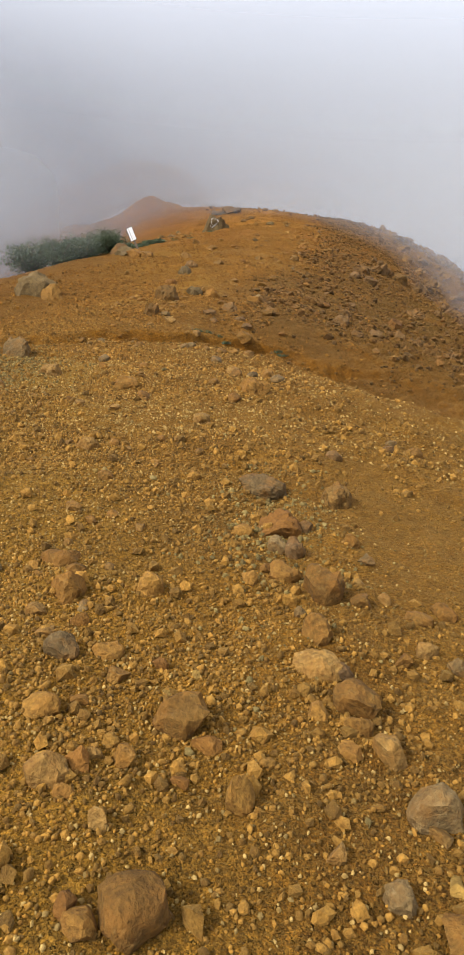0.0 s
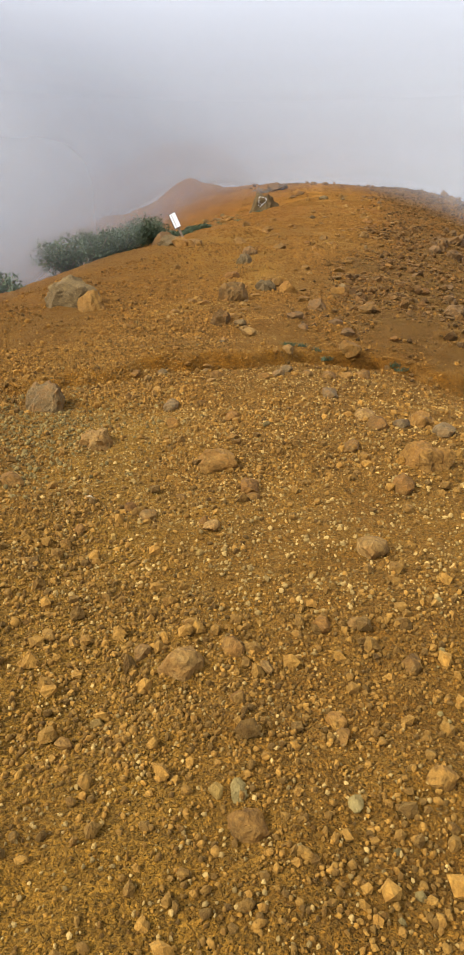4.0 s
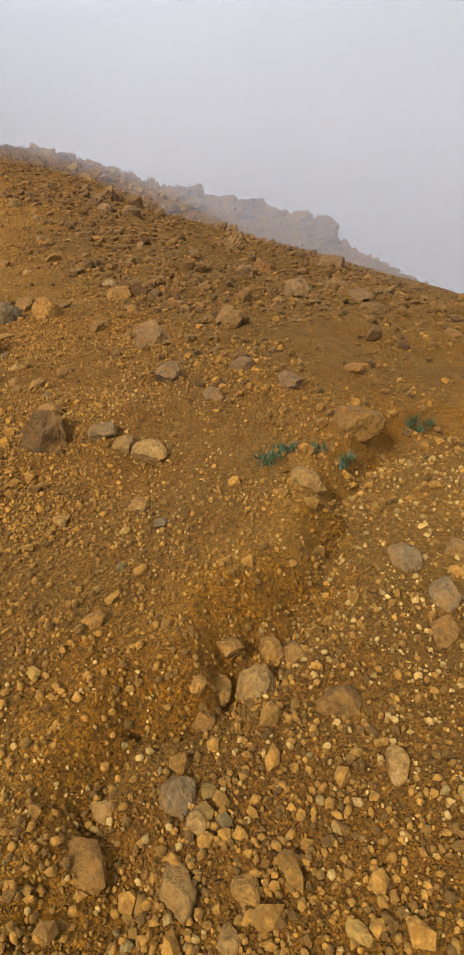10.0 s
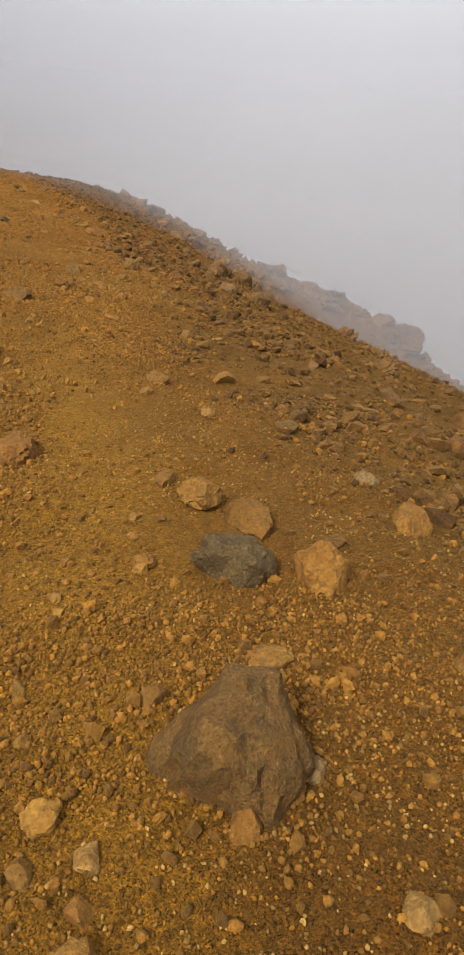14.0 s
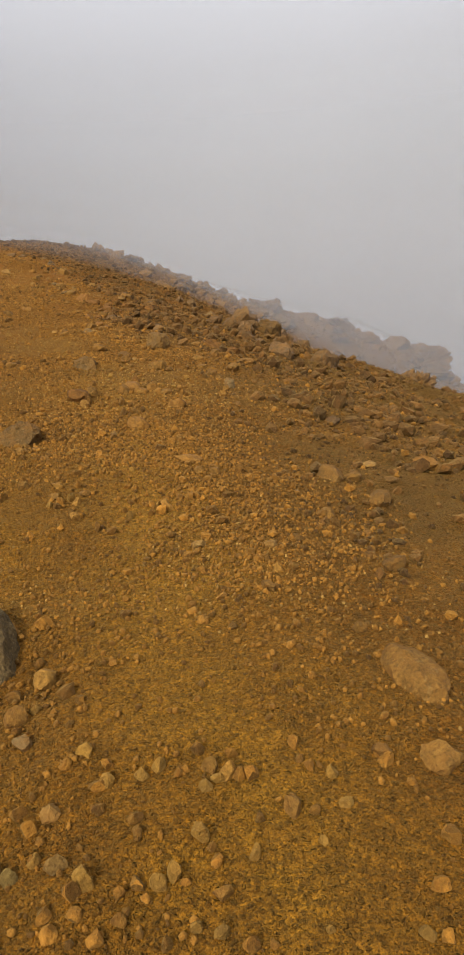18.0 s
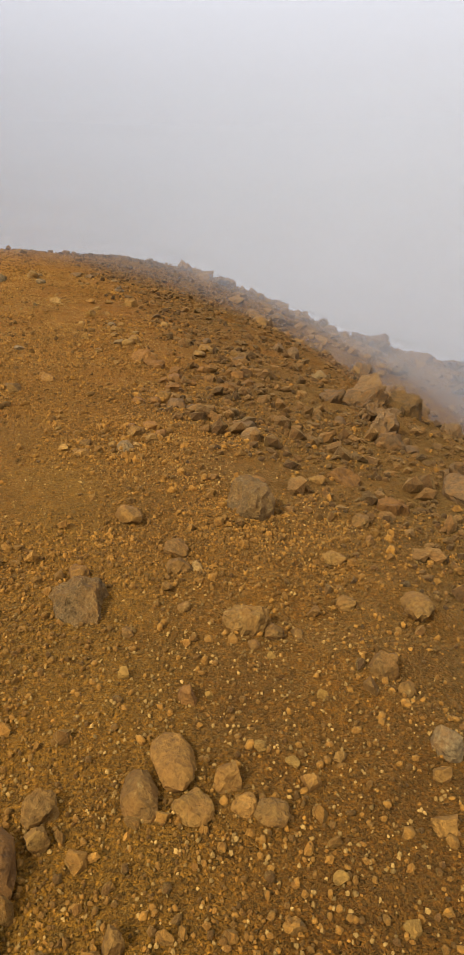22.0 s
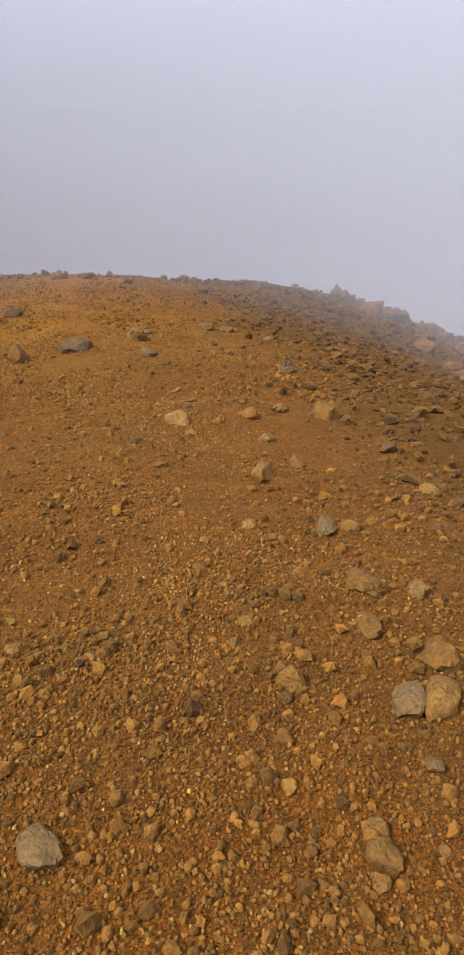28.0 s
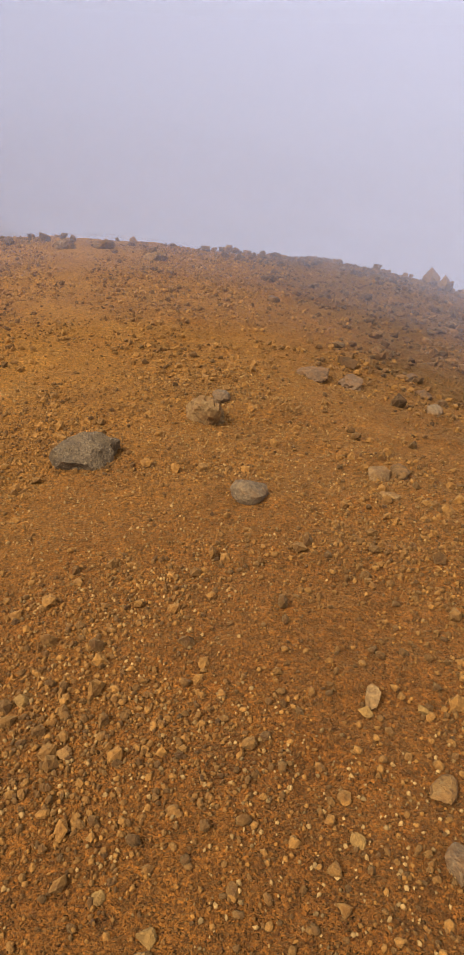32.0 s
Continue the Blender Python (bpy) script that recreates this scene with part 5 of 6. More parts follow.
rock(1.42, 29.11, 0.040, 0.023, "p", 1.10, 17)
rock(0.73, 28.90, 0.047, 0.029, "p", 0.80, -10)
rock(1.07, 28.72, 0.035, 0.036, "b", 0.80, 4)
rock(0.67, 28.76, 0.035, 0.024, "b", 0.80, 0)
rock(1.21, 28.63, 0.039, 0.027, "b", 0.80, 10)
rock(1.43, 28.31, 0.063, 0.025, "b", 1.10, 15)
rock(0.82, 28.39, 0.031, 0.022, "p", 1.10, -3)
rock(1.12, 28.20, 0.034, 0.024, "p", 1.10, -25)
rock(1.51, 28.14, 0.047, 0.031, "p", 1.10, -13)
rock(1.62, 28.03, 0.038, 0.027, "b", 1.10, -5)
rock(1.76, 28.00, 0.065, 0.048, "b", 1.10, -25)
rock(1.80, 27.95, 0.056, 0.051, "b", 0.80, 0)
rock(0.56, 28.26, 0.035, 0.024, "b", 1.10, 5)
rock(0.59, 28.03, 0.044, 0.029, "p", 0.80, -4)
rock(1.06, 27.95, 0.043, 0.028, "b", 1.10, 5)
rock(0.95, 27.84, 0.045, 0.030, "p", 1.10, -17)
rock(1.20, 27.73, 0.051, 0.038, "b", 1.10, -15)
rock(1.26, 27.73, 0.030, 0.024, "b", 1.10, -25)
rock(1.52, 27.83, 0.063, 0.028, "b", 1.10, 15)
rock(1.57, 27.83, 0.036, 0.025, "p", 1.10, -15)
rock(1.28, 27.88, 0.023, 0.016, "p", 0.80, -20)
rock(1.48, 27.86, 0.028, 0.022, "b", 1.10, -5)
rock(1.75, 27.73, 0.036, 0.026, "b", 0.80, 10)
rock(1.45, 27.72, 0.057, 0.024, "b", 1.10, 15)
rock(0.94, 27.73, 0.055, 0.035, "y", 1.10, -5)
rock(0.89, 27.72, 0.058, 0.020, "o", 1.10, -17)
rock(0.80, 27.80, 0.030, 0.024, "y", 0.80, 14)
rock(0.77, 27.79, 0.022, 0.018, "p", 0.80, 10)
rock(0.61, 27.84, 0.068, 0.024, "b", 1.10, 3)
rock(0.69, 27.84, 0.034, 0.018, "b", 0.80, 4)
rock(0.74, 27.74, 0.029, 0.023, "b", 0.80, -10)
rock(1.05, 27.77, 0.026, 0.024, "b", 1.10, 15)
rock(0.64, 27.64, 0.046, 0.037, "y", 0.80, 20)
rock(0.60, 27.70, 0.022, 0.017, "p", 1.10, 1)
rock(0.93, 27.67, 0.046, 0.020, "o", 0.80, -20)
rock(1.58, 27.50, 0.051, 0.038, "o", 1.10, 11)
rock(1.59, 27.43, 0.108, 0.078, "y", 0.80, -20)
rock(1.47, 27.51, 0.039, 0.032, "b", 0.80, -10)
rock(1.42, 27.57, 0.029, 0.023, "b", 1.10, -5)
rock(1.01, 27.55, 0.024, 0.022, "p", 0.80, 2)
rock(1.09, 27.52, 0.024, 0.022, "b", 0.80, -20)
rock(0.62, 27.56, 0.038, 0.025, "b", 1.10, -25)
rock(0.73, 27.55, 0.041, 0.030, "b", 0.80, 16)
rock(0.84, 27.53, 0.034, 0.016, "b", 0.80, -16)
rock(0.93, 27.49, 0.037, 0.032, "b", 0.80, 0)
rock(0.93, 27.52, 0.017, 0.014, "w", 1.10, -3)
rock(1.00, 27.47, 0.030, 0.030, "b", 0.80, 10)
rock(1.11, 27.45, 0.024, 0.027, "b", 1.10, 5)
rock(1.13, 27.47, 0.027, 0.019, "p", 1.10, 3)
rock(1.21, 27.46, 0.027, 0.019, "b", 0.80, -12)
rock(1.24, 27.40, 0.044, 0.022, "b", 1.10, 17)
rock(1.54, 27.35, 0.049, 0.042, "b", 0.80, 10)
rock(0.69, 27.51, 0.034, 0.022, "b", 0.80, 0)
rock(1.27, 27.49, 0.038, 0.022, "b", 1.10, 5)
rock(0.94, 27.84, 0.030, 0.021, "y", 0.80, 0)
rock(1.37, 27.75, 0.038, 0.021, "b", 1.10, -25)
rock(1.61, 27.72, 0.031, 0.022, "b", 1.10, -15)
rock(-0.20, 19.11, 0.059, 0.034, "b", 1.10, -5)
rock(-0.99, 19.14, 0.057, 0.037, "b", 1.10, -5)
rock(-1.13, 19.12, 0.052, 0.029, "b", 1.10, -15)
rock(-0.78, 19.15, 0.047, 0.029, "b", 1.10, -17)
rock(-0.85, 19.03, 0.050, 0.028, "b", 0.80, -10)
rock(-0.10, 19.99, 0.081, 0.054, "y", 1.10, -5)
rock(-0.83, 19.91, 0.077, 0.036, "y", 0.80, 20)
rock(0.18, 19.64, 0.057, 0.040, "b", 0.80, 18)
rock(0.18, 19.11, 0.033, 0.027, "b", 0.80, -12)
rock(-0.39, 19.01, 0.036, 0.024, "b", 1.10, 15)
rock(-0.47, 18.64, 0.032, 0.036, "b", 1.10, 21)
rock(-0.44, 18.67, 0.027, 0.026, "p", 1.10, -5)
rock(-0.44, 18.59, 0.031, 0.032, "b", 1.10, 5)
rock(-0.53, 18.49, 0.030, 0.024, "p", 0.80, 14)
rock(-0.47, 18.58, 0.027, 0.021, "p", 0.80, -10)
rock(-0.60, 18.58, 0.031, 0.021, "b", 1.10, -13)
rock(-1.00, 18.61, 0.031, 0.018, "p", 0.80, -22)
rock(-0.97, 18.46, 0.063, 0.051, "b", 0.80, -10)
rock(-1.12, 18.40, 0.079, 0.053, "y", 1.10, -25)
rock(-0.80, 18.39, 0.062, 0.030, "y", 0.80, -24)
rock(-0.70, 18.34, 0.045, 0.046, "o", 0.80, -10)
rock(-0.77, 18.50, 0.034, 0.020, "b", 1.10, 15)
rock(-0.74, 18.45, 0.025, 0.024, "b", 0.80, 20)
rock(-0.33, 18.44, 0.030, 0.024, "p", 1.10, -5)
rock(-0.20, 18.23, 0.029, 0.023, "y", 0.80, -10)
rock(-0.86, 18.27, 0.060, 0.022, "b", 1.10, -15)
rock(-0.78, 18.21, 0.043, 0.037, "y", 0.80, 20)
rock(-0.88, 18.23, 0.031, 0.022, "b", 1.10, -15)
rock(-0.77, 18.14, 0.050, 0.040, "y", 0.80, -4)
rock(-0.91, 18.17, 0.035, 0.025, "y", 1.10, 13)
rock(-0.88, 18.13, 0.038, 0.030, "b", 1.10, 21)
rock(-0.75, 18.11, 0.027, 0.018, "y", 1.10, -21)
rock(-0.65, 18.22, 0.035, 0.022, "b", 1.10, -15)
rock(-0.70, 18.23, 0.059, 0.028, "b", 1.10, 23)
rock(-0.85, 18.18, 0.039, 0.034, "b", 1.10, -5)
rock(-0.43, 18.17, 0.043, 0.028, "b", 0.80, 10)
rock(-0.40, 18.06, 0.027, 0.031, "b", 0.80, 20)
rock(-0.49, 18.02, 0.034, 0.030, "b", 1.10, -15)
rock(-0.31, 18.08, 0.043, 0.022, "b", 1.10, 5)
rock(0.08, 18.15, 0.055, 0.041, "b", 1.10, 7)
rock(0.11, 18.23, 0.048, 0.032, "b", 0.80, -6)
rock(0.01, 18.23, 0.069, 0.034, "b", 0.80, 20)
rock(0.01, 18.09, 0.062, 0.023, "o", 0.80, -20)
rock(-0.22, 18.03, 0.035, 0.019, "b", 1.10, -5)
rock(-0.76, 18.03, 0.026, 0.015, "p", 0.80, 8)
rock(-0.84, 17.95, 0.058, 0.043, "y", 1.10, -5)
rock(-0.81, 17.97, 0.033, 0.026, "b", 1.10, 11)
rock(-0.75, 17.96, 0.029, 0.017, "b", 1.10, 5)
rock(-0.44, 17.91, 0.037, 0.032, "b", 1.10, -5)
rock(-0.38, 17.87, 0.048, 0.038, "y", 1.10, -15)
rock(-0.40, 17.90, 0.037, 0.026, "b", 1.10, 23)
rock(-0.42, 17.88, 0.025, 0.023, "p", 1.10, 5)
rock(-0.39, 17.84, 0.036, 0.026, "b", 1.10, 5)
rock(-0.39, 17.80, 0.054, 0.046, "y", 0.80, 18)
rock(-0.60, 17.82, 0.039, 0.042, "p", 0.80, 0)
rock(-0.58, 17.85, 0.028, 0.017, "b", 1.10, 3)
rock(-0.49, 17.79, 0.032, 0.028, "b", 0.80, 10)
rock(-0.94, 17.87, 0.035, 0.031, "b", 1.10, 11)
rock(-1.09, 17.89, 0.046, 0.040, "b", 1.10, -15)
rock(-0.54, 17.83, 0.025, 0.020, "b", 0.80, 10)
rock(-0.28, 17.79, 0.033, 0.023, "b", 0.80, -10)
rock(-0.59, 17.91, 0.025, 0.026, "b", 0.80, 10)
rock(-0.33, 17.81, 0.025, 0.020, "b", 1.10, -5)
rock(-2.10, 11.19, 0.059, 0.023, "p", 0.80, -10)
rock(-2.04, 11.17, 0.046, 0.030, "p", 1.10, -3)
rock(-2.34, 11.39, 0.039, 0.028, "y", 0.80, 8)
rock(-1.58, 11.18, 0.055, 0.029, "p", 1.10, 5)
rock(-1.41, 10.96, 0.031, 0.036, "p", 1.10, -15)
rock(-1.32, 10.76, 0.074, 0.049, "r", 0.80, -20)
rock(-1.47, 10.80, 0.038, 0.031, "b", 1.10, 3)
rock(-1.30, 10.75, 0.044, 0.032, "b", 1.10, -5)
rock(-2.12, 10.97, 0.058, 0.044, "p", 1.10, 5)
rock(-2.41, 11.01, 0.038, 0.028, "y", 0.80, 10)
rock(-2.34, 11.03, 0.054, 0.031, "y", 1.10, -15)
rock(-2.55, 11.08, 0.050, 0.028, "o", 1.10, -15)
rock(-1.91, 10.72, 0.037, 0.027, "p", 1.10, -5)
rock(-2.08, 10.68, 0.047, 0.037, "b", 1.10, 5)
rock(-2.04, 10.59, 0.035, 0.028, "b", 1.10, -15)
rock(-1.96, 10.65, 0.040, 0.023, "o", 1.10, -15)
rock(-2.22, 10.68, 0.028, 0.034, "o", 1.10, 15)
rock(-2.46, 10.94, 0.041, 0.024, "b", 1.10, 7)
rock(-2.46, 10.81, 0.028, 0.020, "b", 0.80, -8)
rock(-2.38, 10.79, 0.021, 0.014, "p", 1.10, 15)
rock(-2.44, 10.63, 0.030, 0.029, "p", 0.80, 20)
rock(-2.49, 10.69, 0.034, 0.024, "b", 1.10, -25)
rock(-2.39, 10.63, 0.027, 0.024, "b", 0.80, 0)
rock(-2.59, 10.77, 0.024, 0.025, "b", 1.10, 15)
rock(-2.45, 10.58, 0.036, 0.050, "g", 0.80, 4)
rock(-2.53, 10.62, 0.053, 0.037, "r", 0.80, 20)
rock(-2.34, 10.54, 0.036, 0.016, "p", 0.80, 20)
rock(-2.32, 10.53, 0.020, 0.026, "p", 0.80, -4)
rock(-2.29, 10.46, 0.036, 0.026, "y", 0.80, 8)
rock(-2.24, 10.47, 0.052, 0.029, "b", 0.80, -20)
rock(-2.00, 10.41, 0.054, 0.038, "o", 1.10, 5)
rock(-2.02, 10.35, 0.046, 0.034, "b", 0.80, 0)
rock(-1.88, 10.34, 0.034, 0.022, "p", 1.10, -25)
rock(-2.13, 10.32, 0.064, 0.051, "y", 0.80, 0)
rock(-2.41, 10.50, 0.029, 0.026, "p", 0.80, 10)
rock(-2.41, 10.47, 0.032, 0.020, "p", 0.80, 0)
rock(-2.43, 10.42, 0.047, 0.050, "b", 0.80, 14)
rock(-2.58, 10.57, 0.045, 0.028, "b", 0.80, -10)
rock(-2.61, 10.57, 0.039, 0.018, "b", 1.10, -17)
rock(-2.65, 10.56, 0.029, 0.018, "y", 1.10, -25)
rock(-2.35, 10.38, 0.038, 0.038, "o", 0.80, -10)
rock(-2.32, 10.34, 0.034, 0.045, "b", 1.10, -21)
rock(-2.18, 10.27, 0.066, 0.055, "y", 0.80, -10)
rock(-2.58, 10.49, 0.041, 0.025, "b", 0.80, 20)
rock(-2.55, 10.45, 0.028, 0.022, "b", 0.80, 10)
rock(-2.52, 10.46, 0.038, 0.028, "o", 1.10, 15)
rock(-2.49, 10.43, 0.037, 0.017, "b", 0.80, 0)
rock(-2.47, 10.41, 0.034, 0.022, "p", 0.80, 14)
rock(-2.53, 10.38, 0.107, 0.056, "y", 1.10, -15)
rock(-2.60, 10.44, 0.034, 0.020, "b", 0.80, 20)
rock(-2.23, 10.22, 0.046, 0.032, "b", 0.80, 20)
rock(-2.16, 10.18, 0.034, 0.027, "b", 0.80, -20)
rock(-2.05, 10.09, 0.044, 0.025, "p", 0.80, 20)
rock(-2.00, 10.10, 0.022, 0.018, "g", 0.80, 10)
rock(-2.10, 10.19, 0.028, 0.020, "p", 0.80, -10)
rock(-1.99, 10.25, 0.026, 0.018, "p", 1.10, 5)
rock(-2.01, 10.19, 0.029, 0.026, "b", 1.10, -5)
rock(-1.89, 10.22, 0.027, 0.024, "p", 0.80, 0)
rock(-1.87, 10.18, 0.033, 0.024, "b", 1.10, 15)
rock(-1.89, 10.12, 0.043, 0.026, "b", 1.10, 5)
rock(-2.65, 10.45, 0.022, 0.015, "p", 1.10, 11)
rock(-2.67, 10.67, 0.030, 0.019, "b", 1.10, 15)
rock(-2.62, 10.67, 0.037, 0.024, "b", 0.80, -6)


# rubble beside the ringed boulder
pick = random.Random(31)
for k in range(26):
    wide = pick.uniform(0.12, 0.36)
    rock(pick.uniform(-4.6, -2.4), pick.uniform(28.8, 34.5), wide, wide * pick.uniform(0.3, 0.5), pick.choice("bbgdo"), pick.uniform(0.8, 1.3), pick.uniform(-40, 40))


SMALL_PALE = material("small_pale_stone", (0.245, 0.138, 0.034), second=(0.195, 0.105, 0.026), second_at=0.5, patch=30.0, per="island", spread=(0.75, 1.25), vary=(0.6, 1.15))


def joined(name, label, mat, lots):
    """Stones too small and too many to count, in one mesh."""
    verts, faces, base = [], [], 0
    for me, m in lots:
        co = np.empty(len(me.vertices) * 3)
        me.vertices.foreach_get("co", co)
        turn = np.array(m)
        verts.append(co.reshape(-1, 3) @ turn[:3, :3].T + turn[:3, 3])
        faces += [[v + base for v in p.vertices] for p in me.polygons]
        base += len(me.vertices)
    out = bpy.data.meshes.new(name)
    out.from_pydata(np.concatenate(verts).tolist(), [], faces)
    out.materials.append(mat)
    out.polygons.foreach_set("use_smooth", [True] * len(faces))
    out.set_sharp_from_angle(angle=0.42)
    return tagged(new(name, out), label, "stones", kind="stuff")


joined("small_stones", "small brown stones lying on the ochre grit", GRAVEL, LOOSE["b"])
joined("small_stones", "small pale tan stones lying on the ochre grit", SMALL_PALE, LOOSE["p"])
joined("small_stones", "small grey stones lying on the ochre grit", GREY_GRAVEL, LOOSE["g"])



def outcrop(x, y, w, h, seed):
    """A crag of dark rock with an uneven, broken top."""
    me = faceted(3000 + seed, 5 if w > 1 else 4, 6, 0.85, 0.45)
    me.name = "outcrop"
    me.materials.append(STONES["d"])
    ob = new("outcrop", me)
    ob.matrix_world = pose(x, y, float(on_sheet(x, y)), 0, 0, seed * 47) @ Matrix.Diagonal((w * 0.5, w * 0.42, h, 1))
    return tagged(ob, "craggy dark rock outcrop in the falling slope", "rock outcrop", "outcrops beside the ridge")


CRAGS = ((4.9, 19.6, 0.62, 0.26), (4.0, 15.3, 0.5, 0.22), (4.7, 15.0, 0.5, 0.20), (3.8, 22.9, 0.45, 0.22), (4.7, 25.8, 0.8, 0.30), (5.5, 26.7, 0.7, 0.32), (6.2, 27.2, 0.6, 0.28), (7.0, 27.8, 0.75, 0.38),
         (7.7, 29.2, 0.8, 0.30), (8.4, 31.4, 0.9, 0.34), (4.2, 24.7, 0.5, 0.24), (7.9, 24.6, 0.7, 0.26), (6.7, 23.0, 0.6, 0.22), (6.0, 21.0, 0.6, 0.22), (17.8, 33.8, 2.6, 0.95), (19.1, 35.2, 2.4, 0.75),
         (20.2, 36.8, 2.0, 0.7), (16.6, 37.2, 1.4, 0.45), (15.4, 41.5, 1.8, 0.6), (18.7, 40.2, 1.5, 0.4), (13.6, 42.4, 1.2, 0.32), (11.8, 42.6, 0.9, 0.26), (21.6, 40.5, 1.8, 0.5))
for k, crag in enumerate(CRAGS):
    outcrop(*crag, k)


def painted_ring(ob, x, z, radius):
    """A worn ring of white paint on the face of a boulder, with its drips: strips that follow the stone."""
    me, inv = ob.data, ob.matrix_world.inverted()
    pts = [ob.matrix_world @ v.co for v in me.vertices]
    tree = BVHTree.FromPolygons(pts, [p.vertices[:] for p in me.polygons])
    rng = random.Random(12)
    bm = bmesh.new()

    def on_face(px, pz):
        hit = tree.ray_cast(Vector((px, ob.location.y - 5, pz)), Vector((0, 1, 0)))
        return None if hit[0] is None else hit[0] + hit[1] * 0.006

    n, rings = 40, []
    for k in range(n + 1):
        a = 2 * math.pi * k / n
        wave = 0.12 * math.sin(3 * a + 1) + 0.07 * math.sin(7 * a)
        r0, r1 = radius * (0.84 + wave + 0.04 * math.sin(13 * a)), radius * (1.0 + wave)
        pair = [on_face(x + r * math.cos(a), z + r * 0.85 * math.sin(a)) for r in (r0, r1)]
        rings.append([bm.verts.new(inv @ p) for p in pair] if all(pair) else None)
    for k, (p, q) in enumerate(zip(rings, rings[1:])):
        if p and q and k % 7 not in (3, 4) and k % 11 != 5:
            bm.faces.new((p[0], p[1], q[1], q[0]))
    for k in range(7):
        px, pz, s = x + rng.uniform(-1.1, 1.1) * radius, z - rng.uniform(-0.6, 1.9) * radius, radius * rng.uniform(0.06, 0.16)
        corner = [on_face(px + s * ux, pz + 1.6 * s * uz) for ux, uz in ((-1, -1), (1, -0.7), (0.8, 1), (-0.7, 0.8))]
        if all(corner):
            bm.faces.new([bm.verts.new(inv @ p) for p in corner])
    paint = bpy.data.meshes.new("painted_ring")
    bm.to_mesh(paint)
    bm.free()
    mat = material("worn_white_paint", (0.66, 0.64, 0.60), 0.8, (0.6, 1.1), bump=0.3)
    paint.materials.append(mat)
    mark = new("painted_ring", paint)
    mark.parent = ob
    tagged(mark, "ring of worn white paint")
    tagged(ob, "large grey boulder with a white painted ring", "boulder", "loose boulders on the ridge")


painted_ring(RINGED[0], RINGED[0].location.x - 0.02, RINGED[0].location.z + 0.36, 0.17)


# ---- the leaning sign, the shrubs ----
def part(name, bm, mat, parent, label=""):
    me = bpy.data.meshes.new(name)
    bm.to_mesh(me)
    bm.free()
    me.materials.append(mat)
    ob = new(name, me)
    ob.parent = parent
    return tagged(ob, label)


def box(size, bevel=0.004):
    bm = bmesh.new()
    bmesh.ops.create_cube(bm, size=1.0)
    bmesh.ops.scale(bm, vec=size, verts=bm.verts)
    bmesh.ops.bevel(bm, geom=bm.edges[:], offset=bevel, segments=2, profile=0.7, affect="EDGES")
    return bm


def plain(name, colour, rough=0.7, metal=0.0, grain=30.0, spread=0.25):
    m = bpy.data.materials.new(name)
    m.use_nodes = True
    n, l = m.node_tree.nodes, m.node_tree.links
    b = n["Principled BSDF"]
    b.inputs["Roughness"].default_value, b.inputs["Metallic"].default_value = rough, metal
    t, r, x = n.new("ShaderNodeTexNoise"), n.new("ShaderNodeMapRange"), n.new("ShaderNodeMix")
    t.inputs["Scale"].default_value, t.inputs["Detail"].default_value = grain, 5.0
    r.inputs["To Min"].default_value, r.inputs["To Max"].default_value = 0.0, 1.0
    r.inputs["From Min"].default_value, r.inputs["From Max"].default_value = 0.35, 0.65
    x.data_type = "RGBA"
    x.inputs[6].default_value = (*[c * (1 - spread) for c in colour], 1)
    x.inputs[7].default_value = (*[min(c * (1 + spread), 0.95) for c in colour], 1)
    l.new(n.new("ShaderNodeNewGeometry").outputs["Position"], t.inputs["Vector"])
    l.new(t.outputs["Fac"], r.inputs["Value"])
    l.new(r.outputs["Result"], x.inputs[0])
    l.new(x.outputs[2], b.inputs["Base Color"])
    return m


def leaning_sign(x, y, lean, face):
    """A small white board on a post that has tipped over."""
    root = new("sign")
    root.matrix_world = pose(x, y, float(on_sheet(x, y)) - 0.05, 0, lean, face)
    wood, white, dark = plain("weathered_post", (0.16, 0.12, 0.08)), plain("white_sign_paint", (0.80, 0.82, 0.84), 0.45, spread=0.06), plain("dark_sign_edge", (0.06, 0.06, 0.065), 0.5)
    bm = box((0.06, 0.06, 0.85))
    bmesh.ops.translate(bm, vec=(0, 0, 0.425), verts=bm.verts)
    part("post", bm, wood, root, "dark weathered wooden post")
    bm = box((0.23, 0.025, 0.46))
    bmesh.ops.translate(bm, vec=(0, -0.045, 0.60), verts=bm.verts)
    part("backing", bm, dark, root, "dark edge of the board")
    bm = box((0.20, 0.012, 0.43))
    bmesh.ops.translate(bm, vec=(0.012, -0.064, 0.60), verts=bm.verts)
    panel = part("panel", bm, white, root, "white painted panel")
    bm = box((0.025, 0.004, 0.36), 0.001)
    bmesh.ops.translate(bm, vec=(-0.02, -0.0735, 0.60), verts=bm.verts)
    part("faded_line", bm, plain("faded_ink", (0.45, 0.46, 0.48)), panel)
    return tagged(root, "small white sign tipped over on a dark post", "sign")


leaning_sign(-3.80, 24.40, -25, -8)

STEM = plain("shrub_bark", (0.13, 0.10, 0.07))


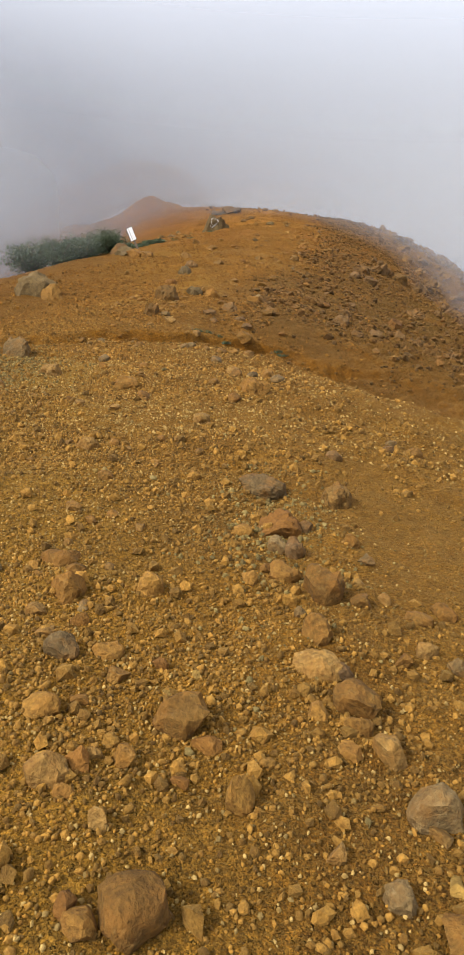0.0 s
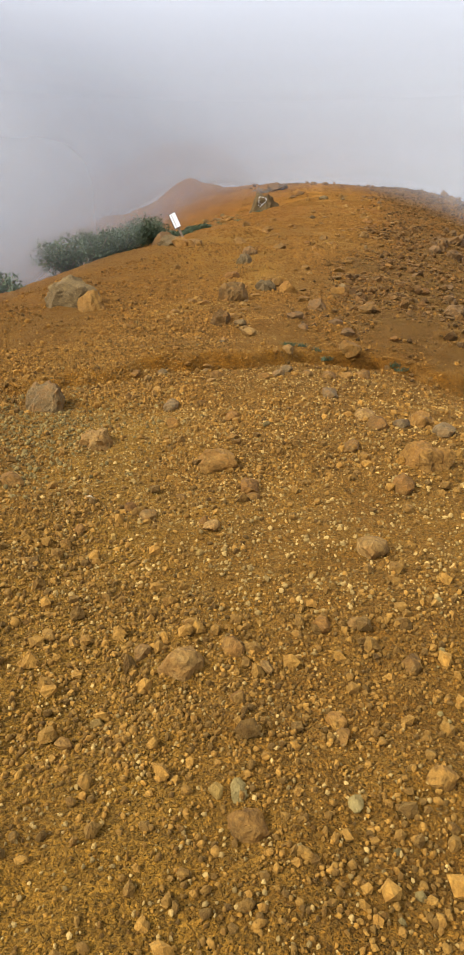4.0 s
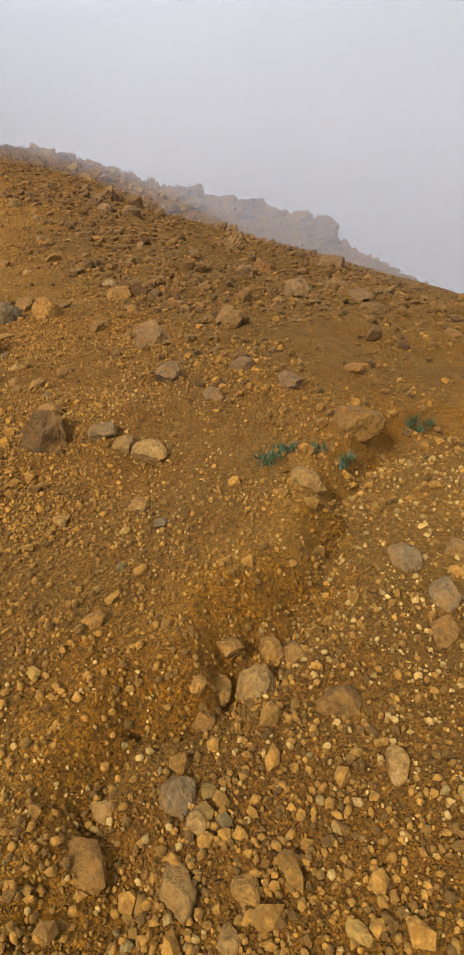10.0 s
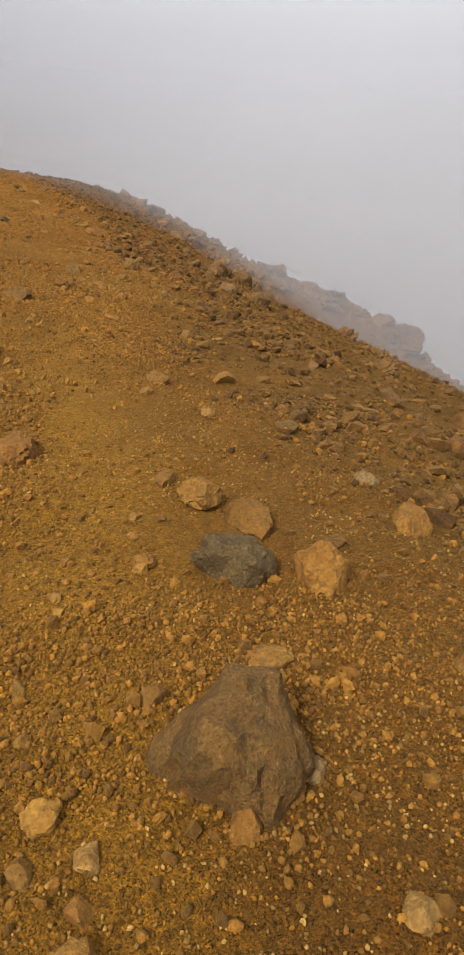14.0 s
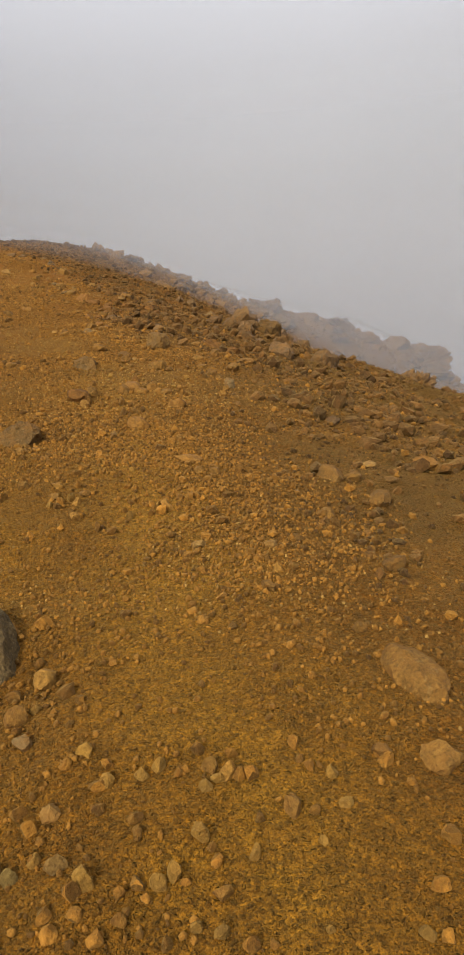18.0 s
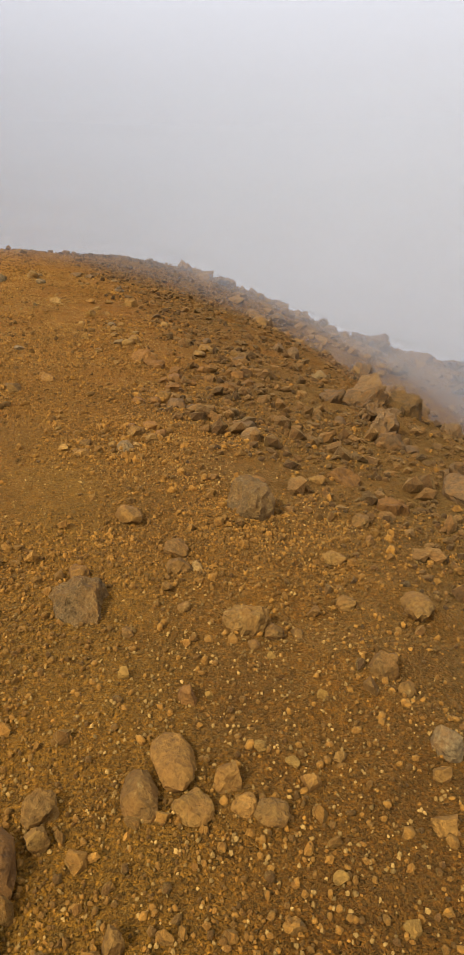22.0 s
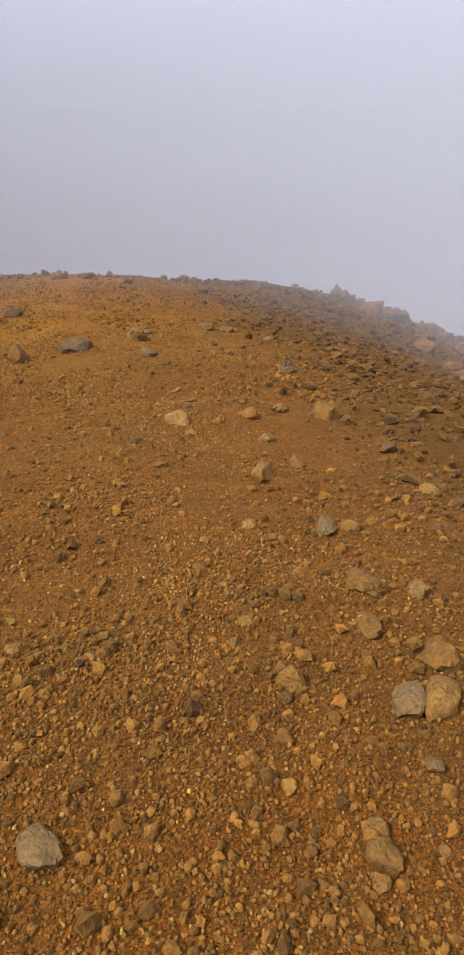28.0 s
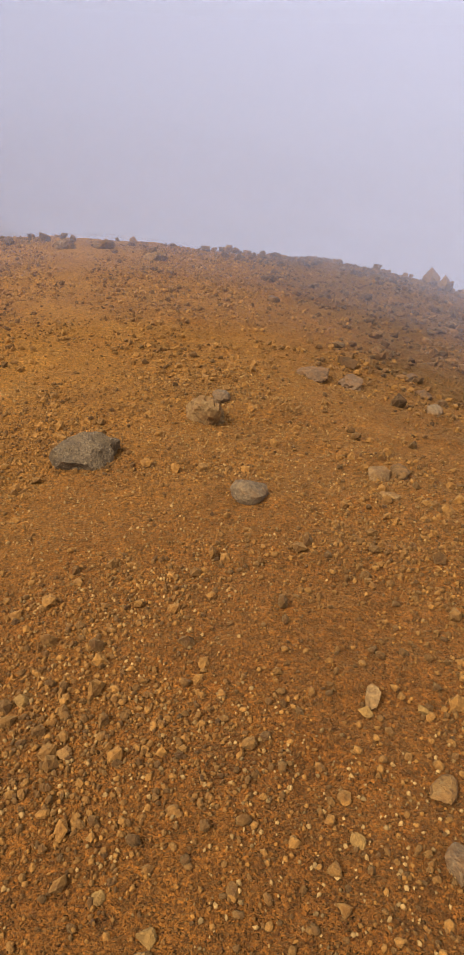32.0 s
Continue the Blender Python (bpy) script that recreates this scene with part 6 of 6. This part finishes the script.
def leaf_material(name, a, b):
    m = bpy.data.materials.new(name)
    m.use_nodes = True
    n, l = m.node_tree.nodes, m.node_tree.links
    p = n["Principled BSDF"]
    p.inputs["Roughness"].default_value = 0.6
    x = n.new("ShaderNodeMix")
    x.data_type = "RGBA"
    x.inputs[6].default_value, x.inputs[7].default_value = (*a, 1), (*b, 1)
    l.new(n.new("ShaderNodeNewGeometry").outputs["Random Per Island"], x.inputs[0])
    l.new(x.outputs[2], p.inputs["Base Color"])
    return m


LEAF = leaf_material("dark_needles", (0.022, 0.045, 0.017), (0.065, 0.092, 0.030))
DRY = leaf_material("dry_twig_leaves", (0.10, 0.085, 0.055), (0.17, 0.14, 0.085))


def branch(bm, a, b, r0, r1):
    """A tapered five-sided stem from a to b."""
    a, b = Vector(a), Vector(b)
    d = (b - a).normalized()
    s = d.orthogonal().normalized()
    t = d.cross(s)
    rings = []
    for p, r in ((a, r0), (b, r1)):
        rings.append([bm.verts.new(p + (s * math.cos(k * 1.2566) + t * math.sin(k * 1.2566)) * r) for k in range(5)])
    for k in range(5):
        bm.faces.new((rings[0][k], rings[0][(k + 1) % 5], rings[1][(k + 1) % 5], rings[1][k]))


def shrub(x, y, r, h, seed, leaves=1500, leaf=0.06, mat=None, label="low dark green mountain shrub on the ridge's edge", droop=0.35):
    """Low spreading bush: stems from one foot, and tufts of small leaves that leave gaps and an uneven outline."""
    rng = np.random.RandomState(seed)
    root = new("shrub")
    root.location = (x, y, float(on_sheet(x, y)) - 0.05)
    bm = bmesh.new()
    tips = []
    for k in range(16):
        a, e = rng.uniform(0, 2 * math.pi), rng.uniform(0.25, 1.0)
        d = r * rng.uniform(0.45, 1.0) * math.cos(e * 0.9)
        tip = (math.cos(a) * d, math.sin(a) * d, h * rng.uniform(0.45, 1.0) * math.sin(0.4 + e))
        mid = (tip[0] * 0.5, tip[1] * 0.5, tip[2] * 0.6)
        branch(bm, (0, 0, 0), mid, 0.025, 0.016)
        branch(bm, mid, tip, 0.016, 0.006)
        tips += [tip, mid]
    part("stems", bm, STEM, root)
    if leaves:
        tips = np.array(tips)
        c = tips[rng.randint(0, len(tips), leaves)] + rng.normal(0, 1, (leaves, 3)) * np.array([r * 0.20, r * 0.20, h * 0.13])
        c[:, 2] = np.maximum(c[:, 2], 0.02)
        u = rng.normal(size=(leaves, 3))
        u /= np.linalg.norm(u, axis=1)[:, None]
        w = np.cross(u, rng.normal(size=(leaves, 3)))
        w /= np.linalg.norm(w, axis=1)[:, None]
        s = leaf * rng.uniform(0.6, 1.4, (leaves, 1))
        quad = np.stack([c - u * s, c + w * s * 0.4, c + u * s, c - w * s * 0.4], 1).reshape(-1, 3)
        me = bpy.data.meshes.new("foliage")
        me.from_pydata(quad.tolist(), [], (np.arange(leaves)[:, None] * 4 + np.arange(4)).tolist())
        me.materials.append(mat or LEAF)
        ob = new("foliage", me)
        ob.parent = root
    return tagged(root, label, "shrub", "shrubs on the ridge")


for k, (sx, sy, sr, sh) in enumerate(((-5.0, 25.0, 0.75, 0.80), (-5.6, 23.9, 0.85, 0.85), (-6.1, 22.6, 0.85, 0.80), (-6.7, 21.4, 0.75, 0.90),
                                      (-6.3, 24.2, 1.0, 0.85), (-4.4, 27.2, 0.6, 0.28), (-5.4, 26.4, 0.8, 0.60), (-3.8, 28.6, 0.5, 0.22))):
    shrub(sx, sy, sr, sh, 40 + k, 5200, 0.035)
for k, (sx, sy, sr, sh) in enumerate(((-6.3, 15.6, 0.55, 0.45), (-7.0, 17.2, 0.6, 0.5), (-6.4, 14.3, 0.4, 0.3), (-7.7, 13.3, 0.7, 0.5), (-8.4, 14.4, 0.8, 0.55), (-7.4, 10.8, 0.6, 0.45), (-9.2, 13.2, 0.8, 0.6), (-8.8, 16.0, 0.8, 0.6))):
    shrub(sx, sy, sr, sh, 70 + k, 700, 0.05, None, "small green shrub below the edge of the ridge")
shrub(-0.78, 39.70, 0.45, 0.42, 90, 140, 0.03, DRY, "dead grey bush beside a dark boulder on the brow")
shrub(-1.75, 39.7, 0.5, 0.36, 91, 260, 0.04, DRY, "dead grey bush beside a dark boulder on the brow")


def tuft(x, y, r, h, seed, blades=140):
    """A tuft of thin blades growing from one spot."""
    rng = np.random.RandomState(seed)
    root = new("grass_tuft")
    z = float(on_sheet(x, y))
    root.location = (x, y, z - 0.01)
    verts, faces = [], []
    for k in range(blades):
        a, d = rng.uniform(0, 2 * math.pi), r * math.sqrt(rng.uniform(0, 1))
        px, py = math.cos(a) * d * 1.6, math.sin(a) * d
        lx, ly = rng.normal(0, 0.4 * h, 2)
        w = 0.004
        b = a + 1.57
        verts += [(px - w * math.cos(b), py - w * math.sin(b), 0), (px + w * math.cos(b), py + w * math.sin(b), 0), (px + lx, py + ly, h * rng.uniform(0.6, 1.1))]
        faces.append((3 * k, 3 * k + 1, 3 * k + 2))
    me = bpy.data.meshes.new("grass_blade_clump")
    me.from_pydata(verts, [], faces)
    me.materials.append(LEAF)
    ob = new("grass_blade_clump", me)
    ob.parent = root
    return tagged(root, "small green grass tuft among the stones above the bank", "grass tuft", "grass tufts")


for k, (tx, ty) in enumerate(((-0.36, 9.86), (-0.52, 9.90), (-0.24, 9.80), (-0.66, 9.82), (0.56, 10.15), (0.64, 10.12))):
    tuft(tx, ty, 0.06, 0.05, 300 + k)

shrub(3.25, 32.35, 0.10, 0.16, 95, 260, 0.018, DRY, "small greyish bush growing among the stones")
tuft(-1.70, 31.9, 0.12, 0.09, 320)
for k, (tx, ty) in enumerate(((-2.7, 31.0), (-3.2, 30.2), (-3.0, 29.3), (-2.4, 29.6))):
    tuft(tx, ty, 0.14, 0.10, 330 + k)


# ---- gravel and scattered stones ----
def pebble_shapes(k, level):
    out = []
    for s in range(k):
        rng = np.random.RandomState(500 + s)
        if level:
            bm = bmesh.new()
            bmesh.ops.create_icosphere(bm, subdivisions=level, radius=1.0)
            bm.verts.index_update()
            v = np.array([p.co[:] for p in bm.verts])
            f = np.array([[q.index for q in p.verts] for p in bm.faces])
            bm.free()
            for _ in range(9):
                n = rng.normal(size=3)
                n /= np.linalg.norm(n)
                v -= np.maximum(v @ n - rng.uniform(0.45, 0.8), 0)[:, None] * n
        else:
            # a rounded grain without its hidden underside
            sides = 4
            ring = [(math.cos(2 * math.pi * (q + o) / sides) * k, math.sin(2 * math.pi * (q + o) / sides) * k, h) for k, h, o in ((0.92, -0.7, 0.0), (0.80, 0.35, 0.5)) for q in range(sides)]
            v = np.array(ring + [(0, 0, 0.85)], float)
            v += rng.uniform(-0.2, 0.2, v.shape)
            f = np.array([t for q in range(sides) for t in ((q, (q + 1) % sides, q + sides), ((q + 1) % sides, (q + 1) % sides + sides, q + sides), (q + sides, (q + 1) % sides + sides, 2 * sides))])
        v *= rng.uniform(0.85, 1.15, (len(v), 1))
        out.append((v, f))
    return out


def scatter(name, label, mat, x, y, size, level, seed, bury=0.25, flat=(0.5, 0.85), smooth=True):
    """Many small stones on the ground in one mesh."""
    rng = np.random.RandomState(seed)
    shapes = pebble_shapes(10, level)
    pick = rng.randint(0, len(shapes), len(x))
    z = on_sheet(x, y)
    vs, fs, base = [], [], 0
    for k, (v, f) in enumerate(shapes):
        sel = np.nonzero(pick == k)[0]
        if not len(sel):
            continue
        a = rng.uniform(0, 2 * np.pi, len(sel))
        st = size[sel, None] * np.stack([np.ones(len(sel)), rng.uniform(0.65, 1.0, len(sel)), rng.uniform(*flat, len(sel))], 1) * 0.5
        p = v[None] * st[:, None, :]
        tilt = rng.uniform(-0.5, 0.5, (len(sel), 1))
        px, pz = p[..., 0] * np.cos(tilt) - p[..., 2] * np.sin(tilt), p[..., 0] * np.sin(tilt) + p[..., 2] * np.cos(tilt)
        ca, sa = np.cos(a)[:, None], np.sin(a)[:, None]
        q = np.stack([x[sel, None] + px * ca - p[..., 1] * sa, y[sel, None] + px * sa + p[..., 1] * ca, z[sel, None] + pz + st[:, 2:3] * (1 - 2 * bury)], -1)
        vs.append(q.reshape(-1, 3))
        fs.append((f[None] + (base + np.arange(len(sel)) * len(v))[:, None, None]).reshape(-1, 3))
        base += len(sel) * len(v)
    v, f = np.concatenate(vs).astype(np.float32), np.concatenate(fs).astype(np.int32)
    me = bpy.data.meshes.new(name)
    me.vertices.add(len(v))
    me.vertices.foreach_set("co", v.ravel())
    me.loops.add(f.size)
    me.loops.foreach_set("vertex_index", f.ravel())
    me.polygons.add(len(f))
    me.polygons.foreach_set("loop_start", np.arange(0, f.size, 3, dtype=np.int32))
    me.polygons.foreach_set("use_smooth", np.full(len(f), smooth))
    me.update(calc_edges=True)
    me.materials.append(mat)
    return tagged(new(name, me), label, "gravel", kind="stuff")


def strewn(rng, n, lo, hi, wide, offset=0.0, small=0.01, large=0.04, power=2.2, clump=0.9, seed=50, close=False, rubble=False):
    """Places along the trail: thicker in patches, thinner on the trodden line."""
    m = n * 4
    y = rng.uniform(lo, hi, m)
    side = np.interp(y, (0, 5, 8, 10, 12, 14, 18.5, 20, 21, 28), (0.0, 0.1, 0.55, 0.55, 0.4, 0.15, -0.1, 0.2, 0.4, 0.25)) if close else offset
    x = trail_x(y) + side + (rng.normal(0, wide, m) if close else rng.uniform(-wide, wide, m))
    dens = 0.5 + clump * fbm(x, y, 1.1, 3, seed)
    worn = np.exp(-((x - trail_x(y) + 0.35 * fbm(x, y, 0.7, 3, 21)) / 0.30) ** 2) * np.interp(y, (11, 14, 20, 24, 32, 35), (0, 0.40, 0.35, 0.2, 0.2, 0.4))
    dens = dens * (1 - worn) * (1 - (0.45 if close else 0.75) * stony(x, y) * (not rubble))
    keep = np.nonzero(rng.uniform(0, 1, m) < dens)[0][:n]
    s = small + (large - small) * rng.uniform(0, 1, len(keep)) ** power
    return x[keep], y[keep], s


rng = np.random.RandomState(4)
x, y, s = strewn(rng, 90000, 0.7, 35.0, 0.90, 0.0, 0.008, 0.016, 1.3, 1.2, 50, True)
scatter("grit", "fine ochre grit covering the earth", GRIT, x, y, s, 0, 15, 0.10, (0.6, 1.0))
x, y, s = strewn(rng, 42000, 0.7, 35.0, 1.0, 0.0, 0.012, 0.028, 2.1, 1.9, 50, True)
scatter("gravel", "brown and ochre gravel strewn over the earth", GRAVEL, x, y, s, 0, 11, 0.12, (0.6, 1.0))
x, y, s = strewn(rng, 36000, 0.7, 35.0, 0.95, 0.0, 0.007, 0.018, 1.9, 2.4, 70, True)
scatter("pale_gravel", "pale tan grit in loose patches on the earth", PALE_GRAVEL, x, y, s, 0, 12, 0.08, (0.6, 1.0))
x, y, s = strewn(rng, 8500, 0.7, 35.0, 1.15, 0.0, 0.020, 0.055, 2.8, 2.2, 90, True)
scatter("pebbles", "brown and tan pebbles lying among the gravel", GRAVEL, x, y, s, 1, 17, 0.3, (0.5, 0.85))
x, y, s = strewn(rng, 38000, 0.7, 42.0, 3.6, 0.6, 0.014, 0.034, 1.8, 1.4, 50)
scatter("gravel", "ochre gravel thinning out to both sides", GRAVEL, x, y, s, 0, 18, 0.12, (0.55, 0.95), False)
x, y, s = strewn(rng, 22000, 0.7, 43.0, 4.4, 0.6, 0.022, 0.080, 2.6, 1.4)
scatter("pebbles", "brown pebbles scattered across the slope", GRAVEL, x, y, s, 0, 13, 0.15, (0.55, 0.9), False)
x, y = rng.normal(-0.2, 1.7, 9000), rng.uniform(4.8, 9.9, 9000)
keep = scarp_side(x, y) < -0.05
scatter("pale_gravel", "pale tan stones in the hollow below the bank", PALE_GRAVEL, x[keep], y[keep], 0.008 + 0.024 * rng.uniform(0, 1, keep.sum()) ** 2.4, 0, 21, 0.12, (0.55, 0.9))
x, y, s = strewn(rng, 16000, 7.5, 22.0, 0.75, 0.0, 0.010, 0.030, 2.0, 1.6, 110, True)
scatter("gravel", "loose mixed gravel along the trodden line", GRAVEL, x, y, s, 0, 24, 0.10, (0.6, 1.0))
x, y = np.append(rng.normal(-2.5, 0.42, 2200), rng.normal(0.25, 0.22, 900)), np.append(rng.normal(6.8, 0.55, 2200), rng.normal(3.4, 0.6, 900))
scatter("grey_gravel", "grey-green weathered gravel in a patch", GREY_GRAVEL, x, y, 0.010 + 0.030 * rng.uniform(0, 1, 3100) ** 2.4, 0, 22, 0.12, (0.5, 0.9))
x, y, s = strewn(rng, 26000, 9.0, 43.0, 4.2, 5.0, 0.022, 0.085, 2.0, 0.9, 50, False, True)
keep = rng.uniform(0, 1, len(x)) < stony(x, y)
scatter("scree", "dark reddish scree on the falling slope", SCREE, x[keep], y[keep], s[keep], 0, 14, 0.2, (0.45, 0.85), False)
x, y, s = strewn(rng, 30000, 11.0, 35.0, 1.2, 0.0, 0.012, 0.036, 2.2, 1.0, 50, True, True)
keep = rng.uniform(0, 1, len(x)) < stony(x, y)
scatter("scree", "fine dark reddish scree beside the trodden line", SCREE, x[keep], y[keep], s[keep], 0, 23, 0.15, (0.5, 0.9), False)
x, y, s = strewn(rng, 6500, 11.0, 43.0, 3.8, 4.8, 0.07, 0.24, 3.0, 0.9, 50, False, True)
keep = rng.uniform(0, 1, len(x)) < stony(x, y)
scatter("scree", "dark broken rock on the falling slope", SCREE, x[keep], y[keep], s[keep], 1, 19, 0.3, (0.45, 0.85), False)
x = rng.uniform(-3, 13, 240)
y = 42.3 - 0.006 * (x - 2) ** 2 + rng.normal(0, 1.0, 240)
scatter("scree", "small dark stones along the brow", SCREE, x, y, 0.05 + 0.22 * rng.uniform(0, 1, 240) ** 3, 1, 20, 0.25, (0.5, 0.9), False)

x, y = rng.uniform(8, 25, 3600), rng.uniform(26, 44, 3600)
scatter("rib_rubble", "weathered brown rubble on the far rocky rib", STONES["b"], x, y, 0.08 + 0.6 * rng.uniform(0, 1, 3600) ** 5, 1, 16, 0.35, (0.45, 0.8), False)


# ---- fog banks ----
def fog_material(name, peak):
    """Thin drifting fog: white droplets that scatter the light, mostly clear."""
    m = bpy.data.materials.new(name)
    m.use_nodes = True
    n, l = m.node_tree.nodes, m.node_tree.links
    n.remove(n["Principled BSDF"])
    out = n["Material Output"]
    mixed, clear, soft_, dif, thru = (n.new("ShaderNode" + k) for k in ("MixShader", "BsdfTransparent", "MixShader", "BsdfDiffuse", "BsdfTranslucent"))
    for b in (dif, thru):
        b.inputs["Color"].default_value = (0.53, 0.56, 0.605, 1)
    att = n.new("ShaderNodeAttribute")
    att.attribute_name = "thickness"
    mul = n.new("ShaderNodeMath")
    mul.operation = "MULTIPLY"
    mul.inputs[1].default_value = peak
    l.new(att.outputs["Fac"], mul.inputs[0])
    l.new(dif.outputs[0], soft_.inputs[1])
    l.new(thru.outputs[0], soft_.inputs[2])
    l.new(mul.outputs[0], mixed.inputs[0])
    l.new(clear.outputs[0], mixed.inputs[1])
    l.new(soft_.outputs[0], mixed.inputs[2])
    l.new(mixed.outputs[0], out.inputs["Surface"])
    return m


def fog_bank(line, foot, top, mat, ends=6):
    """A curtain of fog that follows a line over the ground; foot: height above the ground and thickness; top: height over the ridge's back and thickness."""
    pts = np.array(line, float)
    z0 = land(pts[:, 0], pts[:, 1])
    back = np.interp(pts[:, 1], (0, 42), (0.0, 1.9))
    n = len(pts)
    fade = np.clip(np.minimum(np.arange(n), n - 1 - np.arange(n)) / ends, 0, 1)
    fade = fade * fade * (3 - 2 * fade)
    bm = bmesh.new()
    layer = bm.verts.layers.float.new("thickness")
    levels = [(z0 + h, d) for h, d in foot] + [(np.maximum(back + z, z0 + foot[-1][0] + 0.1 + 0.2 * k), d) for k, (z, d) in enumerate(top)]
    curtain = []
    for zs, d in levels:
        row = [bm.verts.new((px, py, z)) for (px, py), z in zip(pts, zs)]
        for v, e in zip(row, fade):
            v[layer] = d * e
        curtain.append(row)
    for a, b in zip(curtain, curtain[1:]):
        for k in range(n - 1):
            bm.faces.new((a[k], a[k + 1], b[k + 1], b[k])).smooth = True
    me = bpy.data.meshes.new("fog_bank")
    bm.to_mesh(me)
    bm.free()
    me.materials.append(mat)
    return tagged(new("fog_bank", me), "pale grey fog drifting over the ridge", "fog", "fog banks", kind="stuff")


def horseshoe(gap, ahead, n=121):
    """A line round the far end of the ridge and back along both sides."""
    out = []
    for k in range(n):
        a = -3.2 + 6.4 * k / (n - 1)
        side = abs(a) > math.pi / 2
        out.append((0.8 + (gap + 1.5) * (math.copysign(1, a) if side else math.sin(a)), 33.0 - (abs(a) - math.pi / 2) * 24 if side else 33.0 + ahead * math.cos(a)))
    return out


def thinning(low, high, n=8):
    """Fog that thins out upwards between two heights."""
    return [(low + (high - low) * q / n, 0.5 + 0.5 * math.cos(math.pi * q / n)) for q in range(n + 1)]


# banks of fog, thicker the further off
for gap, ahead, peak, low, high in ((4.4, 3.4, 0.09, 0.8, 4.0), (8.0, 6.0, 0.17, 1.2, 5.5), (12.0, 8.4, 0.34, 2.0, 9.0), (19.0, 14.0, 0.46, 3.5, 12.0), (30.0, 22.0, 0.68, 8.0, 22.0), (190.0, 170.0, 0.95, 1.0, 30.0)):
    fog_bank(horseshoe(gap, ahead), ((-0.3, 0.0), (0.0, 0.05), (0.2, 0.5), (0.6, 0.9), (1.2, 1.0)), thinning(low, high), fog_material("fog", peak))
# thicker fog before the spur on the valley side
fog_bank([(-4.5 - 1.2 * q, 41.0 - 0.25 * q + 0.4 * math.sin(q * 0.6)) for q in range(26)], ((-0.3, 0.0), (0.0, 0.1), (0.4, 0.6), (1.2, 1.0)), thinning(1.5, 9.0), fog_material("fog", 0.45), 7)
